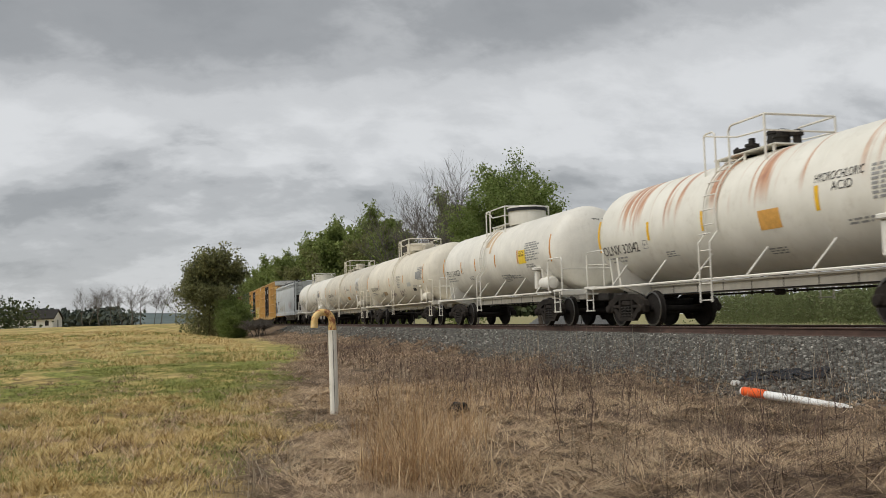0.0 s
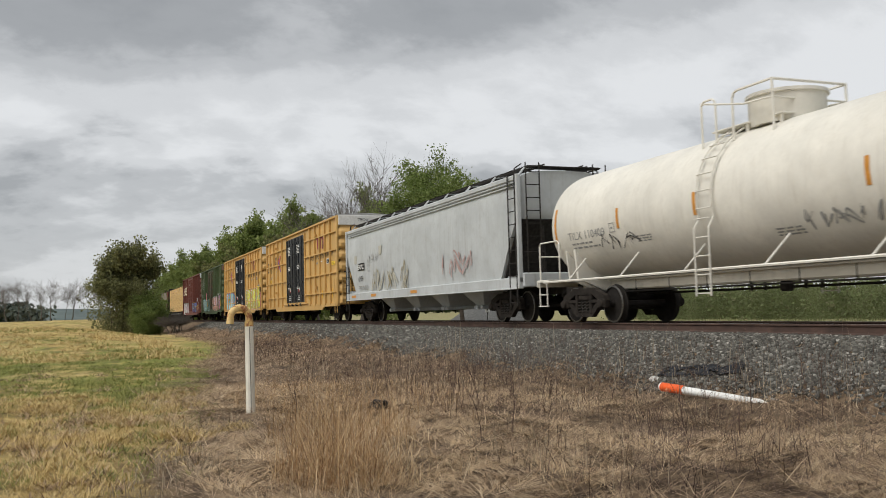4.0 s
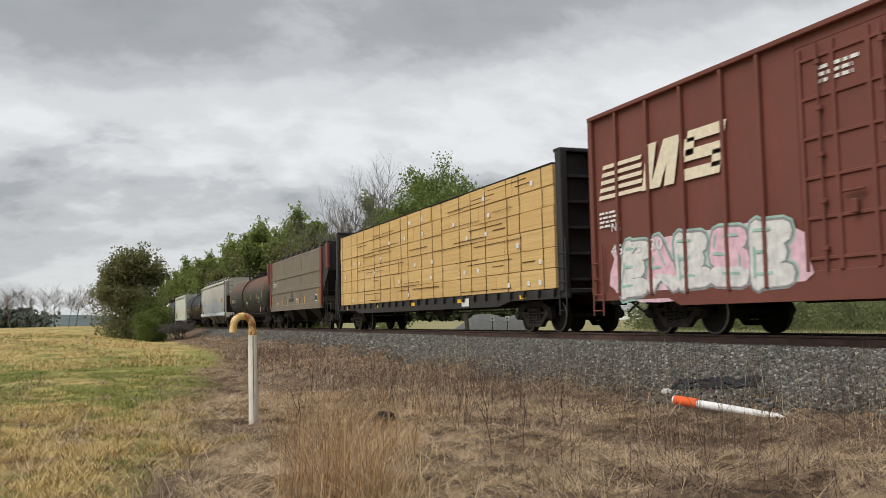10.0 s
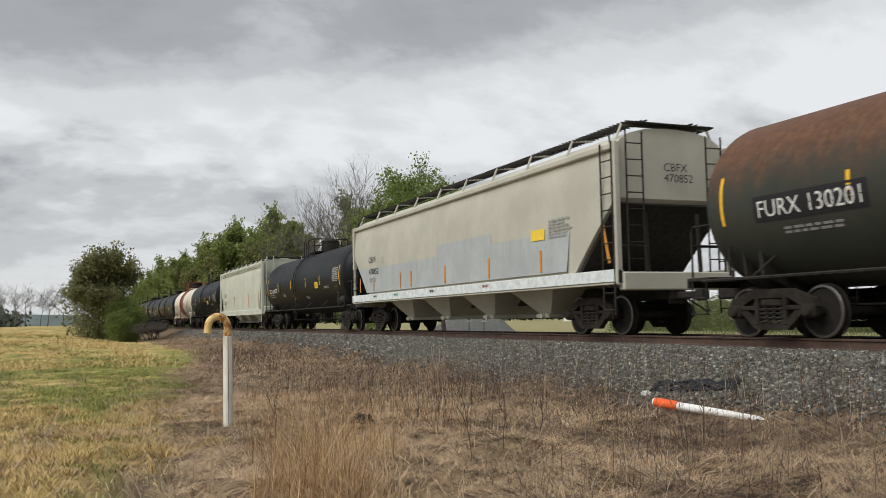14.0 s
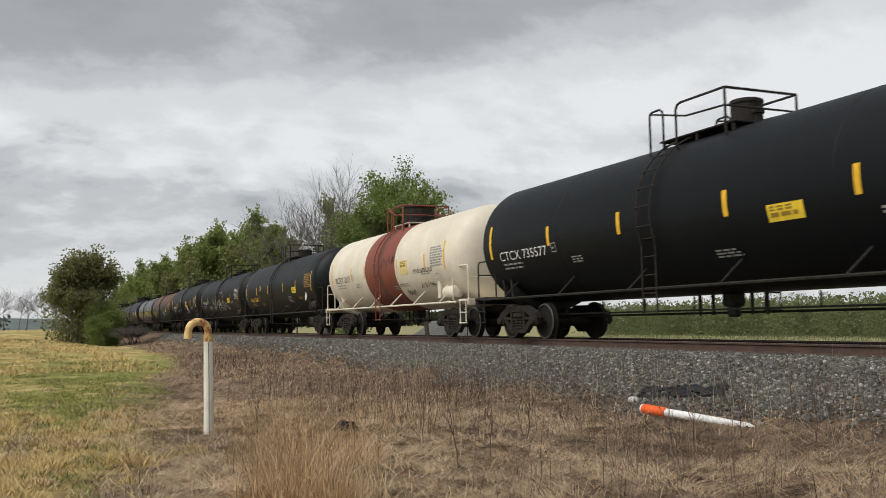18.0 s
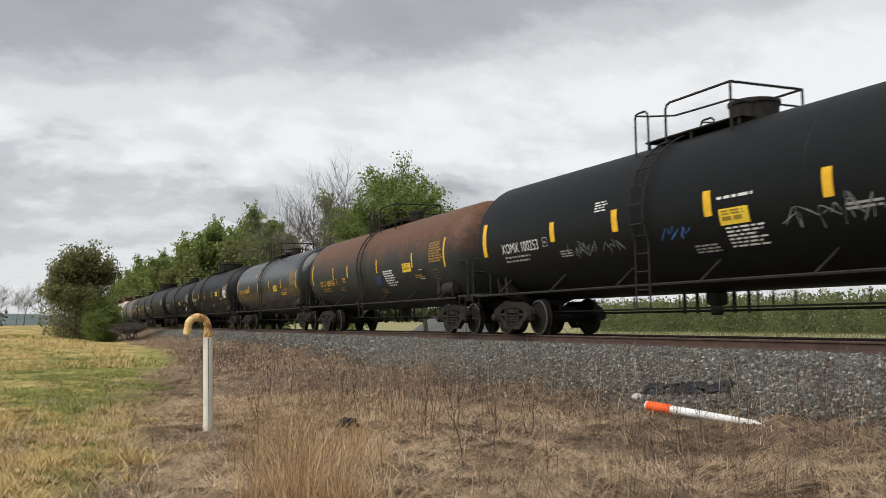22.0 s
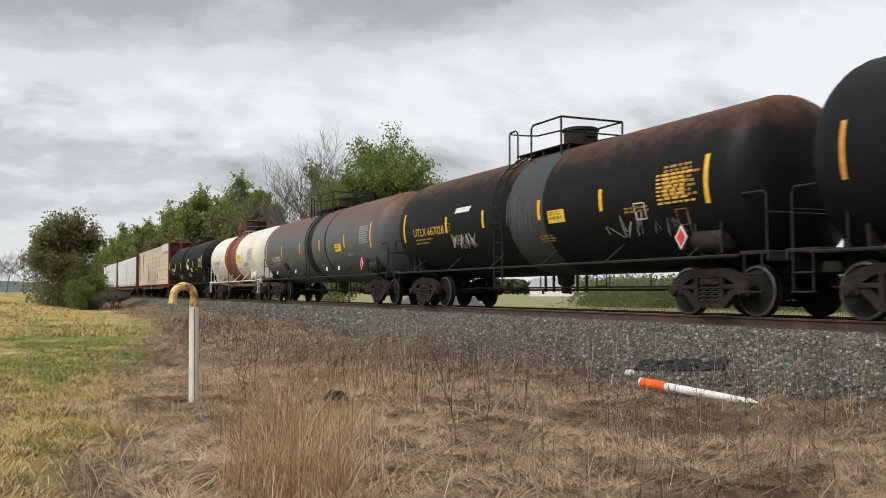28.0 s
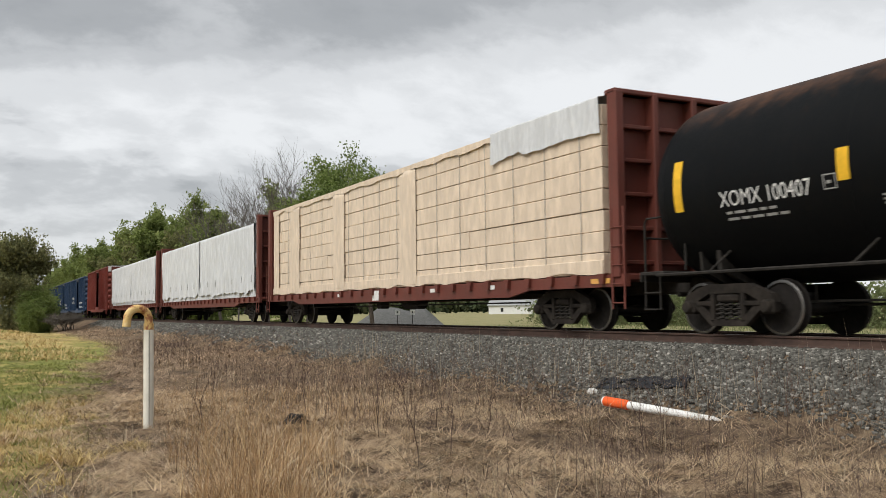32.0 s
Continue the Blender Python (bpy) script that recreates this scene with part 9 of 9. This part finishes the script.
def scrub_row():
    """Uneven row of low bushes behind the grass."""
    rng = np.random.default_rng(64)
    bx = 55 + rng.normal(0, 2.2, 240)
    by = np.linspace(-22, 84, 240) + rng.normal(0, 0.6, 240)
    bh = rng.uniform(2.3, 3.6, 240)
    n = 200000
    k = rng.integers(0, 240, n)
    h = rng.random(n)
    r = 0.9 * np.sqrt(np.maximum(1.05 - h, 0.05)) * bh[k] * 0.6
    pos = np.stack([bx[k] + rng.normal(0, 0.5, n) * r, by[k] + rng.normal(0, 0.5, n) * r, h * bh[k] - 1.15], -1)
    u = rng.normal(0, 1, (n, 3))
    u /= np.linalg.norm(u, axis=1)[:, None]
    w = np.cross(u, rng.normal(0, 1, (n, 3)))
    w /= np.linalg.norm(w, axis=1)[:, None]
    s = rng.uniform(0.5, 1.3, (n, 1)) * 0.058
    v = np.stack([pos - u * s, pos - w * s * 0.5, pos + u * s, pos + w * s * 0.5], 1).reshape(-1, 3)
    # denser inner growth behind
    m = 40000
    k = rng.integers(0, 240, m)
    pos = np.stack([bx[k] + 2.5 + rng.normal(0, 0.6, m), rng.uniform(-24, 86, m), rng.random(m) * bh[k] * 0.95 - 1.15], -1)
    u = rng.normal(0, 1, (m, 3))
    u /= np.linalg.norm(u, axis=1)[:, None]
    w = np.cross(u, rng.normal(0, 1, (m, 3)))
    w /= np.linalg.norm(w, axis=1)[:, None]
    s = rng.uniform(0.6, 1.2, (m, 1)) * 0.20
    v = np.concatenate([v, np.stack([pos - u * s, pos - w * s * 0.6, pos + u * s, pos + w * s * 0.6], 1).reshape(-1, 3)])
    bulk("scrub", v, np.arange(4 * (n + m)).reshape(-1, 4), M_SCRUB, "uneven row of green and brown scrub", "scrub")


def wild_strip(name, label, mat, seed, n, x0, x1, y0, y1, h, w):
    rng = np.random.default_rng(seed)
    x, y = rng.uniform(x0, x1, n), rng.uniform(y0, y1, n)
    z = np.interp(x, SURF_X, SURF_Z) - 0.02
    v, f = blades(rng, x, y, z, rng.uniform(h * 0.5, h, n), rng.uniform(w * 0.6, w, n), rng.uniform(0.02, 0.4, n), 0.3, 3)
    bulk(name, v, f, mat, label, "weeds")


wild_strip("verge_grass", "pale green grass between lane and scrub", M_SCRUB, 61, 14000, 24.5, 54, -4, 75, 0.28, 0.06)
scrub_row()
wild_strip("verge_grass", "tawny dry growth beyond the track", M_STRAW, 62, 6000, 15.2, 19.0, 4, 60, 0.28, 0.02)
lane()


# gravel heap and two little marker plates across the track
def gravel_heap():
    vs, fs, n, m = [], [], 36, 14
    for i in range(n + 1):
        for k in range(m + 1):
            u, w = i / n, k / m
            x, y = 26 + 10 * u + 3 * w, 66 + 2 * u + 10 * w
            h = 2.0 * math.sin(math.pi * w) * min(1, u * 3.2, (1 - u) * 4.0) * (0.9 + 0.25 * noise.noise((x * 0.4, y * 0.4, 3)))
            vs.append((x, y, ground_z(x, y) - 0.05 + h + 0.06 * noise.noise((x * 2, y * 2, 5))))
    for i in range(n):
        for k in range(m):
            a = i * (m + 1) + k
            fs.append((a, a + m + 1, a + m + 2, a + 1))
    ob = link_mesh("gravel_heap", vs, fs, plain("pale grey gravel", (0.125, 0.125, 0.12), 0.95, 0.0, 0.3, 6.0, 0.6), None, "", True)
    tagged(ob, "long low heap of grey gravel beyond the track", "gravel heap")


def plate_post(x, y):
    ob = tagged(new("marker_plate_post"), "white marker plate with a dark mark on a thin post", "marker post", "marker plates")
    part("post", G().box((0, 0, 0.75), (0.05, 0.05, 1.5), 0.008), M_UNDER, ob)
    p = part("plate", G().box((0, -0.04, 1.36), (0.30, 0.02, 0.34), 0.006), M_WSTEN, ob, "small white plate")
    part("mark", G().box((0, -0.053, 1.36), (0.10, 0.006, 0.12), 0.002), M_KSTEN, p, "dark illegible mark")
    ob.matrix_basis = pose(x, y, ground_z(x, y), 0, 0, -24)


gravel_heap()
plate_post(25.6, 57.0)
plate_post(26.5, 56.5)


# ---- motion ----
def motions():
    """Every car rolls along the track at the train's pace; its wheelsets turn with it."""
    # small surges of the train, metres at each whole second
    surge = (0.18, 0.14, 0.10, 0.06, 0.04, 0.08, 0.13, -0.42, 0.27, -0.26, -0.23, 0.60, -0.34, -0.10, 0.0, 0.05, 0.05,
             0.05, -0.01, -0.38, 0.20, -0.40, 0.15, 0.04, -0.51, 0.03, 0.0, 0.0, -0.49, -0.52, 0.19, -0.30, 0.33)

    for car, mid in CARS:
        walk(car, [(float(t), pose(XC, mid - SPEED * t + SLOW * t * t + surge[t], 0)) for t in range(33)])
    turn = math.degrees(SPEED / WR)
    first = WHEELSETS[0]
    walk(first, [(k / FPS, pose(0, 0, 0, turn * k / FPS)) for k in range(32 * FPS + 1)])
    act, slot = first.animation_data.action, first.animation_data.action_slot
    for w in WHEELSETS[1:]:
        w.rotation_mode = "QUATERNION"
        w.animation_data_create()
        w.animation_data.action = act
        w.animation_data.action_slot = slot


motions()
